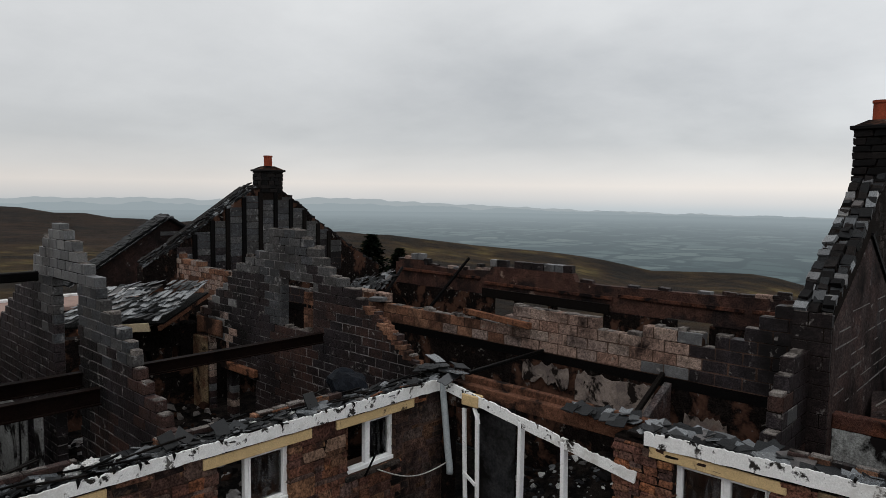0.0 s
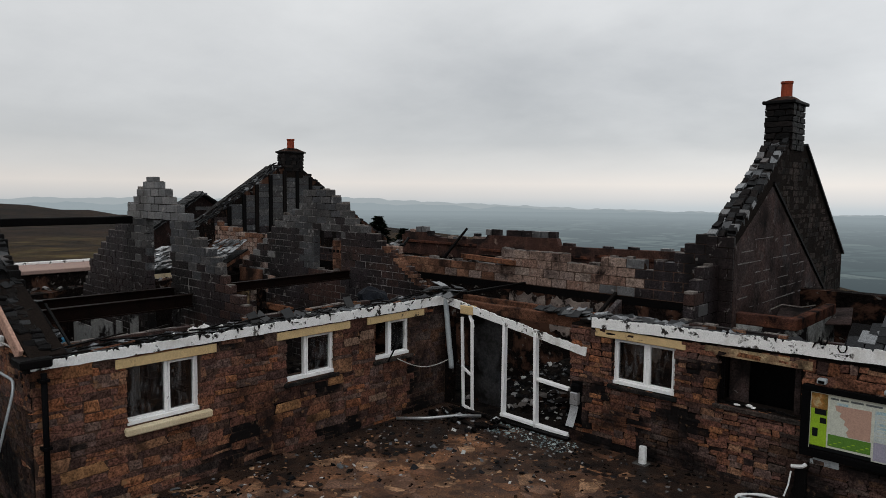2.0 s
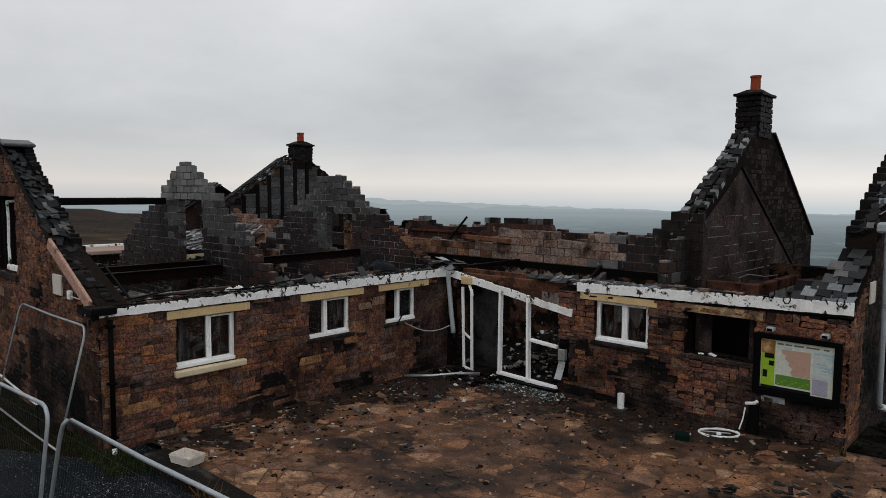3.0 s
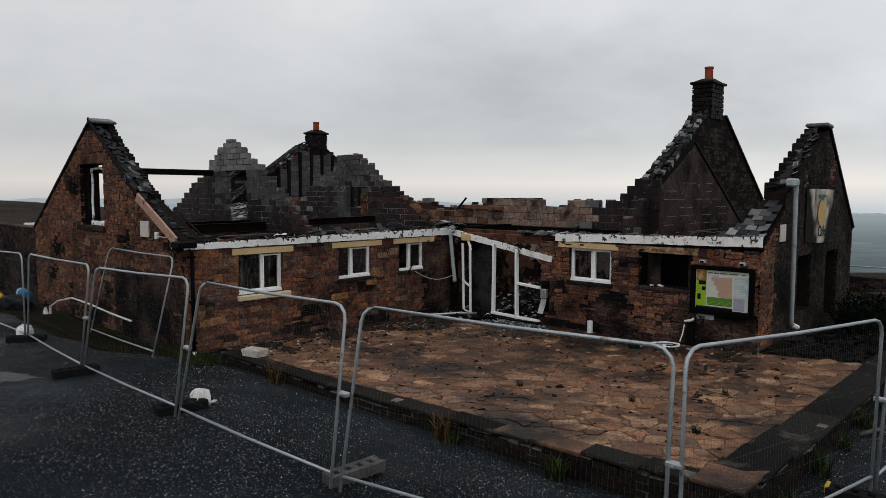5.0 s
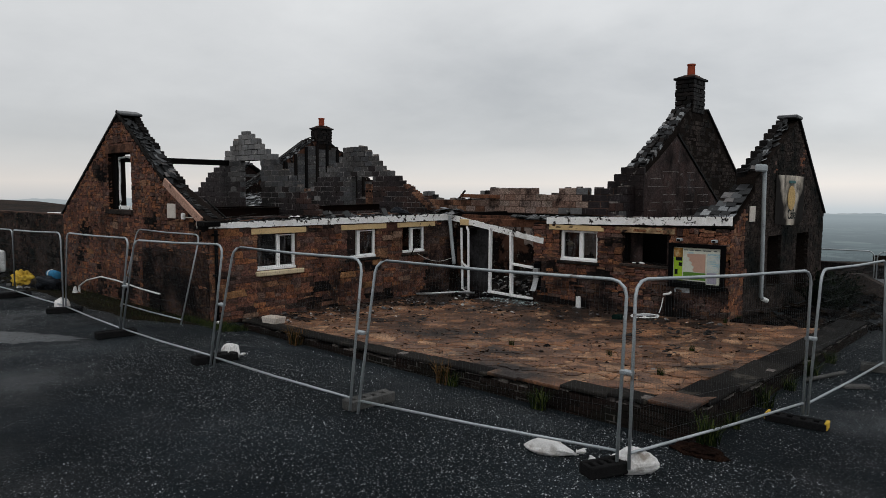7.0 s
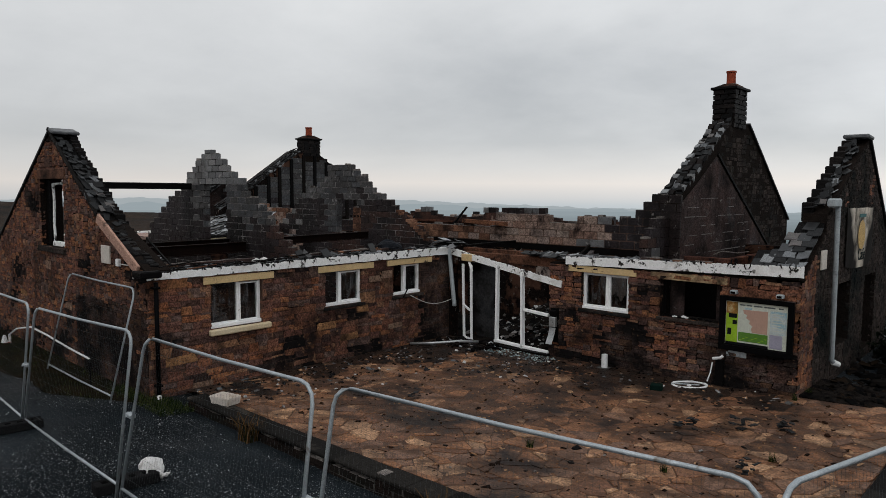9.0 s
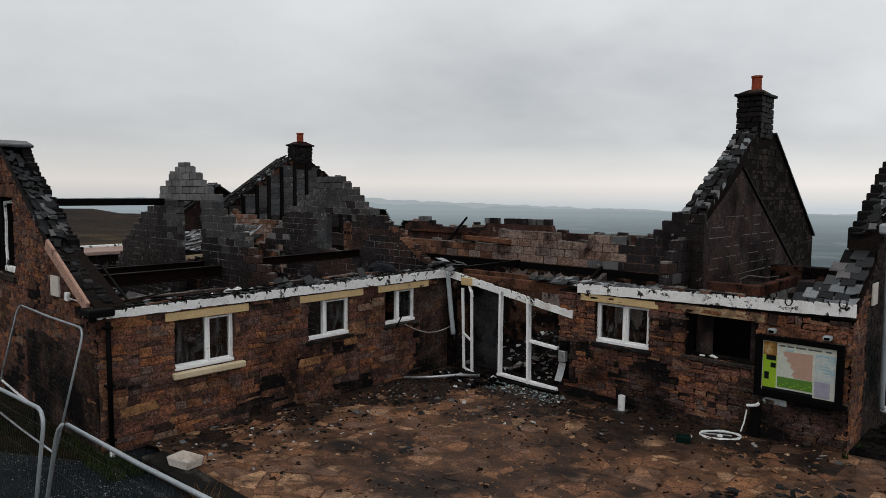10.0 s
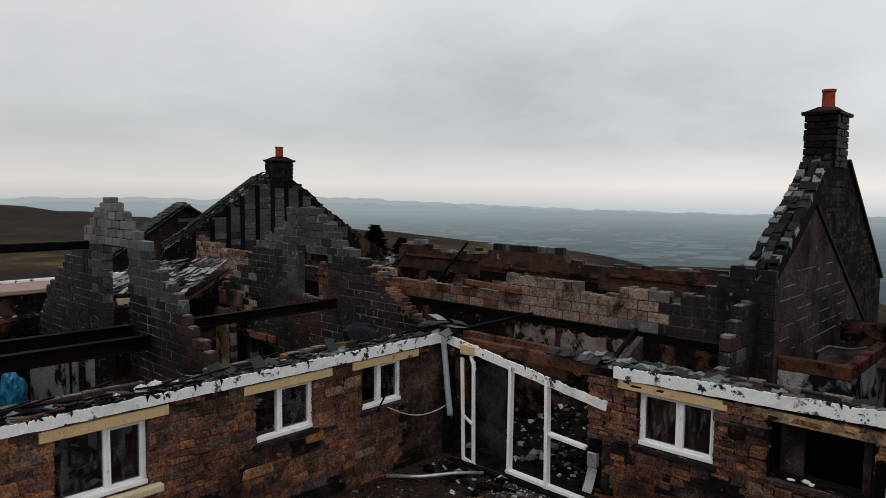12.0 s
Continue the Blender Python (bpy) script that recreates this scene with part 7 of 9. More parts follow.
part("backplate", box_bm((-.11, .02, -.36), (.11, .05, .42), None, .01), M["black_plastic"], a)
part("hood", box_bm((-.09, -.07, .22), (.09, .02, .38), None, .03), M["black_plastic"], a)
part("box", box_bm((-.08, -.09, .0), (.08, .02, .23), None, .012), M["stainless"], a)
bm = bmesh.new()
st = [(-.10, -.04, -.02), (-.12, -.06, -.12), (-.14, -.10, -.24), (-.17, -.16, -.38)]
for y, x, z in [(p[1], p[0], p[2]) for p in st]:
    for s in (-.08, .08):
        bm.verts.new((s + (x + .10) * .35, y, z))
bm.verts.ensure_lookup_table()
for k in range(3):
    bm.faces.new((bm.verts[2 * k], bm.verts[2 * k + 1], bm.verts[2 * k + 3], bm.verts[2 * k + 2]))
got = bmesh.ops.extrude_face_region(bm, geom=list(bm.faces))["geom"]
for v in got:
    if isinstance(v, bmesh.types.BMVert):
        v.co.y -= .008
part("flap", bm, M["stainless"], a, "bent stainless flap")
sp = thing("pipe_stub", (4.68, -.22, .12), "short white plastic pipe stub standing by the wall", "pipe")
part("pipe", lathe_bm([(.065, 0), (.065, .30), (.05, .30), (.05, .2)], 12), M["white_plastic"], sp, smooth=False)
part("base", box_bm((-.14, -.1, 0), (.1, .1, .025), None, .008), M["concrete"], sp)
tp = thing("wall_tap", (7.02, -.08, .68), "white outside tap in front of a black post", "tap")
part("post", box_bm((-.07, .0, -.58), (.09, .07, .0), None, .01), M["char"], tp)
part("body", tube_bm([(-.10, -.03, .02), (-.02, -.05, .04), (.05, -.05, .06), (.09, -.04, .10)], .028, 6), M["white_plastic"], tp)
part("hose", tube_bm([(-.10, -.05, -.05), (-.12, -.08, -.25), (-.16, -.12, -.42)], .012, 6), M["white_plastic"], tp)
# plates and boxes on the gables
tagged(part("notice", box_bm((-1.84, -7.90, 2.44), (-1.45, -7.865, 2.78), None, .006), M["notice"]), "pale blank notice on the wing gable", "notice")
nb = thing("junction_box", (-1.04, -7.9, 2.50), "small white junction box with a wire", "junction box")
part("box", box_bm((-.06, -.03, -.07), (.06, .03, .07), None, .01), M["white_plastic"], nb)
part("wire", tube_bm([(.06, 0, -.02), (.5, 0, -.02), (.62, 0, -.05), (.63, 0, -.25)], .012, 5), M["cable"], nb)
tagged(part("notice", box_bm((8.40, 1.02, 2.42), (8.43, 1.36, 2.78), None, .006), M["notice"]), "pale printed notice on the east gable", "notice")

# scorched cafe banner on the east gable
bn = thing("cafe_banner", (8.44, 4.2, 2.9), "scorched cream banner hanging torn on the east gable", "banner")
inv = bn.matrix_world.inverted()
bm = bmesh.new()
prof = [(2.75, 3.54, 2.34), (3.1, 3.54, 2.30), (3.42, 3.54, 2.27), (3.65, 3.54, 2.26), (4.2, 3.54, 2.25), (4.5, 3.54, 2.26), (4.8, 3.53, 2.30), (5.1, 3.53, 2.36)]
cols = []
for y, zt, zb in prof:
    cols.append([bm.verts.new(inv @ Vector((8.42 + .02 * noise.noise(Vector((y * 3, k, 0))), y, zb + (zt - zb) * k / 6))) for k in range(7)])
for a_, b_ in zip(cols, cols[1:]):
    for k in range(6):
        bm.faces.new((a_[k], b_[k], b_[k + 1], a_[k + 1]))
got = bmesh.ops.extrude_face_region(bm, geom=list(bm.faces))["geom"]
for v in got:
    if isinstance(v, bmesh.types.BMVert):
        v.co.x += .01
banner_mat = material("scorched_banner", [(0.46, 0.40, 0.32), (0.58, 0.52, 0.44)], pick=1.2, rough=0.7, grain=12, grain_amount=0.12, stain=(0.03, 0.026, 0.025), stain_scale=1.1, stain_cut=(0.50, 0.68), bump=0.15)
def scorch(m, cy, cz):
    """Soot burnt in from the lower sides of the banner."""
    nt = m.node_tree
    bsdf = nt.nodes["Principled BSDF"]
    had = bsdf.inputs["Base Color"].links[0].from_socket
    geo = nt.nodes.new("ShaderNodeNewGeometry")
    sep = nt.nodes.new("ShaderNodeSeparateXYZ")
    nt.links.new(geo.outputs["Position"], sep.inputs[0])
    side = math_node(nt, "ABSOLUTE", math_node(nt, "SUBTRACT", sep.outputs[1], cy))
    low = math_node(nt, "MULTIPLY", math_node(nt, "SUBTRACT", cz, sep.outputs[2]), 0.55)
    nz = node(nt, "ShaderNodeTexNoise", Scale=3.0, Detail=5.0)
    nt.links.new(geo.outputs["Position"], nz.inputs["Vector"])
    total = math_node(nt, "ADD", math_node(nt, "ADD", side, low), math_node(nt, "MULTIPLY", nz.outputs[0], 0.5))
    rp = ramp(nt, [(0.0, (0, 0, 0)), (1.0, (1, 1, 1))])
    mr = nt.nodes.new("ShaderNodeMapRange")
    mr.inputs[1].default_value, mr.inputs[2].default_value = 0.85, 1.2
    nt.links.new(total, mr.inputs[0])
    nt.links.new(mr.outputs[0], rp.inputs[0])
    nt.links.new(mixc(nt, rp.outputs[0], had, (0.016, 0.014, 0.013)), bsdf.inputs["Base Color"])


scorch(banner_mat, 3.98, 3.25)
part("sheet", bm, banner_mat, bn)
part("round_picture", lathe_bm([(.02, 0), (.30, 0), (.32, .004), (.02, .008)], 28), flat_material("banner_tan", (0.50, 0.34, 0.15), .7, .3), bn, "round tan picture").matrix_local = inv @ T(8.447, 3.95, 2.96) @ rot(0, 90, 0)


def lettering(text, size, at, mat, parent):
    cu = bpy.data.curves.new("lettering", "FONT")
    cu.body, cu.size, cu.extrude = text, size, .004
    cu.align_x = "CENTER"
    tmp = bpy.data.objects.new("lettering", cu)
    scene.collection.objects.link(tmp)
    me = bpy.data.meshes.new_from_object(tmp.evaluated_get(bpy.context.evaluated_depsgraph_get()))
    bpy.data.objects.remove(tmp)
    me.materials.append(mat)
    ob = new("lettering", me)
    ob.parent = parent
    ob.matrix_local = parent.matrix_world.inverted() @ axes(at, Y, Vector((1, 0, 0))) @ rot(90, 0, 0)
    return ob


ink = flat_material("banner_ink", (0.02, 0.035, 0.035))
lettering("Cafe", .36, (8.455, 4.0, 2.42), ink, bn)
part("word_bar", box_bm((8.45, 3.68, 3.34), (8.458, 4.25, 3.41), inv @ T(0, 0, 0), .002), flat_material("banner_teal", (0.05, 0.13, 0.13)), bn)


# ---------------------------------------------------------------- patio
def patio_z(x, y):
    a = min(1.05, max(0.0, x / 10.7))
    b = min(1.0, max(0.0, -y / 7.6))
    return 0.10 + 0.25 * a ** 3 + 0.24 * b ** 3 * min(1.0, 0.3 + x / 1.6)


def in_patio(x, y):
    return 0.02 < x < 10.2 and (-7.3 < y < -0.03 or (x > 8.45 and -7.3 < y < -0.05))


pat = bmesh.new()
nx, ny = 110, 92
vs = {}
for i in range(nx + 1):
    for j in range(ny + 1):
        x, y = 0.0 + 10.75 * i / nx, -7.6 + 9.0 * j / ny
        vs[i, j] = pat.verts.new((x, y, patio_z(x, y) - (0.001 if y > -7.26 and x < 10.22 else 0.03) + 0.004 * noise.noise(Vector((x * 1.7, y * 1.7, 4)))))
for i in range(nx):
    for j in range(ny):
        x, y = 10.75 * (i + .5) / nx, -7.6 + 9.0 * (j + .5) / ny
        if y < 0.06:
            if x > 0.9 or y > -7.1:
                pat.faces.new((vs[i, j], vs[i + 1, j], vs[i + 1, j + 1], vs[i, j + 1]))
bmesh.ops.delete(pat, geom=[v for v in pat.verts if not v.link_faces], context="VERTS")
patio = tagged(part("pavement", pat, M["patio_bed"], smooth=True), "raised patio of orange crazy paving, sooty towards the house", "patio", kind="structure")


def clip(poly, px, py, nx_, ny_):
    """The part of poly on the near side of the line through (px, py) with normal (nx_, ny_)."""
    out = []
    for (ax, ay), (bx, by) in zip(poly, poly[1:] + poly[:1]):
        da, db = (ax - px) * nx_ + (ay - py) * ny_, (bx - px) * nx_ + (by - py) * ny_
        if da <= 0:
            out.append((ax, ay))
        if (da < 0) != (db < 0) and abs(da - db) > 1e-9:
            k = da / (da - db)
            out.append((ax + (bx - ax) * k, ay + (by - ay) * k))
    return out


rr = random.Random(71)
seeds = []
tries = 0
while len(seeds) < 1150 and tries < 9000:      # uneven spacing: large and small stones side by side
    tries += 1
    x, y = rr.uniform(-.3, 10.8), rr.uniform(-7.8, 1.8)
    gap = 0.13 + 0.24 * rr.random() ** 1.6
    if all((x - a) ** 2 * .7 + (y - b) ** 2 * 1.25 > gap * gap for a, b in seeds):
        seeds.append((x, y))
weight = [rr.uniform(-.10, .10) for _ in seeds]
flags = []
for (sx, sy), ws in zip(seeds, weight):
    if not in_patio(sx, sy):
        continue
    poly = [(max(.03, sx - .5), max(-7.29, sy - .5)), (min(10.23, sx + .5), max(-7.29, sy - .5)), (min(10.23, sx + .5), sy + .5), (max(.03, sx - .5), sy + .5)]
    if sx < 8.45:
        poly = clip(poly, 0, -.03, 0, 1)
    for (ox, oy), wo in zip(seeds, weight):
        dx, dy = ox - sx, oy - sy
        dd = math.hypot(dx, dy)
        if 0 < dd < 0.95 and len(poly) > 2:
            g = .004 + .009 * rr.random() - max(-.3 * dd, min(.3 * dd, (ws - wo) * .9))
            poly = clip(poly, (sx + ox) / 2 - dx / dd * g, (sy + oy) / 2 - dy / dd * g, dx / dd, dy / dd)
    if len(poly) > 2:
        flags.append((sx, sy, poly))
flags.sort(key=lambda f: f[1])
joined_v, joined_f = [], []
for n_, (sx, sy, poly) in enumerate(flags):
    bm = bmesh.new()
    tilt = (rr.uniform(-.010, .010), rr.uniform(-.010, .010))
    lift = rr.uniform(-.011, .008) + .006 * min(1, max(0, (sx - 5.0) / 3)) + .005 * min(1, max(0, (-sy - 3.0) / 2))
    zs = [patio_z(x, y) + lift + tilt[0] * (x - sx) + tilt[1] * (y - sy) for x, y in poly]
    cx, cy = sum(p[0] for p in poly) / len(poly), sum(p[1] for p in poly) / len(poly)
    top = [(x + (cx - x) * .03, y + (cy - y) * .03, z) for (x, y), z in zip(poly, zs)]
    mid = [(x, y, z - .006) for (x, y), z in zip(poly, zs)]
    low = [(x, y, z - .04) for (x, y), z in zip(poly, zs)]
    if n_ < 300:
        ring = [[bm.verts.new(p) for p in lvl] for lvl in (low, mid, top)]
        for A, B in zip(ring, ring[1:]):
            for k in range(len(A)):
                bm.faces.new((A[k], A[(k + 1) % len(A)], B[(k + 1) % len(A)], B[k]))
        bm.faces.new(ring[-1])
        part("flagstone", bm, M["flag"], patio)
    else:
        bm.free()
        o, c = len(joined_v), len(poly)
        joined_v += low + mid + top
        for l_ in (0, 1):
            for k in range(c):
                joined_f.append([o + l_ * c + k, o + l_ * c + (k + 1) % c, o + (l_ + 1) * c + (k + 1) % c, o + (l_ + 1) * c + k])
        joined_f.append([o + 2 * c + k for k in range(c)])
if joined_f:
    stuff("paving", joined_v, joined_f, M["flag"], "", "", patio)

# retaining wall of the patio with its coping
PF = axes((0.95, -7.62, 0), X, -Y)
PR = axes((10.78, -7.62, 0), Y, X)
block_wall("wall_patio_front", PF, .2, 0, 9.83, -.02, .6, lambda u, z: z < patio_z(.95 + u, -7.6) - .09, lambda u, z, rr_: "kerb_stone", "mortar_patchy", "low dark retaining wall of the patio", bl=.34, bh=.088, kind="brick", seed=81)
block_wall("wall_patio_side", PR, .2, .2, 9.2, -.02, .6, lambda u, z: z < patio_z(10.7, u - 7.62) - .09, lambda u, z, rr_: "kerb_stone", "mortar_black", "low dark retaining wall of the patio", bl=.34, bh=.088, kind="brick", seed=82)
cop = bpy.data.objects["wall_patio_front"]
u = 0.97
while u < 10.2:
    l = min(rr.uniform(.5, .9), 10.24 - u)
    zc = patio_z(u + l / 2, -7.5)
    part("coping_slab", box_bm((u, -7.65, zc - .045), (u + l - .012, -7.30, zc + .004), T(0, 0, rr.uniform(-.004, .004)), .012), M["flag"] if 7.3 < u < 8.9 else M["flag_dark"], cop)
    u += l
cop = bpy.data.objects["wall_patio_side"]
v_ = -7.65
while v_ < 1.4:
    l = .58 if v_ < -7.6 else min(rr.uniform(.8, 1.3), 1.5 - v_)
    zc = patio_z(10.5, v_ + l / 2)
    part("coping_slab", box_bm((10.25, v_, zc - .045), (10.79, v_ + l - .012, zc + .004), T(0, 0, rr.uniform(-.004, .004)), .012), M["flag"] if v_ < -7.6 else M["flag_dark"], cop)
    v_ += l
slab("wall_patio_end", axes((0.97, -7.6, 0), Y, -X), .2, [(0, .26), (.5, .26)], -.05, [], M["mortar"])

# litter on the patio
rr = random.Random(91)
v, f = scatter_bm(300, (0.15, 2.1, -7.2, -.3), lambda x, y: patio_z(x, y) + .01, (.02, .13), rr, .3)
stuff("fire_debris", v, f, M["shard"], "shards of slate, glass and burnt trim strewn on the patio", "debris")
v, f = scatter_bm(240, (0.2, 4.2, -2.4, -.15), lambda x, y: patio_z(x, y) + .01, (.02, .13), rr, .3)
stuff("fire_debris", v, f, M["shard"], "shards of slate, glass and burnt trim before the entrance", "debris")
v, f = scatter_bm(170, (1.5, 9.5, -6.8, -.3), lambda x, y: patio_z(x, y) + .005, (.02, .10), rr, .35)
stuff("fire_debris", v, f, M["rubble"], "scattered crumbs of stone and slate on the patio", "debris")
def near_wall(n, rr_, spread):
    """Points that crowd towards the two house walls."""
    out = []
    while len(out) < n:
        d_ = abs(rr_.gauss(0, spread))
        if rr_.random() < .55:
            p_ = (.06 + d_, rr_.uniform(-7.2, -.2))
        else:
            p_ = (rr_.uniform(.2, 8.6), -.08 - d_ * .7)
        if in_patio(*p_):
            out.append(p_)
    return out


def flakes(points, size, rr_, flat=.3, base=patio_z):
    verts, faces = [], []
    for x, y in points:
        v_, f_ = scatter_bm(1, (x, x, y, y), base, size, rr_, flat)
        o_ = len(verts)
        verts += v_
        faces += [[o_ + i for i in q] for q in f_]
    return verts, faces


ash_mat = material("black_ash_flakes", [(0.008, 0.008, 0.008), (0.02, 0.017, 0.015), (0.012, 0.011, 0.011), (0.04, 0.028, 0.02)], pick="island", grain=30, bump=.3)
v, f = flakes(near_wall(900, rr, .6), (.02, .12), rr, .2)
stuff("ash", v, f, ash_mat, "black ash and charred flakes drifted along the walls", "ash")


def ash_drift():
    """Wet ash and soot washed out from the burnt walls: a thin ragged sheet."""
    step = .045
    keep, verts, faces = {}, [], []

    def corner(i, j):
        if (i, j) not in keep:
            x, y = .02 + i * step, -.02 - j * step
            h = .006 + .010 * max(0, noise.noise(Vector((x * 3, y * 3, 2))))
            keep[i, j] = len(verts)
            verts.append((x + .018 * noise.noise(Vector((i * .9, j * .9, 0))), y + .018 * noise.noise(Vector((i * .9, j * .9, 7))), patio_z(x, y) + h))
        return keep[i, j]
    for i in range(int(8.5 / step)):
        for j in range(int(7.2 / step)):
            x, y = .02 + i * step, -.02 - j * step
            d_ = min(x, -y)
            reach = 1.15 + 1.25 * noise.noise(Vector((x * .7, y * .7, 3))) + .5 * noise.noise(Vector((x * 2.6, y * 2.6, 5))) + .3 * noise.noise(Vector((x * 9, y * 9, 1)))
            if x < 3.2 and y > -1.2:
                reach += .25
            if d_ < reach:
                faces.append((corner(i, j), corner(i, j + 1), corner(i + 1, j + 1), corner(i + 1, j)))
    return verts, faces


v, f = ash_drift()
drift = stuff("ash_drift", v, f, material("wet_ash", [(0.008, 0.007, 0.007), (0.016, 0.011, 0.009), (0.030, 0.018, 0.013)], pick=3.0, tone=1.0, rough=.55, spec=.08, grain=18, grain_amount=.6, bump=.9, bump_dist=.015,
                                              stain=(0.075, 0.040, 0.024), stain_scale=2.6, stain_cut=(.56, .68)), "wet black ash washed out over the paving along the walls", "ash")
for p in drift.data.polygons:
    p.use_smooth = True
v, f = flakes(near_wall(420, rr, .9), (.02, .13), rr, .3)
stuff("fire_debris", v, f, M["shard"], "pale shards of slate and trim along the walls", "debris")
grit = material("patio_grit", [(0.20, 0.11, 0.06), (0.12, 0.065, 0.04), (0.06, 0.035, 0.022), (0.28, 0.17, 0.10), (0.03, 0.02, 0.016)], pick="island", grain=30, bump=.3)
v, f = scatter_bm(2600, (.2, 10.1, -7.2, -.1), lambda x, y: patio_z(x, y) + .002, (.015, .10), rr, .25)
stuff("grit", v, f, grit, "sandstone crumbs and grit over the paving", "grit")
chips = material("loose_chippings", [(0.105, 0.113, 0.121), (0.05, 0.054, 0.059), (0.17, 0.184, 0.193), (0.036, 0.039, 0.042), (0.40, 0.415, 0.42), (0.062, 0.068, 0.072), (0.04, 0.044, 0.047)], pick="island", grain=30, bump=.2)
rq = random.Random(15)
pts = []
while len(pts) < 120000:
    x, y = rq.uniform(-7, 19), rq.uniform(-15.5, -7.8) if rq.random() < .7 else rq.uniform(-7.8, 2)
    if y > -7.8 and x < 10.9:
        continue
    lot_ = .9 * noise.noise(Vector((x * .35, y * .35, 7))) + .35 * noise.noise(Vector((x * 1.4, y * 1.4, 2)))
    if lot_ + rq.uniform(-.35, .35) + .05 * max(0, x - 4) + .24 * min(0, y + 10.9) > .0:
        pts.append((x, y))
v, f = [], []
for x, y in pts:
    s_, a_ = .0045 + .010 * rq.random() ** 2.2, rq.uniform(0, 6.28)
    z_, o_ = ground_z(y) + .002, len(v)
    v += [(x + s_ * rq.uniform(.6, 1.2) * math.cos(a_ + k), y + s_ * rq.uniform(.6, 1.2) * math.sin(a_ + k), z_) for k in (0, 2.1, 4.2)]
    v.append((x + s_ * rq.uniform(-.4, .4), y + s_ * rq.uniform(-.4, .4), z_ + s_ * rq.uniform(.5, 1.1)))
    f += [(o_, o_ + 1, o_ + 3), (o_ + 1, o_ + 2, o_ + 3), (o_ + 2, o_, o_ + 3)]
stuff("chippings", v, f, chips, "loose pale chippings strewn over the tarmac", "gravel")
v, f = scatter_bm(420, (1.7, 3.5, -.75, -.15), lambda x, y: patio_z(x, y) + .012, (.012, .07), rr, .3)
stuff("broken_glass", v, f, material("broken_glass", [(0.20, 0.26, 0.26), (0.32, 0.38, 0.38), (0.10, 0.13, 0.14)], pick="island", rough=.25, grain=20, bump=0), "heap of broken pale glass at the door", "glass")
t, inv = pipe("fallen_trim", [(.15, -1.55, .16), (.68, -1.2, .20), (1.0, -.75, .22), (1.28, -.32, .18)], .035, "stainless", "charred metal trim fallen along the threshold", "trim", 5)
t, inv = pipe("fallen_trim", [(.4, -.5, .2), (.9, -.75, .15), (1.2, -.85, .13)], .02, "grey_plastic", "twisted grey trim fallen before the entrance", "trim", 5)
rq = random.Random(66)
for k in range(9):
    a_, x_, y_ = rq.uniform(-1.2, 1.2), rq.uniform(.3, 1.9), rq.uniform(-1.1, -.25)
    d_ = rq.uniform(.15, .4)
    pipe("fallen_trim", [(x_, y_, .17), (x_ + d_ * .5 * math.cos(a_), y_ + d_ * .5 * math.sin(a_), .19 + rq.uniform(0, .05)), (x_ + d_ * math.cos(a_), y_ + d_ * math.sin(a_), .16)], rq.uniform(.012, .03), rq.choice(["char", "char", "black_plastic", "stainless"]), "charred strip of door trim lying at the threshold", "trim", 5)
for k in range(16):
    o = tagged(part("melted_lump", lumpy_bm((rq.uniform(.10, .26), rq.uniform(.08, .18), rq.uniform(.05, .13)), k + .5, 2, .5, 2.4), M["char"]), "black melted lump of door frame at the threshold", "debris", "melted lumps")
    o.location = (rq.uniform(.3, 2.0), rq.uniform(-1.0, -.2), .11)
for x_, z_ in ((7.24, 2.56), (7.48, 2.49), (8.25, 2.53)):
    pipe("gutter_bracket", [(x_ - .05, -.08, z_ + .06), (x_ - .055, -.10, z_ + .01), (x_ - .02, -.11, z_ - .04), (x_ + .03, -.11, z_ - .03), (x_ + .05, -.10, z_ + .02), (x_ + .04, -.08, z_ + .07)], .011, "char", "burnt black gutter bracket hooked over the fascia", "bracket", 5)
rg = thing("bent_hoop", (6.6, -.40, .14), "bent white window frame lying on the paving", "hoop")
part("loop", tube_bm([(.46 * math.cos(q), .20 * math.sin(q) + .10 * math.cos(q), .06 + .05 * math.sin(q + .6)) for q in [k * math.pi / 10 for k in range(20)]], [.022 + .014 * math.sin(k * .9) ** 2 for k in range(20)], 6, None, True), M["white_plastic"], rg)
part("bar", tube_bm([(-.40, -.06, .03), (-.05, .03, .06), (.25, .10, .08)], .018, 5), M["grey_plastic"], rg)
part("strip", tube_bm([(-.44, -.14, .02), (-.30, -.28, .02), (-.10, -.34, .02)], .014, 5), M["white_plastic"], rg)
part("cup", lumpy_bm((.12, .1, .08), 4), M["white_plastic"], rg)
rg.scale = (.68, .68, .7)
tub = thing("plastic_tub", (1.72, -7.35, patio_z(1.72, -7.35) + .005), "beige plastic trough standing on the patio corner", "tub")
bm = bmesh.new()
lv = [[(-.19, -.13, 0), (.19, -.13, 0), (.19, .13, 0), (-.19, .13, 0)], [(-.22, -.15, .14), (.22, -.15, .14), (.22, .15, .14), (-.22, .15, .14)], [(-.20, -.13, .14), (.20, -.13, .14), (.20, .13, .14), (-.20, .13, .14)], [(-.17, -.11, .025), (.17, -.11, .025), (.17, .11, .025), (-.17, .11, .025)]]
rings = [[bm.verts.new(rot(0, 0, 14) @ Vector(p)) for p in l_] for l_ in lv]
for A, B in zip(rings, rings[1:]):
    for k in range(4):
        bm.faces.new((A[k], A[(k + 1) % 4], B[(k + 1) % 4], B[k]))
bm.faces.new(list(reversed(rings[0]))), bm.faces.new(rings[-1])
bmesh.ops.bevel(bm, geom=list(bm.edges), offset=.01, segments=2, affect="EDGES")
part("trough", bm, M["notice"], tub)
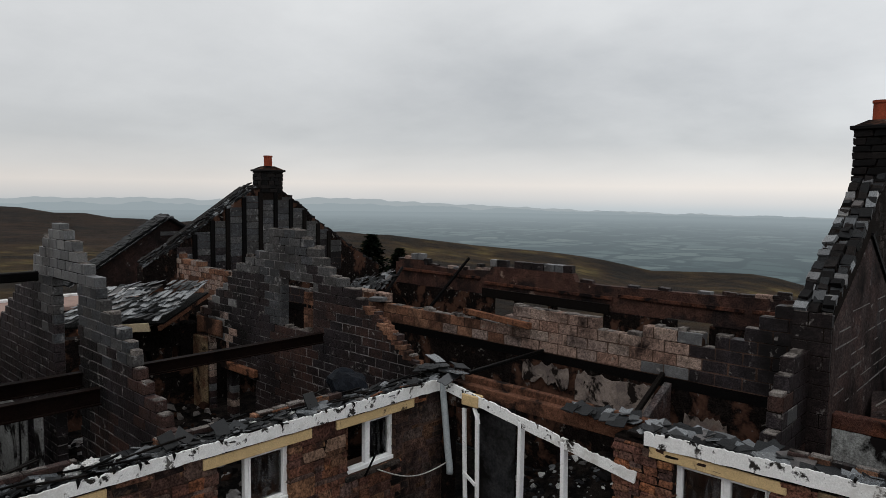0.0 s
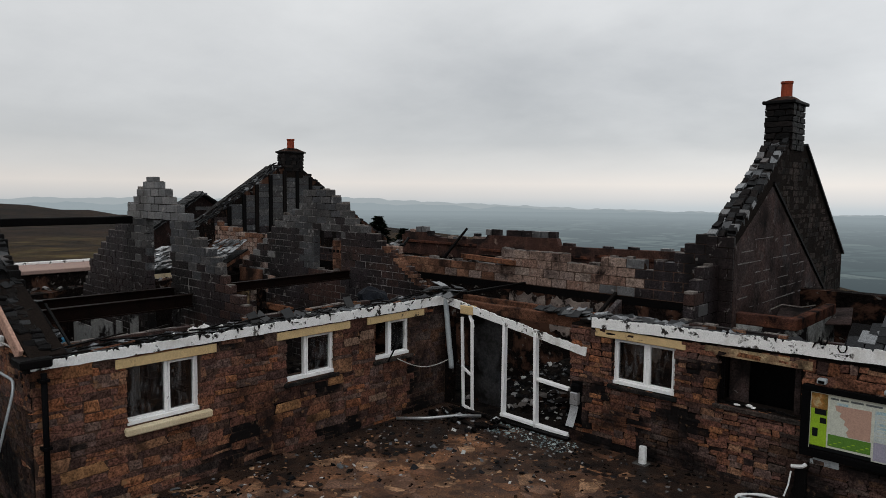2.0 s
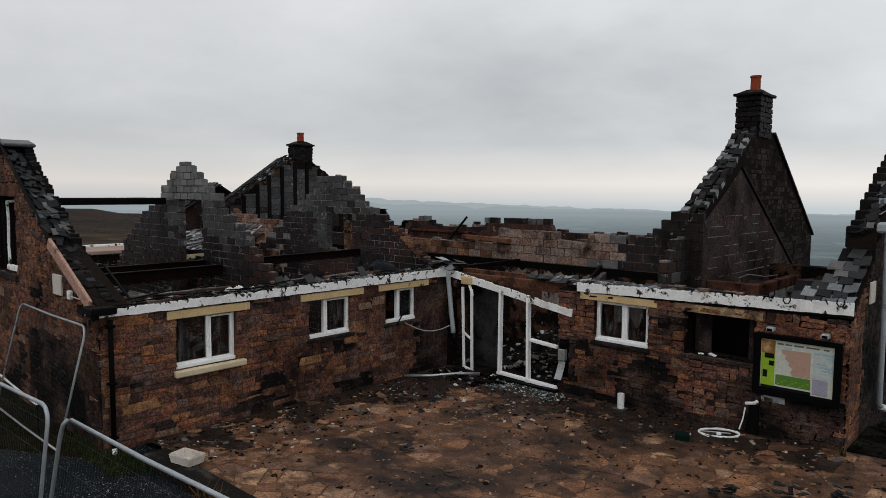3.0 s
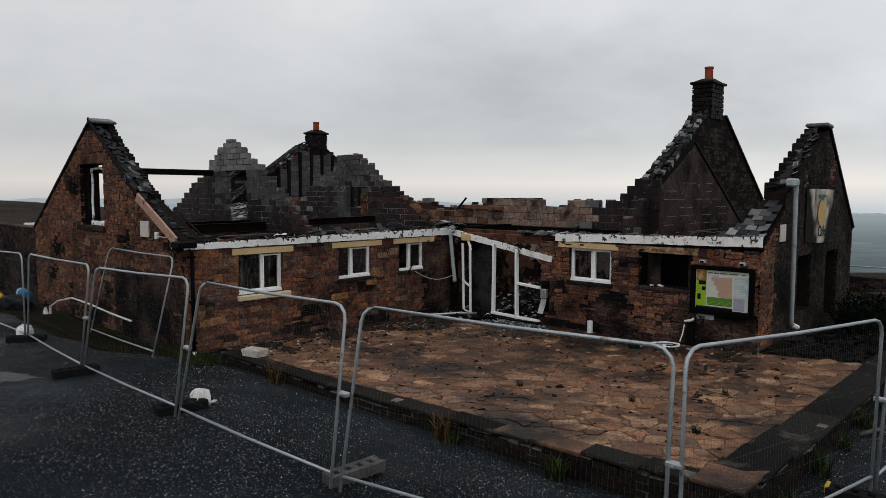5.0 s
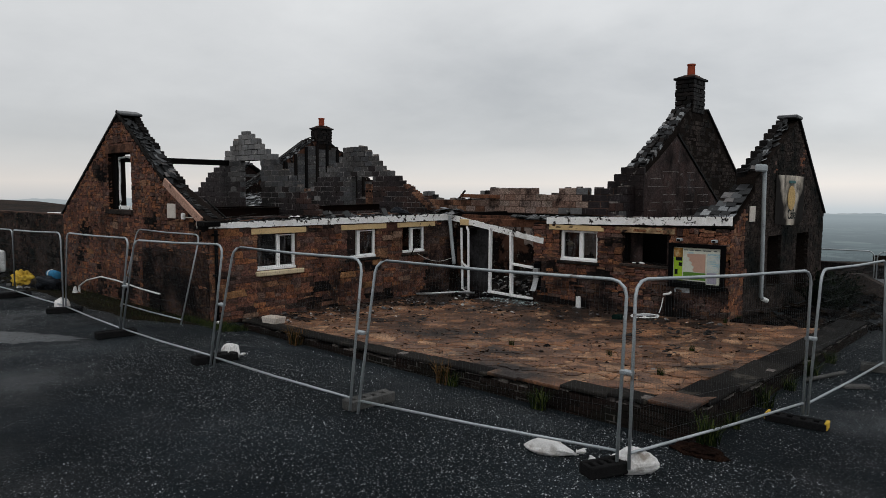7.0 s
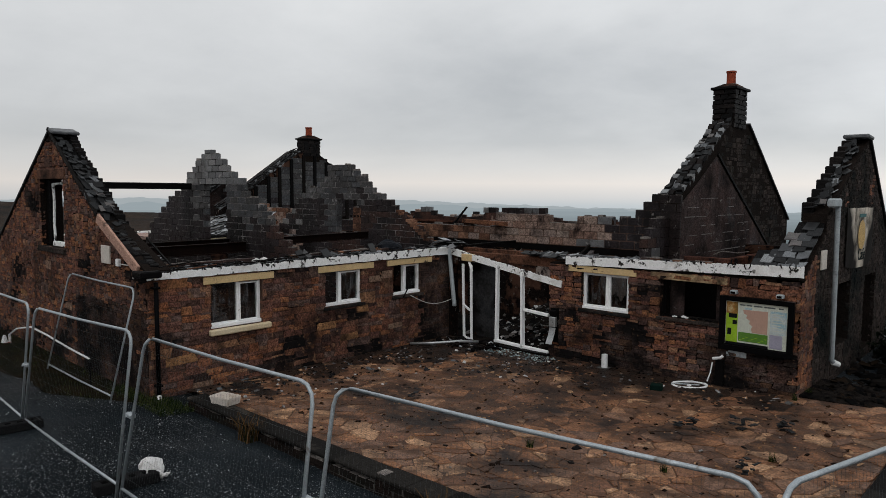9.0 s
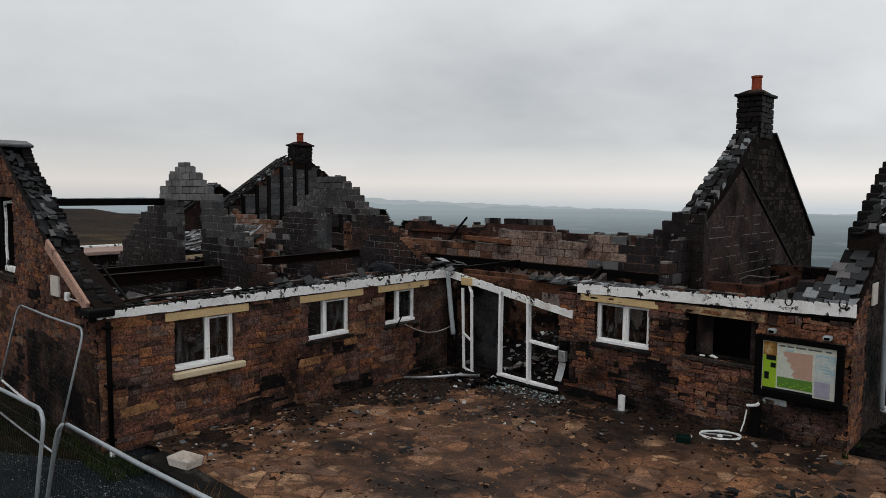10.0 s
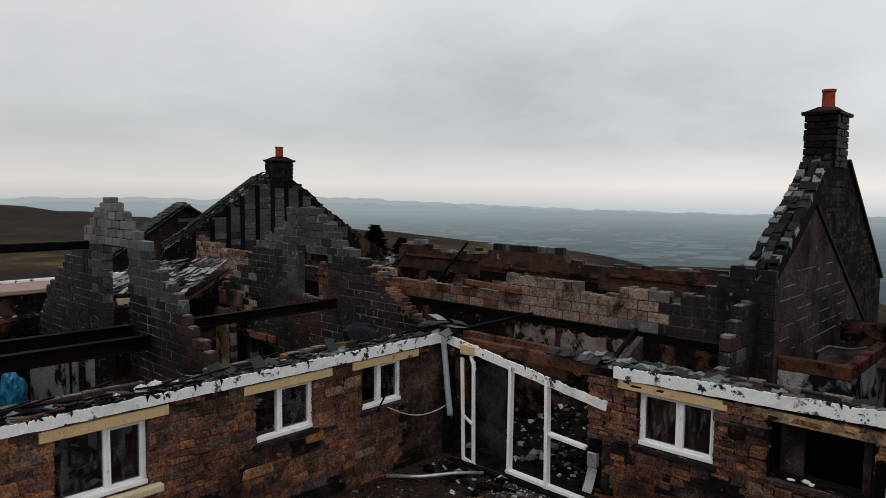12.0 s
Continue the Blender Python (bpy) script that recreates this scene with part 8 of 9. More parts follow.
o = tagged(part("green_box", box_bm((-.11, -.09, 0), (.11, .09, .12), rot(0, 0, 20), .01), flat_material("dark_green_plastic", (.012, .035, .028))), "small dark green box on the paving", "box")
o.location = (6.25, -1.05, .14)
for x, y, s in ((8.3, -2.4, .35), (7.6, -2.9, .3), (9.0, -4.2, .22), (5.2, -1.9, .25), (8.85, -2.1, .28), (3.3, -4.6, .3)):
    o = thing("charred_scrap", (x, y, patio_z(x, y)), "black charred scraps lying on the paving", "scrap", "charred scraps")
    slates_on(o, [(o.matrix_world @ T(rr.uniform(-s, s) * .5, rr.uniform(-s, s) * .3, .02 + .02 * k) @ rot(rr.uniform(-14, 14), rr.uniform(-14, 14), rr.uniform(0, 360)), s * rr.uniform(.2, .5), s * rr.uniform(.15, .4), .010, "slate_dark") for k in range(9)])


# ---------------------------------------------------------------- plants
def tuft(x, y, z, size, n, mat, name, label, cat, group, seed):
    rq = random.Random(seed)
    verts, faces = [], []
    for k in range(n):
        a = rq.uniform(0, 6.28)
        h = size * rq.uniform(.5, 1.1)
        lean = rq.uniform(.1, .7) * size
        w = size * rq.uniform(.015, .035)
        bx, by = rq.uniform(-.3, .3) * size, rq.uniform(-.2, .2) * size
        ca, sa = math.cos(a), math.sin(a)
        o_ = len(verts)
        for kk in range(4):
            q = kk / 3
            cx, cy, cz = bx + ca * lean * q * q, by + sa * lean * q * q, h * q * (1 - .18 * q)
            ww = w * (1 - .85 * q)
            verts += [(x + cx - sa * ww, y + cy + ca * ww, z + cz), (x + cx + sa * ww, y + cy - ca * ww, z + cz)]
        for kk in range(3):
            faces.append((o_ + 2 * kk, o_ + 2 * kk + 1, o_ + 2 * kk + 3, o_ + 2 * kk + 2))
    ob = stuff(name, verts, faces, mat, label, cat)
    return tagged(ob, group=group)


tuft(3.05, -7.74, .14, .45, 70, M["dry_grass"], "grass_tuft", "tuft of dry straw-coloured grass at the patio wall", "grass", "grass tufts", 1)
tuft(6.95, -7.76, .14, .42, 70, M["dry_grass"], "grass_tuft", "tuft of dry straw-coloured grass at the patio wall", "grass", "grass tufts", 2)
tuft(8.75, -7.78, .14, .34, 120, M["weed"], "weed", "green weed growing at the patio wall", "weed", "weeds", 3)
tuft(7.15, -7.76, .14, .26, 70, M["weed"], "weed", "green weed growing at the patio wall", "weed", "weeds", 4)
for i, (x, y) in enumerate(((9.1, -3.6), (8.2, -4.9), (6.4, -5.3), (8.42, -.25), (9.6, -5.9), (8.5, .3))):
    tuft(x, y, patio_z(x, y), .16, 60, M["weed"], "weed", "small green weed between the paving stones", "weed", "weeds", 20 + i)
v, f = [], []
rq = random.Random(5)
for k in range(5200):
    x, y = rq.uniform(-24, -0.3), rq.uniform(-8.9, -7.9)
    if rq.random() < .5:
        x, y = rq.uniform(-1.0, 1.2), rq.uniform(-8.2, -7.6)
    h, a, w_ = rq.uniform(.05, .16), rq.uniform(0, 6.28), .008
    o_ = len(v)
    gz = ground_z(y) - .01
    v += [(x - w_, y, gz), (x + w_, y, gz), (x + math.cos(a) * h * .5, y + math.sin(a) * h * .5, gz + h)]
    f.append((o_, o_ + 1, o_ + 2))
stuff("verge_grass", v, f, M["weed"], "short rough grass along the foot of the wing", "grass")


def conifer(x, y, z, h, seed):
    t_ = thing("conifer", (x, y, z), "small dark wind-bent conifer behind the house", "tree", "conifers")
    rq = random.Random(seed)
    part("trunk", tube_bm([(0, 0, 0), (.03 * h, 0, h * .5), (.06 * h, .01, h * .97)], [.05 * h * .5, .03 * h * .5, .004], 6), M["bark"], t_)
    verts, faces = [], []
    for k in range(2600):
        q = rq.random() ** .8
        zz = h * (.12 + .88 * q)
        rad = h * .36 * (1 - q) ** .7 * rq.uniform(.25, 1.0) * (1 + .3 * math.sin(q * 40))
        a_ = rq.uniform(0, 6.28)
        cx, cy = math.cos(a_) * rad + .05 * h * q, math.sin(a_) * rad
        s = h * rq.uniform(.03, .075)
        d_ = Vector((math.cos(a_), math.sin(a_), rq.uniform(-.5, .3))).normalized()
        n_ = d_.cross(Vector((rq.uniform(-1, 1), rq.uniform(-1, 1), 1))).normalized()
        o_ = len(verts)
        p_ = Vector((cx, cy, zz))
        verts += [p_ - n_ * s * .4, p_ + n_ * s * .4, p_ + d_ * s * 1.6]
        faces.append((o_, o_ + 1, o_ + 2))
    me = bpy.data.meshes.new("crown")
    me.from_pydata(verts, [], faces)
    me.materials.append(M["leaf"])
    ob = new("crown", me)
    ob.parent = t_
    return t_


conifer(-21.0, 16.7, 0.0, 3.1, 1)
conifer(-19.1, 17.0, 0.0, 2.45, 2)


# ---------------------------------------------------------------- fence of temporary panels
def fence_panel(p, q, ph, qh, label, group="fence panels"):
    """A panel of round tube with rounded upper corners and a fine wire mesh; p, q its feet, ph, qh its heads."""
    p, q, ph, qh = Vector(p), Vector(q), Vector(ph), Vector(qh)
    t_ = thing("mesh_fence", p, label, "fence", group)
    p, q, ph, qh = (v_ - p for v_ in (p, q, ph, qh))

    def at(s, h):
        return (p * (1 - s) + q * s) * (1 - h) + (ph * (1 - s) + qh * s) * h
    r, c = .0185, .17
    cs, ch = c / (qh - ph).length, c / (ph - p).length
    sag = Vector((0, 0, -.014))
    drop = -.16 / (ph - p).length
    pts = [at(0, drop), at(0, 1 - ch), at(cs * .13, 1 - ch * .5), at(cs * .5, 1 - ch * .13), at(cs, 1), at(.5, 1) + sag, at(1 - cs, 1), at(1 - cs * .5, 1 - ch * .13), at(1 - cs * .13, 1 - ch * .5), at(1, 1 - ch), at(1, drop)]
    tube_ = part("frame", tube_bm(pts, r, 8), M["galv"], t_, smooth=True)
    part("bottom_rail", tube_bm([at(0, 0), at(.5, 0) + sag, at(1, 0)], r * .9, 8), M["galv"], t_, smooth=True)
    verts, faces = [], []

    def wire(s, e, side, w):
        back = (e - s).cross(side).normalized() * w
        o_ = len(verts)
        for v_ in (s, e):
            verts.extend([v_ - side * w, v_ + side * w * .6 + back, v_ + side * w * .6 - back])
        for k in range(3):
            faces.append((o_ + k, o_ + (k + 1) % 3, o_ + 3 + (k + 1) % 3, o_ + 3 + k))
    along, up = (qh - ph).normalized(), (ph - p).normalized()
    n_ = int((qh - ph).length / .048)
    for k in range(1, n_):
        wire(at(k / n_, 0), at(k / n_, .992), along, .0007)
    for k in range(6):
        wire(at(0, (k + .5) / 6), at(1, (k + .5) / 6), up, .0010)
    me = bpy.data.meshes.new("wire_mesh")
    me.from_pydata(verts, [], faces)
    me.materials.append(M["wire"])
    ob = new("wire_mesh", me)
    ob.parent = tube_
    return t_


def clamp(x, y, z):
    t_ = thing("coupler", (x, y, z), "steel coupler joining two fence panels", "coupler", "couplers")
    part("collar", box_bm((-.07, -.035, -.025), (.07, .035, .025), None, .01), M["galv"], t_)
    part("bolt", tube_bm([(0, -.06, 0), (0, .05, 0)], .012, 6), M["galv"], t_)


def foot(x, y, turn, label, yellow=0):
    t_ = thing("ballast_block", (x, y, G), label, "ballast block", "fence feet", turn=T(x, y, ground_z(y)) @ rot(0, 0, turn))
    bm = bmesh.new()
    add_box(bm, (-.36, -.11, 0), (.36, -.05, .13), None, .012)
    add_box(bm, (-.36, .05, 0), (.36, .11, .13), None, .012)
    for k in range(5):
        add_box(bm, (-.36 + k * .155, -.055, 0), (-.36 + k * .155 + .085, .055, .125), None, .008)
    part("block", bm, M["rubber"] if yellow or x < 5 else M["concrete"], t_)
    if yellow == 2:
        t_.scale = (.62, 1.0, .95)
    if yellow == 1:
        t_.scale = (1, 1, .75)
        for s in (-.37, .33):
            part("end_marker", box_bm((s, -.09, .02), (s + .04, .09, .15), None, .01), M["yellow_sack"], t_, "yellow end marker")


POSTS = [(-16.8, -10.2, 2.02), (-13.3, -10.1, 2.02), (-9.85, -10.0, 2.03), (-6.4, -9.9, 2.05), (-3.02, -9.85, 2.12)]
for (x0, y0, za), (x1, y1, zb) in zip(POSTS, POSTS[1:]):
    fence_panel((x0, y0, ground_z(y0) + .17), (x1, y1, ground_z(y1) + .17), (x0, y0, za), (x1, y1, zb), "galvanised mesh panel of a temporary site fence")
# panels that lean and sag where the line turns past the patio: feet, then heads
for a_, b_, c_, d_ in (((-3.02, -9.80, .42), (.33, -9.94, .40), (-2.88, -9.76, 2.12), (.80, -9.91, 2.18)),
                       ((.47, -9.94, .40), (4.0, -10.0, .47), (1.06, -9.91, 2.16), (4.13, -9.83, 2.24)),
                       ((4.12, -10.0, .46), (7.43, -9.98, .50), (4.42, -9.81, 2.22), (7.28, -9.65, 2.22)),
                       ((7.50, -9.90, .46), (10.74, -9.28, .50), (7.38, -9.50, 2.20), (10.67, -9.03, 2.19)),
                       ((10.86, -9.26, .50), (11.50, -5.78, .36), (10.78, -9.06, 2.21), (11.51, -5.72, 2.09)),
                       ((11.53, -5.66, .34), (11.72, -2.05, .26), (11.58, -5.52, 2.09), (11.62, -1.75, 1.95)),
                       ((11.74, -1.98, .26), (12.3, 1.4, .24), (11.66, -1.62, 1.95), (12.3, 1.4, 1.98)),
                       ((12.32, 1.46, .24), (13.1, 4.8, .24), (12.32, 1.46, 1.98), (13.1, 4.8, 2.0))):
    fence_panel(a_, b_, c_, d_, "leaning galvanised mesh panel of a temporary site fence")
for x, y, z in ((.62, -9.93, 1.25), (4.18, -9.9, 1.3), (7.41, -9.8, 1.3), (10.76, -9.16, 1.28), (11.53, -5.68, 1.2)):
    clamp(x, y, z)
feet = [(-2.95, -9.85, 60, 0), (0.55, -10.1, 84, 0), (3.70, -9.78, 82, 0), (7.28, -9.55, 86, 0), (11.45, -5.85, 4, 1), (11.75, -2.0, 10, 0), (10.66, -9.40, 66, 2), (-6.4, -9.9, 80, 0), (-9.85, -10.0, 85, 0)]
for x, y, a_, yl in feet:
    foot(x, y, a_, "black and yellow fence foot" if yl == 1 else "short black rubber fence foot" if yl else "heavy slotted fence foot lying on the tarmac", yl)
fence_panel((-3.28, -8.45, .30), (-0.12, -8.45, .30), (-3.28, -7.99, 2.12), (-0.12, -7.99, 2.12), "mesh fence panel leaning against the gable", "leaning panels")
t, inv = pipe("bent_rail", [(-6.6, -8.25, .40), (-6.0, -8.25, .62), (-5.0, -8.25, .80), (-3.8, -8.3, .80), (-2.5, -8.32, .74), (-1.35, -8.35, .72)], .02, "white_plastic", "bent white rail resting behind the fence", "rail", 6)
part("stand", tube_bm([inv @ Vector(p) for p in ((-1.35, -8.35, .72), (-1.33, -8.35, .1))], .015, 5), M["black_plastic"], t)
part("stand", tube_bm([inv @ Vector(p) for p in ((-6.6, -8.25, .40), (-6.62, -8.25, .05))], .03, 5), M["white_plastic"], t)
cone = thing("traffic_cone", (-6.65, -8.35, ground_z(-8.35)), "small dirty white and red cone behind the fence", "cone")
part("body", lathe_bm([(.08, .02), (.06, .08), (.03, .2), (.02, .2)], 12), M["white_plastic"], cone)
part("base", box_bm((-.11, -.11, 0), (.11, .11, .025), None, .01), M["terracotta"], cone)


def sandbag(x, y, turn, size, seed, label):
    t_ = thing("sandbag", (x, y, G), label, "sandbag", "sandbags", turn=T(x, y, ground_z(y)) @ rot(0, 0, turn))
    bm = lumpy_bm(size, seed, 5, .13, 1.8, .35)
    for v_ in bm.verts:
        s_ = v_.co.x / size[0]
        k = max(0, s_ - .02) * 1.75
        fold = .06 * k * math.sin(9 * math.atan2(v_.co.y, v_.co.z - size[2] * .4) + seed)
        v_.co.y *= 1 - min(.82, k) + fold
        v_.co.z *= 1 - min(.70, k * .85) + fold
        v_.co.z += .03 * size[2] * noise.noise(Vector((s_ * 14, v_.co.y * 22, seed)))
    bag_ = part("bag", bm, M["sack"], t_, smooth=True)
    e, h_ = size[0] * .5 - .02, size[2] * .16
    # the gathered mouth fans out past the tie
    nb_ = bmesh.new()
    rings = []
    for px_, wy_, wz_ in ((0, .018, .020), (.02, .014, .018), (.05, .040, .022), (.085, .062, .026), (.10, .058, .012)):
        rings.append([nb_.verts.new((e + px_ + (.012 * math.sin(3 * q) if px_ > .08 else 0), wy_ * math.cos(q) * (1 + .2 * math.sin(5 * q + seed)), h_ + .02 + px_ * .3 + wz_ * math.sin(q))) for q in [j * math.pi / 7 for j in range(14)]])
    for A_, B_ in zip(rings, rings[1:]):
        for k in range(14):
            nb_.faces.new((A_[k], A_[(k + 1) % 14], B_[(k + 1) % 14], B_[k]))
    nb_.faces.new(rings[-1])
    part("tied_neck", nb_, M["sack"], bag_, smooth=True)


sandbag(9.96, -9.28, 24, (.56, .27, .15), 1.0, "plump white sandbag lying on the tarmac")
sandbag(10.76, -9.10, 208, (.60, .34, .23), 2.0, "white sandbag slumped over a fence foot")
sandbag(3.62, -9.42, 10, (.40, .30, .24), 3.0, "dirty white sandbag propped on the fence foot")
sandbag(-3.5, -9.72, 160, (.46, .34, .28), 4.0, "dirty white sandbag at the foot of the fence")
t, inv = pipe("fallen_rail", [(10.95, -3.6, .12), (11.3, -2.7, .14)], .035, "concrete", "pale concrete strip lying beside the patio", "kerb", 4)
o = tagged(part("fallen_slab", box_bm((-.20, -.08, 0), (.20, .08, .05), rot(0, 0, 40), .01), M["concrete"]), "broken pale slab on the tarmac", "slab")
o.location = (11.6, -3.4, G)

# yard to the west: wall, outbuilding, rubbish
YW = axes((-26.0, -7.62, 0), X, -Y)
wall = slab("wall_yard", YW, .4, [(0, 2.28), (17.12, 2.32)], -.05, [], M["mortar"])
tagged(wall, "dark dry stone yard wall beside the gable", "wall")
rubble_face(wall, YW, [(6.0, 2.27), (17.12, 2.31)], 0.0, [], ["sandstone_dark", "gable_stone", "gable_stone"], seed=44, course=(.10, .2), length=(.2, .55), far_key=lambda p: -p.x)
ob_ = thing("flat_roofed_annex", (-13.6, -3.0, 0), "low annex with a pinkish flat roof beyond the wing", "annex")
inv = ob_.matrix_world.inverted()
part("wall", box_bm((-14.5, -6.4, -.05), (-12.9, 1.6, 2.05), inv), M["soot"], ob_)
part("roof", box_bm((-14.6, -6.5, 2.05), (-12.8, 1.7, 2.18), inv, .02), M["felt"], ob_, "pinkish felt roof")
part("parapet", box_bm((-14.7, -6.5, 2.06), (-14.6, 1.7, 2.26), inv, .02), M["white_paint"], ob_, "pale rear kerb")
sh = thing("gabled_store", (-17.5, 3.1, 0), "small gabled store with dark slates and a reddish gable", "store")
inv = sh.matrix_world.inverted()
SG = axes((-16.4, 0, 0), Y, X)
slab("gable_wall", inv @ SG, .3, [(0.2, 2.55), (3.12, 4.36), (5.2, 3.1)], -.05, [], M["block_red"], sh)
part("roof_slope", box_bm((-.05, -.55, -.09), (4.0, .25, 0), inv @ SG @ T(3.14, 0, 4.42) @ rot(0, 146.8, 0), .01), M["slate_dark"], sh, "black slate slope")
part("verge", box_bm((-.05, .25, -.02), (4.0, .33, .03), inv @ SG @ T(3.14, 0, 4.42) @ rot(0, 146.8, 0) @ Matrix.Diagonal((1, 1, -1, 1)), .01), M["slate_wet"], sh, "pale slate verge")
part("roof_slope", box_bm((0, -.55, 0), (2.6, .25, .09), inv @ SG @ T(3.1, 0, 4.42) @ rot(0, 31.0, 0), .01), M["slate_dark"], sh)
sl = SG @ T(3.14, 0, 4.42) @ rot(0, 146.8, 0)
rs = random.Random(52)
slates_on(sh, [(sl @ T(.06 + r_ * .17, -.46 + c_ * .21 + (.1 if r_ % 2 else 0), -.112 + rs.uniform(-.012, .004)) @ rot(rs.uniform(-4, 4), 5 + rs.uniform(-4, 4), rs.uniform(-6, 6)), .24, .20, .014, "slate_dark") for r_ in range(23) for c_ in range(4)])
part("ridge", box_bm((2.95, -.55, 4.36), (3.3, .28, 4.48), inv @ SG, .03), M["lead"], sh)
part("lintel", box_bm((2.9, .0, 3.78), (3.7, .04, 3.92), inv @ SG, .01), M["block_grey"], sh)
yb = tagged(part("rubbish_sack", lumpy_bm((.66, .5, .44), 6.0, 4, .55, 2.8), M["yellow_sack"], smooth=True), "crumpled yellow rubbish sack by the yard wall", "sack")
yb.location = (-8.95, -9.0, ground_z(-9.0))
dk = tagged(part("rubbish_bag", lumpy_bm((1.5, .6, .38), 8.0, 3, .5, 2.0), M["drum_dark"], smooth=True), "dark plastic rubbish piled by the yard wall", "rubbish")
dk.location = (-7.95, -8.7, ground_z(-8.7))
dr = thing("plastic_drum", (-8.0, -8.45, .62), "blue plastic drum lying on its side", "drum")
part("body", tube_bm([(-.35, 0, 0), (-.33, 0, 0), (.0, 0, 0), (.33, 0, 0), (.35, 0, 0)], [.10, .12, .13, .12, .10], 14), M["blue_plastic"], dr, smooth=True)
part("band", tube_bm([(-.2, 0, 0), (-.14, 0, 0)], .136, 14), M["white_plastic"], dr)
tk = thing("white_tank", (-13.7, -8.9, ground_z(-9.0)), "white plastic tank standing at the yard wall", "tank")
part("body", box_bm((-.9, -.5, .05), (.9, .5, .80), None, .06), M["white_plastic"], tk)
part("filler_cap", lathe_bm([(.2, .79), (.2, .86), (.12, .89)], 12, (-.5, 0, 0)), M["white_plastic"], tk)
part("pallet", box_bm((-.95, -.55, 0), (.95, .55, .06), None, .01), M["char"], tk)
v, f = scatter_bm(60, (-13.5, -7.5, -9.3, -8.6), lambda x, y: ground_z(y), (.08, .4), random.Random(77), .4)
stuff("rubbish", v, f, M["shard"], "scraps of pale and dark rubbish at the yard wall", "rubbish")

# ground east of the house
far_wall = slab("wall_roadside", axes((3.0, 12.9, 0), X, -Y), .35, [(0, .50), (4, .56), (9, .46), (15, .55), (22, .5)], -.3, [], M["mortar_black"])
tagged(far_wall, "low dark dry stone wall along the road behind", "wall")
rubble_face(far_wall, axes((3.0, 12.9, 0), X, -Y), [(0, .49), (4, .55), (9, .45), (15, .54), (22, .49)], 0.05, [], ["stack", "gable_stone"], seed=46, course=(.10, .16), length=(.22, .5), far_key=lambda p: abs(p.x - 9))
slab("wall_low_east", axes((8.9, 6.9, 0), X, -Y), .4, [(0, .75), (.6, .8), (1.2, .5), (1.9, .62), (2.3, .3)], -.05, [], M["gable_stone"])
tagged(part("pavement", box_bm((8.5, 9.5, G), (20.0, 12.6, G + .025), None, .0), material("pale_wet_concrete", [(.17, .18, .185), (.12, .125, .13)], pick=.6, rough=.4, grain=20)), "pale wet hardstanding behind the house", "hardstanding", kind="structure")
for x0, x1 in ((6.4, 9.72), (9.78, 13.1)):
    fence_panel((x0, 7.55, G + .12), (x1, 7.5, G + .12), (x0, 7.55, 1.42), (x1, 7.5, 1.43), "low mesh fence panel behind the east gable", "rear fence panels")
bench = thing("bench", (9.4, 13.0, G), "dark plank bench on the far side of the road", "bench")
part("seat", box_bm((-.8, -.2, .40), (.8, .2, .46), None, .01), M["bark"], bench)
part("backrest", box_bm((-.8, .18, .55), (.8, .23, .80), None, .01), M["bark"], bench)
for x in (-.7, .66):
    part("leg", box_bm((x, -.18, 0), (x + .06, .2, .40), None, .005), M["bark"], bench)


def shrub(x, y, z, size, n, seed, label):
    rq = random.Random(seed)
    t_ = thing("shrub", (x, y, z), label, "shrub", "shrubs")
    for k in range(5):
        a_ = k * 1.25
        part("stem", tube_bm([(0, 0, 0), (math.cos(a_) * size * .25, math.sin(a_) * size * .25, size * .6)], [.02, .008], 5), M["bark"], t_)
    verts, faces = [], []
    for k in range(n):
        d_ = Vector((rq.gauss(0, 1), rq.gauss(0, 1), rq.gauss(0, 1))).normalized()
        lump = 1 + .5 * noise.noise(d_ * 2.2 + Vector((seed, 0, 0)))
        p_ = Vector((d_.x * size * .75, d_.y * size * .75, size * .55 + d_.z * size * .5)) * 1.0 * (lump * rq.uniform(.55, 1.0))
        if p_.z < .02:
            continue
        s_ = size * rq.uniform(.04, .09)
        u_ = Vector((rq.uniform(-1, 1), rq.uniform(-1, 1), rq.uniform(-1, 1))).normalized()
        w_ = u_.cross(d_).normalized()
        o_ = len(verts)
        verts += [p_ - u_ * s_, p_ + w_ * s_ * .45, p_ + u_ * s_, p_ - w_ * s_ * .45]
        faces.append((o_, o_ + 1, o_ + 2, o_ + 3))
    me = bpy.data.meshes.new("foliage")
    me.from_pydata(verts, [], faces)
    me.materials.append(M["leaf"])
    ob = new("foliage", me)
    ob.parent = t_


shrub(9.35, 4.3, G, .95, 1500, 3, "dark scorched shrub before the east gable")
shrub(9.2, 5.6, G, .8, 1200, 5, "dark scorched shrub before the east gable")
# shadowed wet ground: the shade is put into a black colour
tagged(part("burnt_ground", box_bm((8.40, 0.06, -.02), (10.60, 1.55, .27), None, .02), M["ash"]), "wet ground beside the east gable, coloured black for its shade", "ground", kind="structure")
rr = random.Random(29)
v, f = scatter_bm(150, (8.5, 10.2, 0.1, 1.5), lambda x, y: .275, (.04, .22), rr, .3)
stuff("burnt_debris", v, f, ash_mat, "black charred debris on the dark ground", "debris")
v, f = scatter_bm(500, (8.5, 11.0, 1.55, 7.0), lambda x, y: G + .25 * max(0, noise.noise(Vector((x * .9, y * .7, 4)))), (.06, .42), rr, .35)
stuff("burnt_debris", v, f, ash_mat, "black charred debris heaped before the east gable", "debris")

# shallow puddle on the tarmac towards the yard, its grey reflection painted into the colour
rq = random.Random(8)
bm = bmesh.new()
ring = []
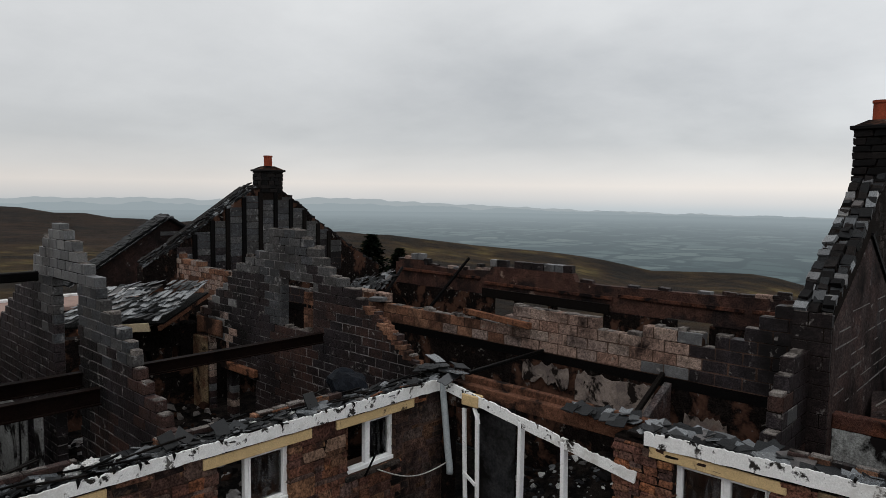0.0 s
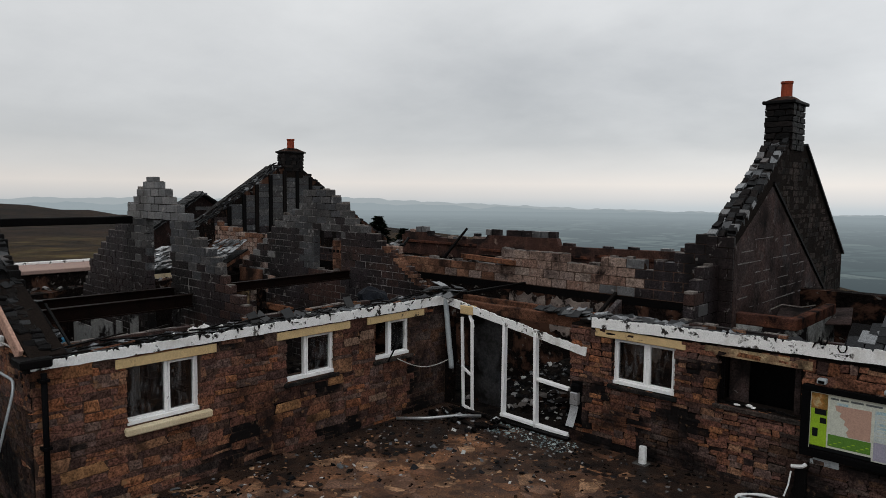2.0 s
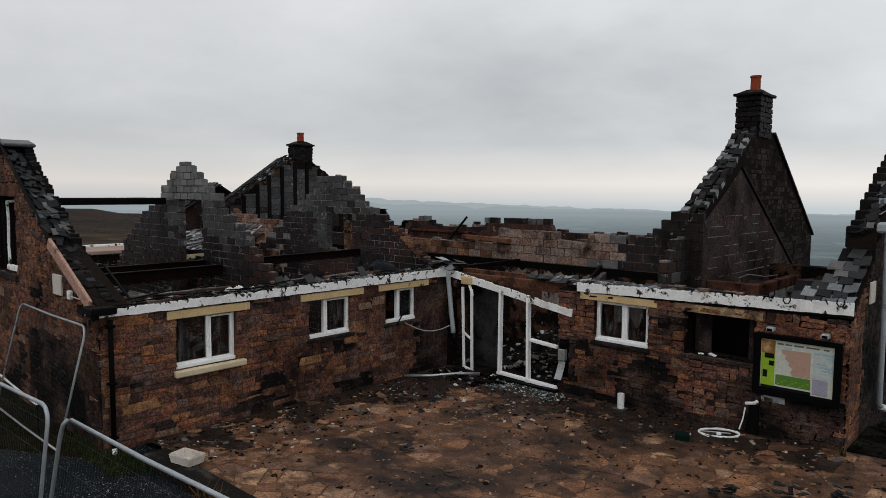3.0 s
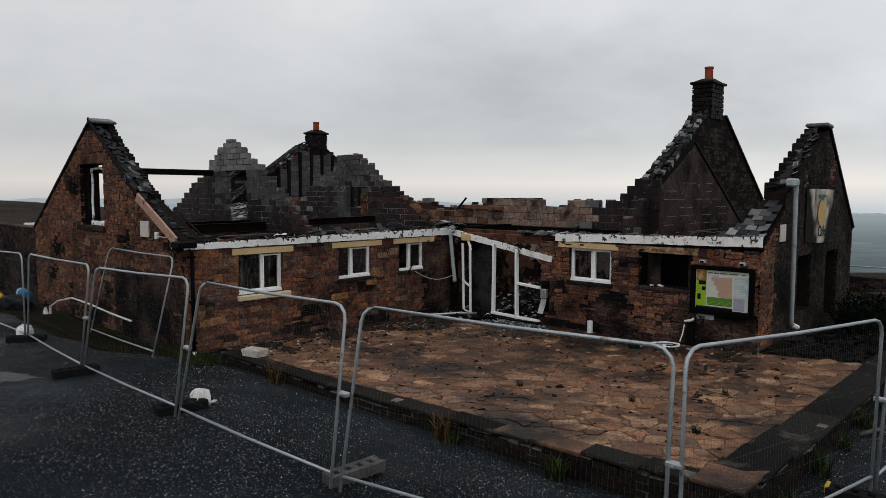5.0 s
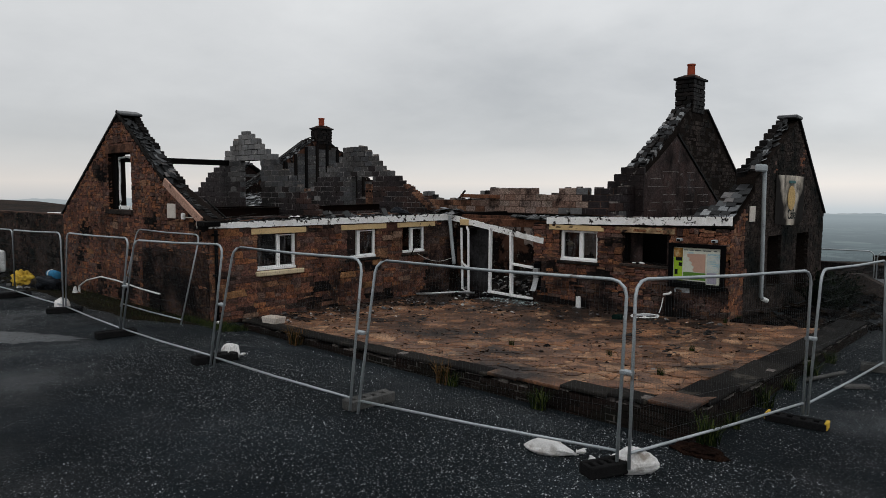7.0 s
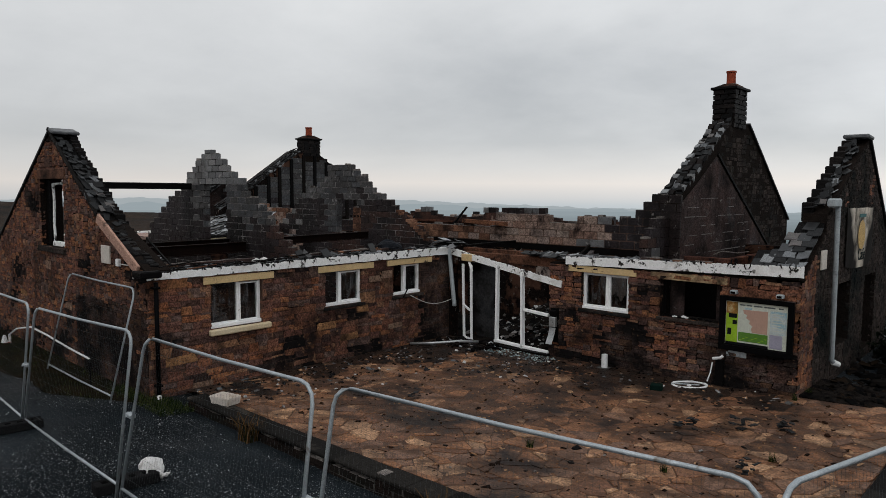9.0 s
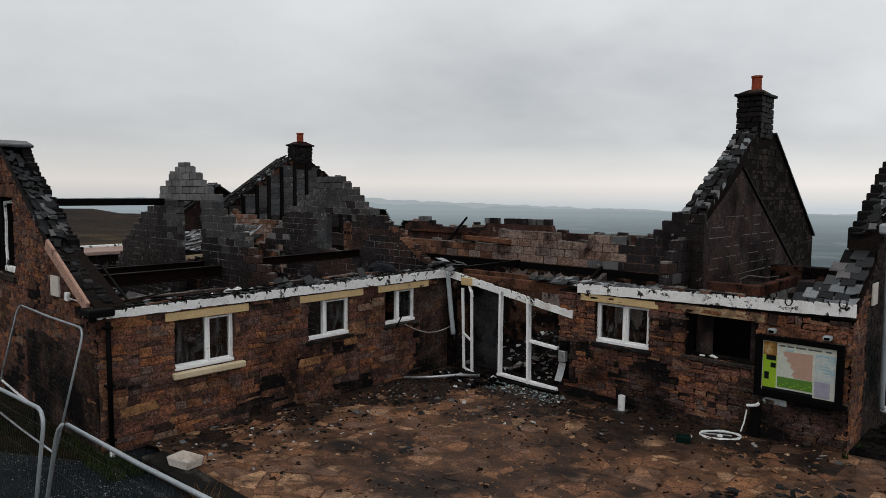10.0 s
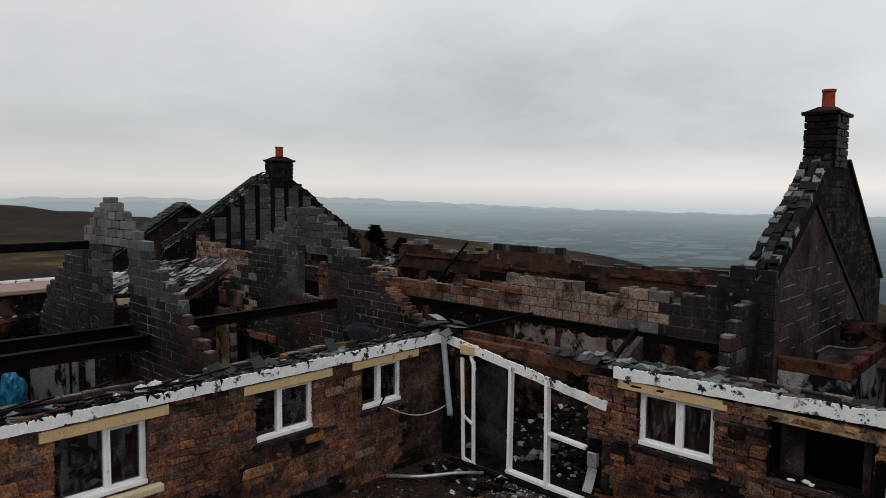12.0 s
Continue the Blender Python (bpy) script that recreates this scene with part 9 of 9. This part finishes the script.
for k in range(140):
    a_ = k * 2 * math.pi / 140
    d_ = 1 + .28 * noise.noise(Vector((math.cos(a_) * 1.5, math.sin(a_) * 1.5, 3))) + .12 * noise.noise(Vector((math.cos(a_) * 5, math.sin(a_) * 5, 1)))
    d_ += .22 * noise.noise(Vector((math.cos(a_) * 11, math.sin(a_) * 11, 6)))
    x_, y_ = -1.2 + d_ * (1.55 * math.cos(a_) - .24 * math.sin(a_)), -11.75 + d_ * (1.05 * math.cos(a_) + .36 * math.sin(a_))
    ring.append(bm.verts.new((x_, y_, ground_z(y_) + .004)))
bm.faces.new(ring)
tagged(part("water", bm, material("painted_sheen_puddle", [(0.014, 0.016, 0.019), (0.05, 0.055, 0.060), (0.03, 0.033, 0.037)], pick=1.3, tone=1.0, rough=0.45, rough_noise=0.2, spec=0.12, grain=6, grain_amount=0.3, bump=0.05)), "thin puddle drying on the tarmac", "puddle", kind="structure")

# red soil slipped out at the patio corner, overgrown
rq = random.Random(12)
heap_ = lumpy_bm((.60, .34, .13), 5.0, 4, .35, 2.4)
so = tagged(part("soil_mound", heap_, material("red_brown_soil", [(0.045, 0.023, 0.016), (0.024, 0.014, 0.011)], pick=8.0, grain=20, grain_amount=.6, bump=.8)), "slipped heap of red-brown soil at the patio corner", "soil")
so.location = (11.0, -7.9, ground_z(-7.9) - .03)
tuft(11.05, -7.75, ground_z(-7.8) + .1, .38, 120, M["weed"], "weed", "green weed growing at the patio corner", "weed", "weeds", 31)
for k in range(5):
    tuft(10.92, -6.6 + k * 1.15, G + .02, .26 + .1 * (k % 2), 70, M["weed"], "weed", "dark weed growing along the patio wall", "weed", "weeds", 40 + k)

# bare soil and moss along the foot of the wing gable
bm = bmesh.new()
cols = []
for i in range(61):
    x = -16.0 + 16.5 * i / 60
    edge = -9.15 + .35 * noise.noise(Vector((x * .7, 2, 0))) + .12 * noise.noise(Vector((x * 2.6, 4, 0))) + (max(0, x + 1.2) * .75)
    cols.append([bm.verts.new((x, edge + (-7.87 - edge) * k / 5, ground_z(edge + (-7.87 - edge) * k / 5) + (.004 if k == 0 else .02 + .02 * noise.noise(Vector((x * 2, k, 1)))))) for k in range(6)])
for a_, b_ in zip(cols, cols[1:]):
    for k in range(5):
        bm.faces.new((a_[k], b_[k], b_[k + 1], a_[k + 1]))
tagged(part("soil", bm, material("mossy_soil", [(0.030, 0.024, 0.014), (0.020, 0.020, 0.010), (0.045, 0.033, 0.018)], pick=2.5, grain=25, grain_amount=.7, bump=.9, bump_dist=.03), smooth=True), "dark mossy soil along the foot of the gable", "soil", kind="structure")
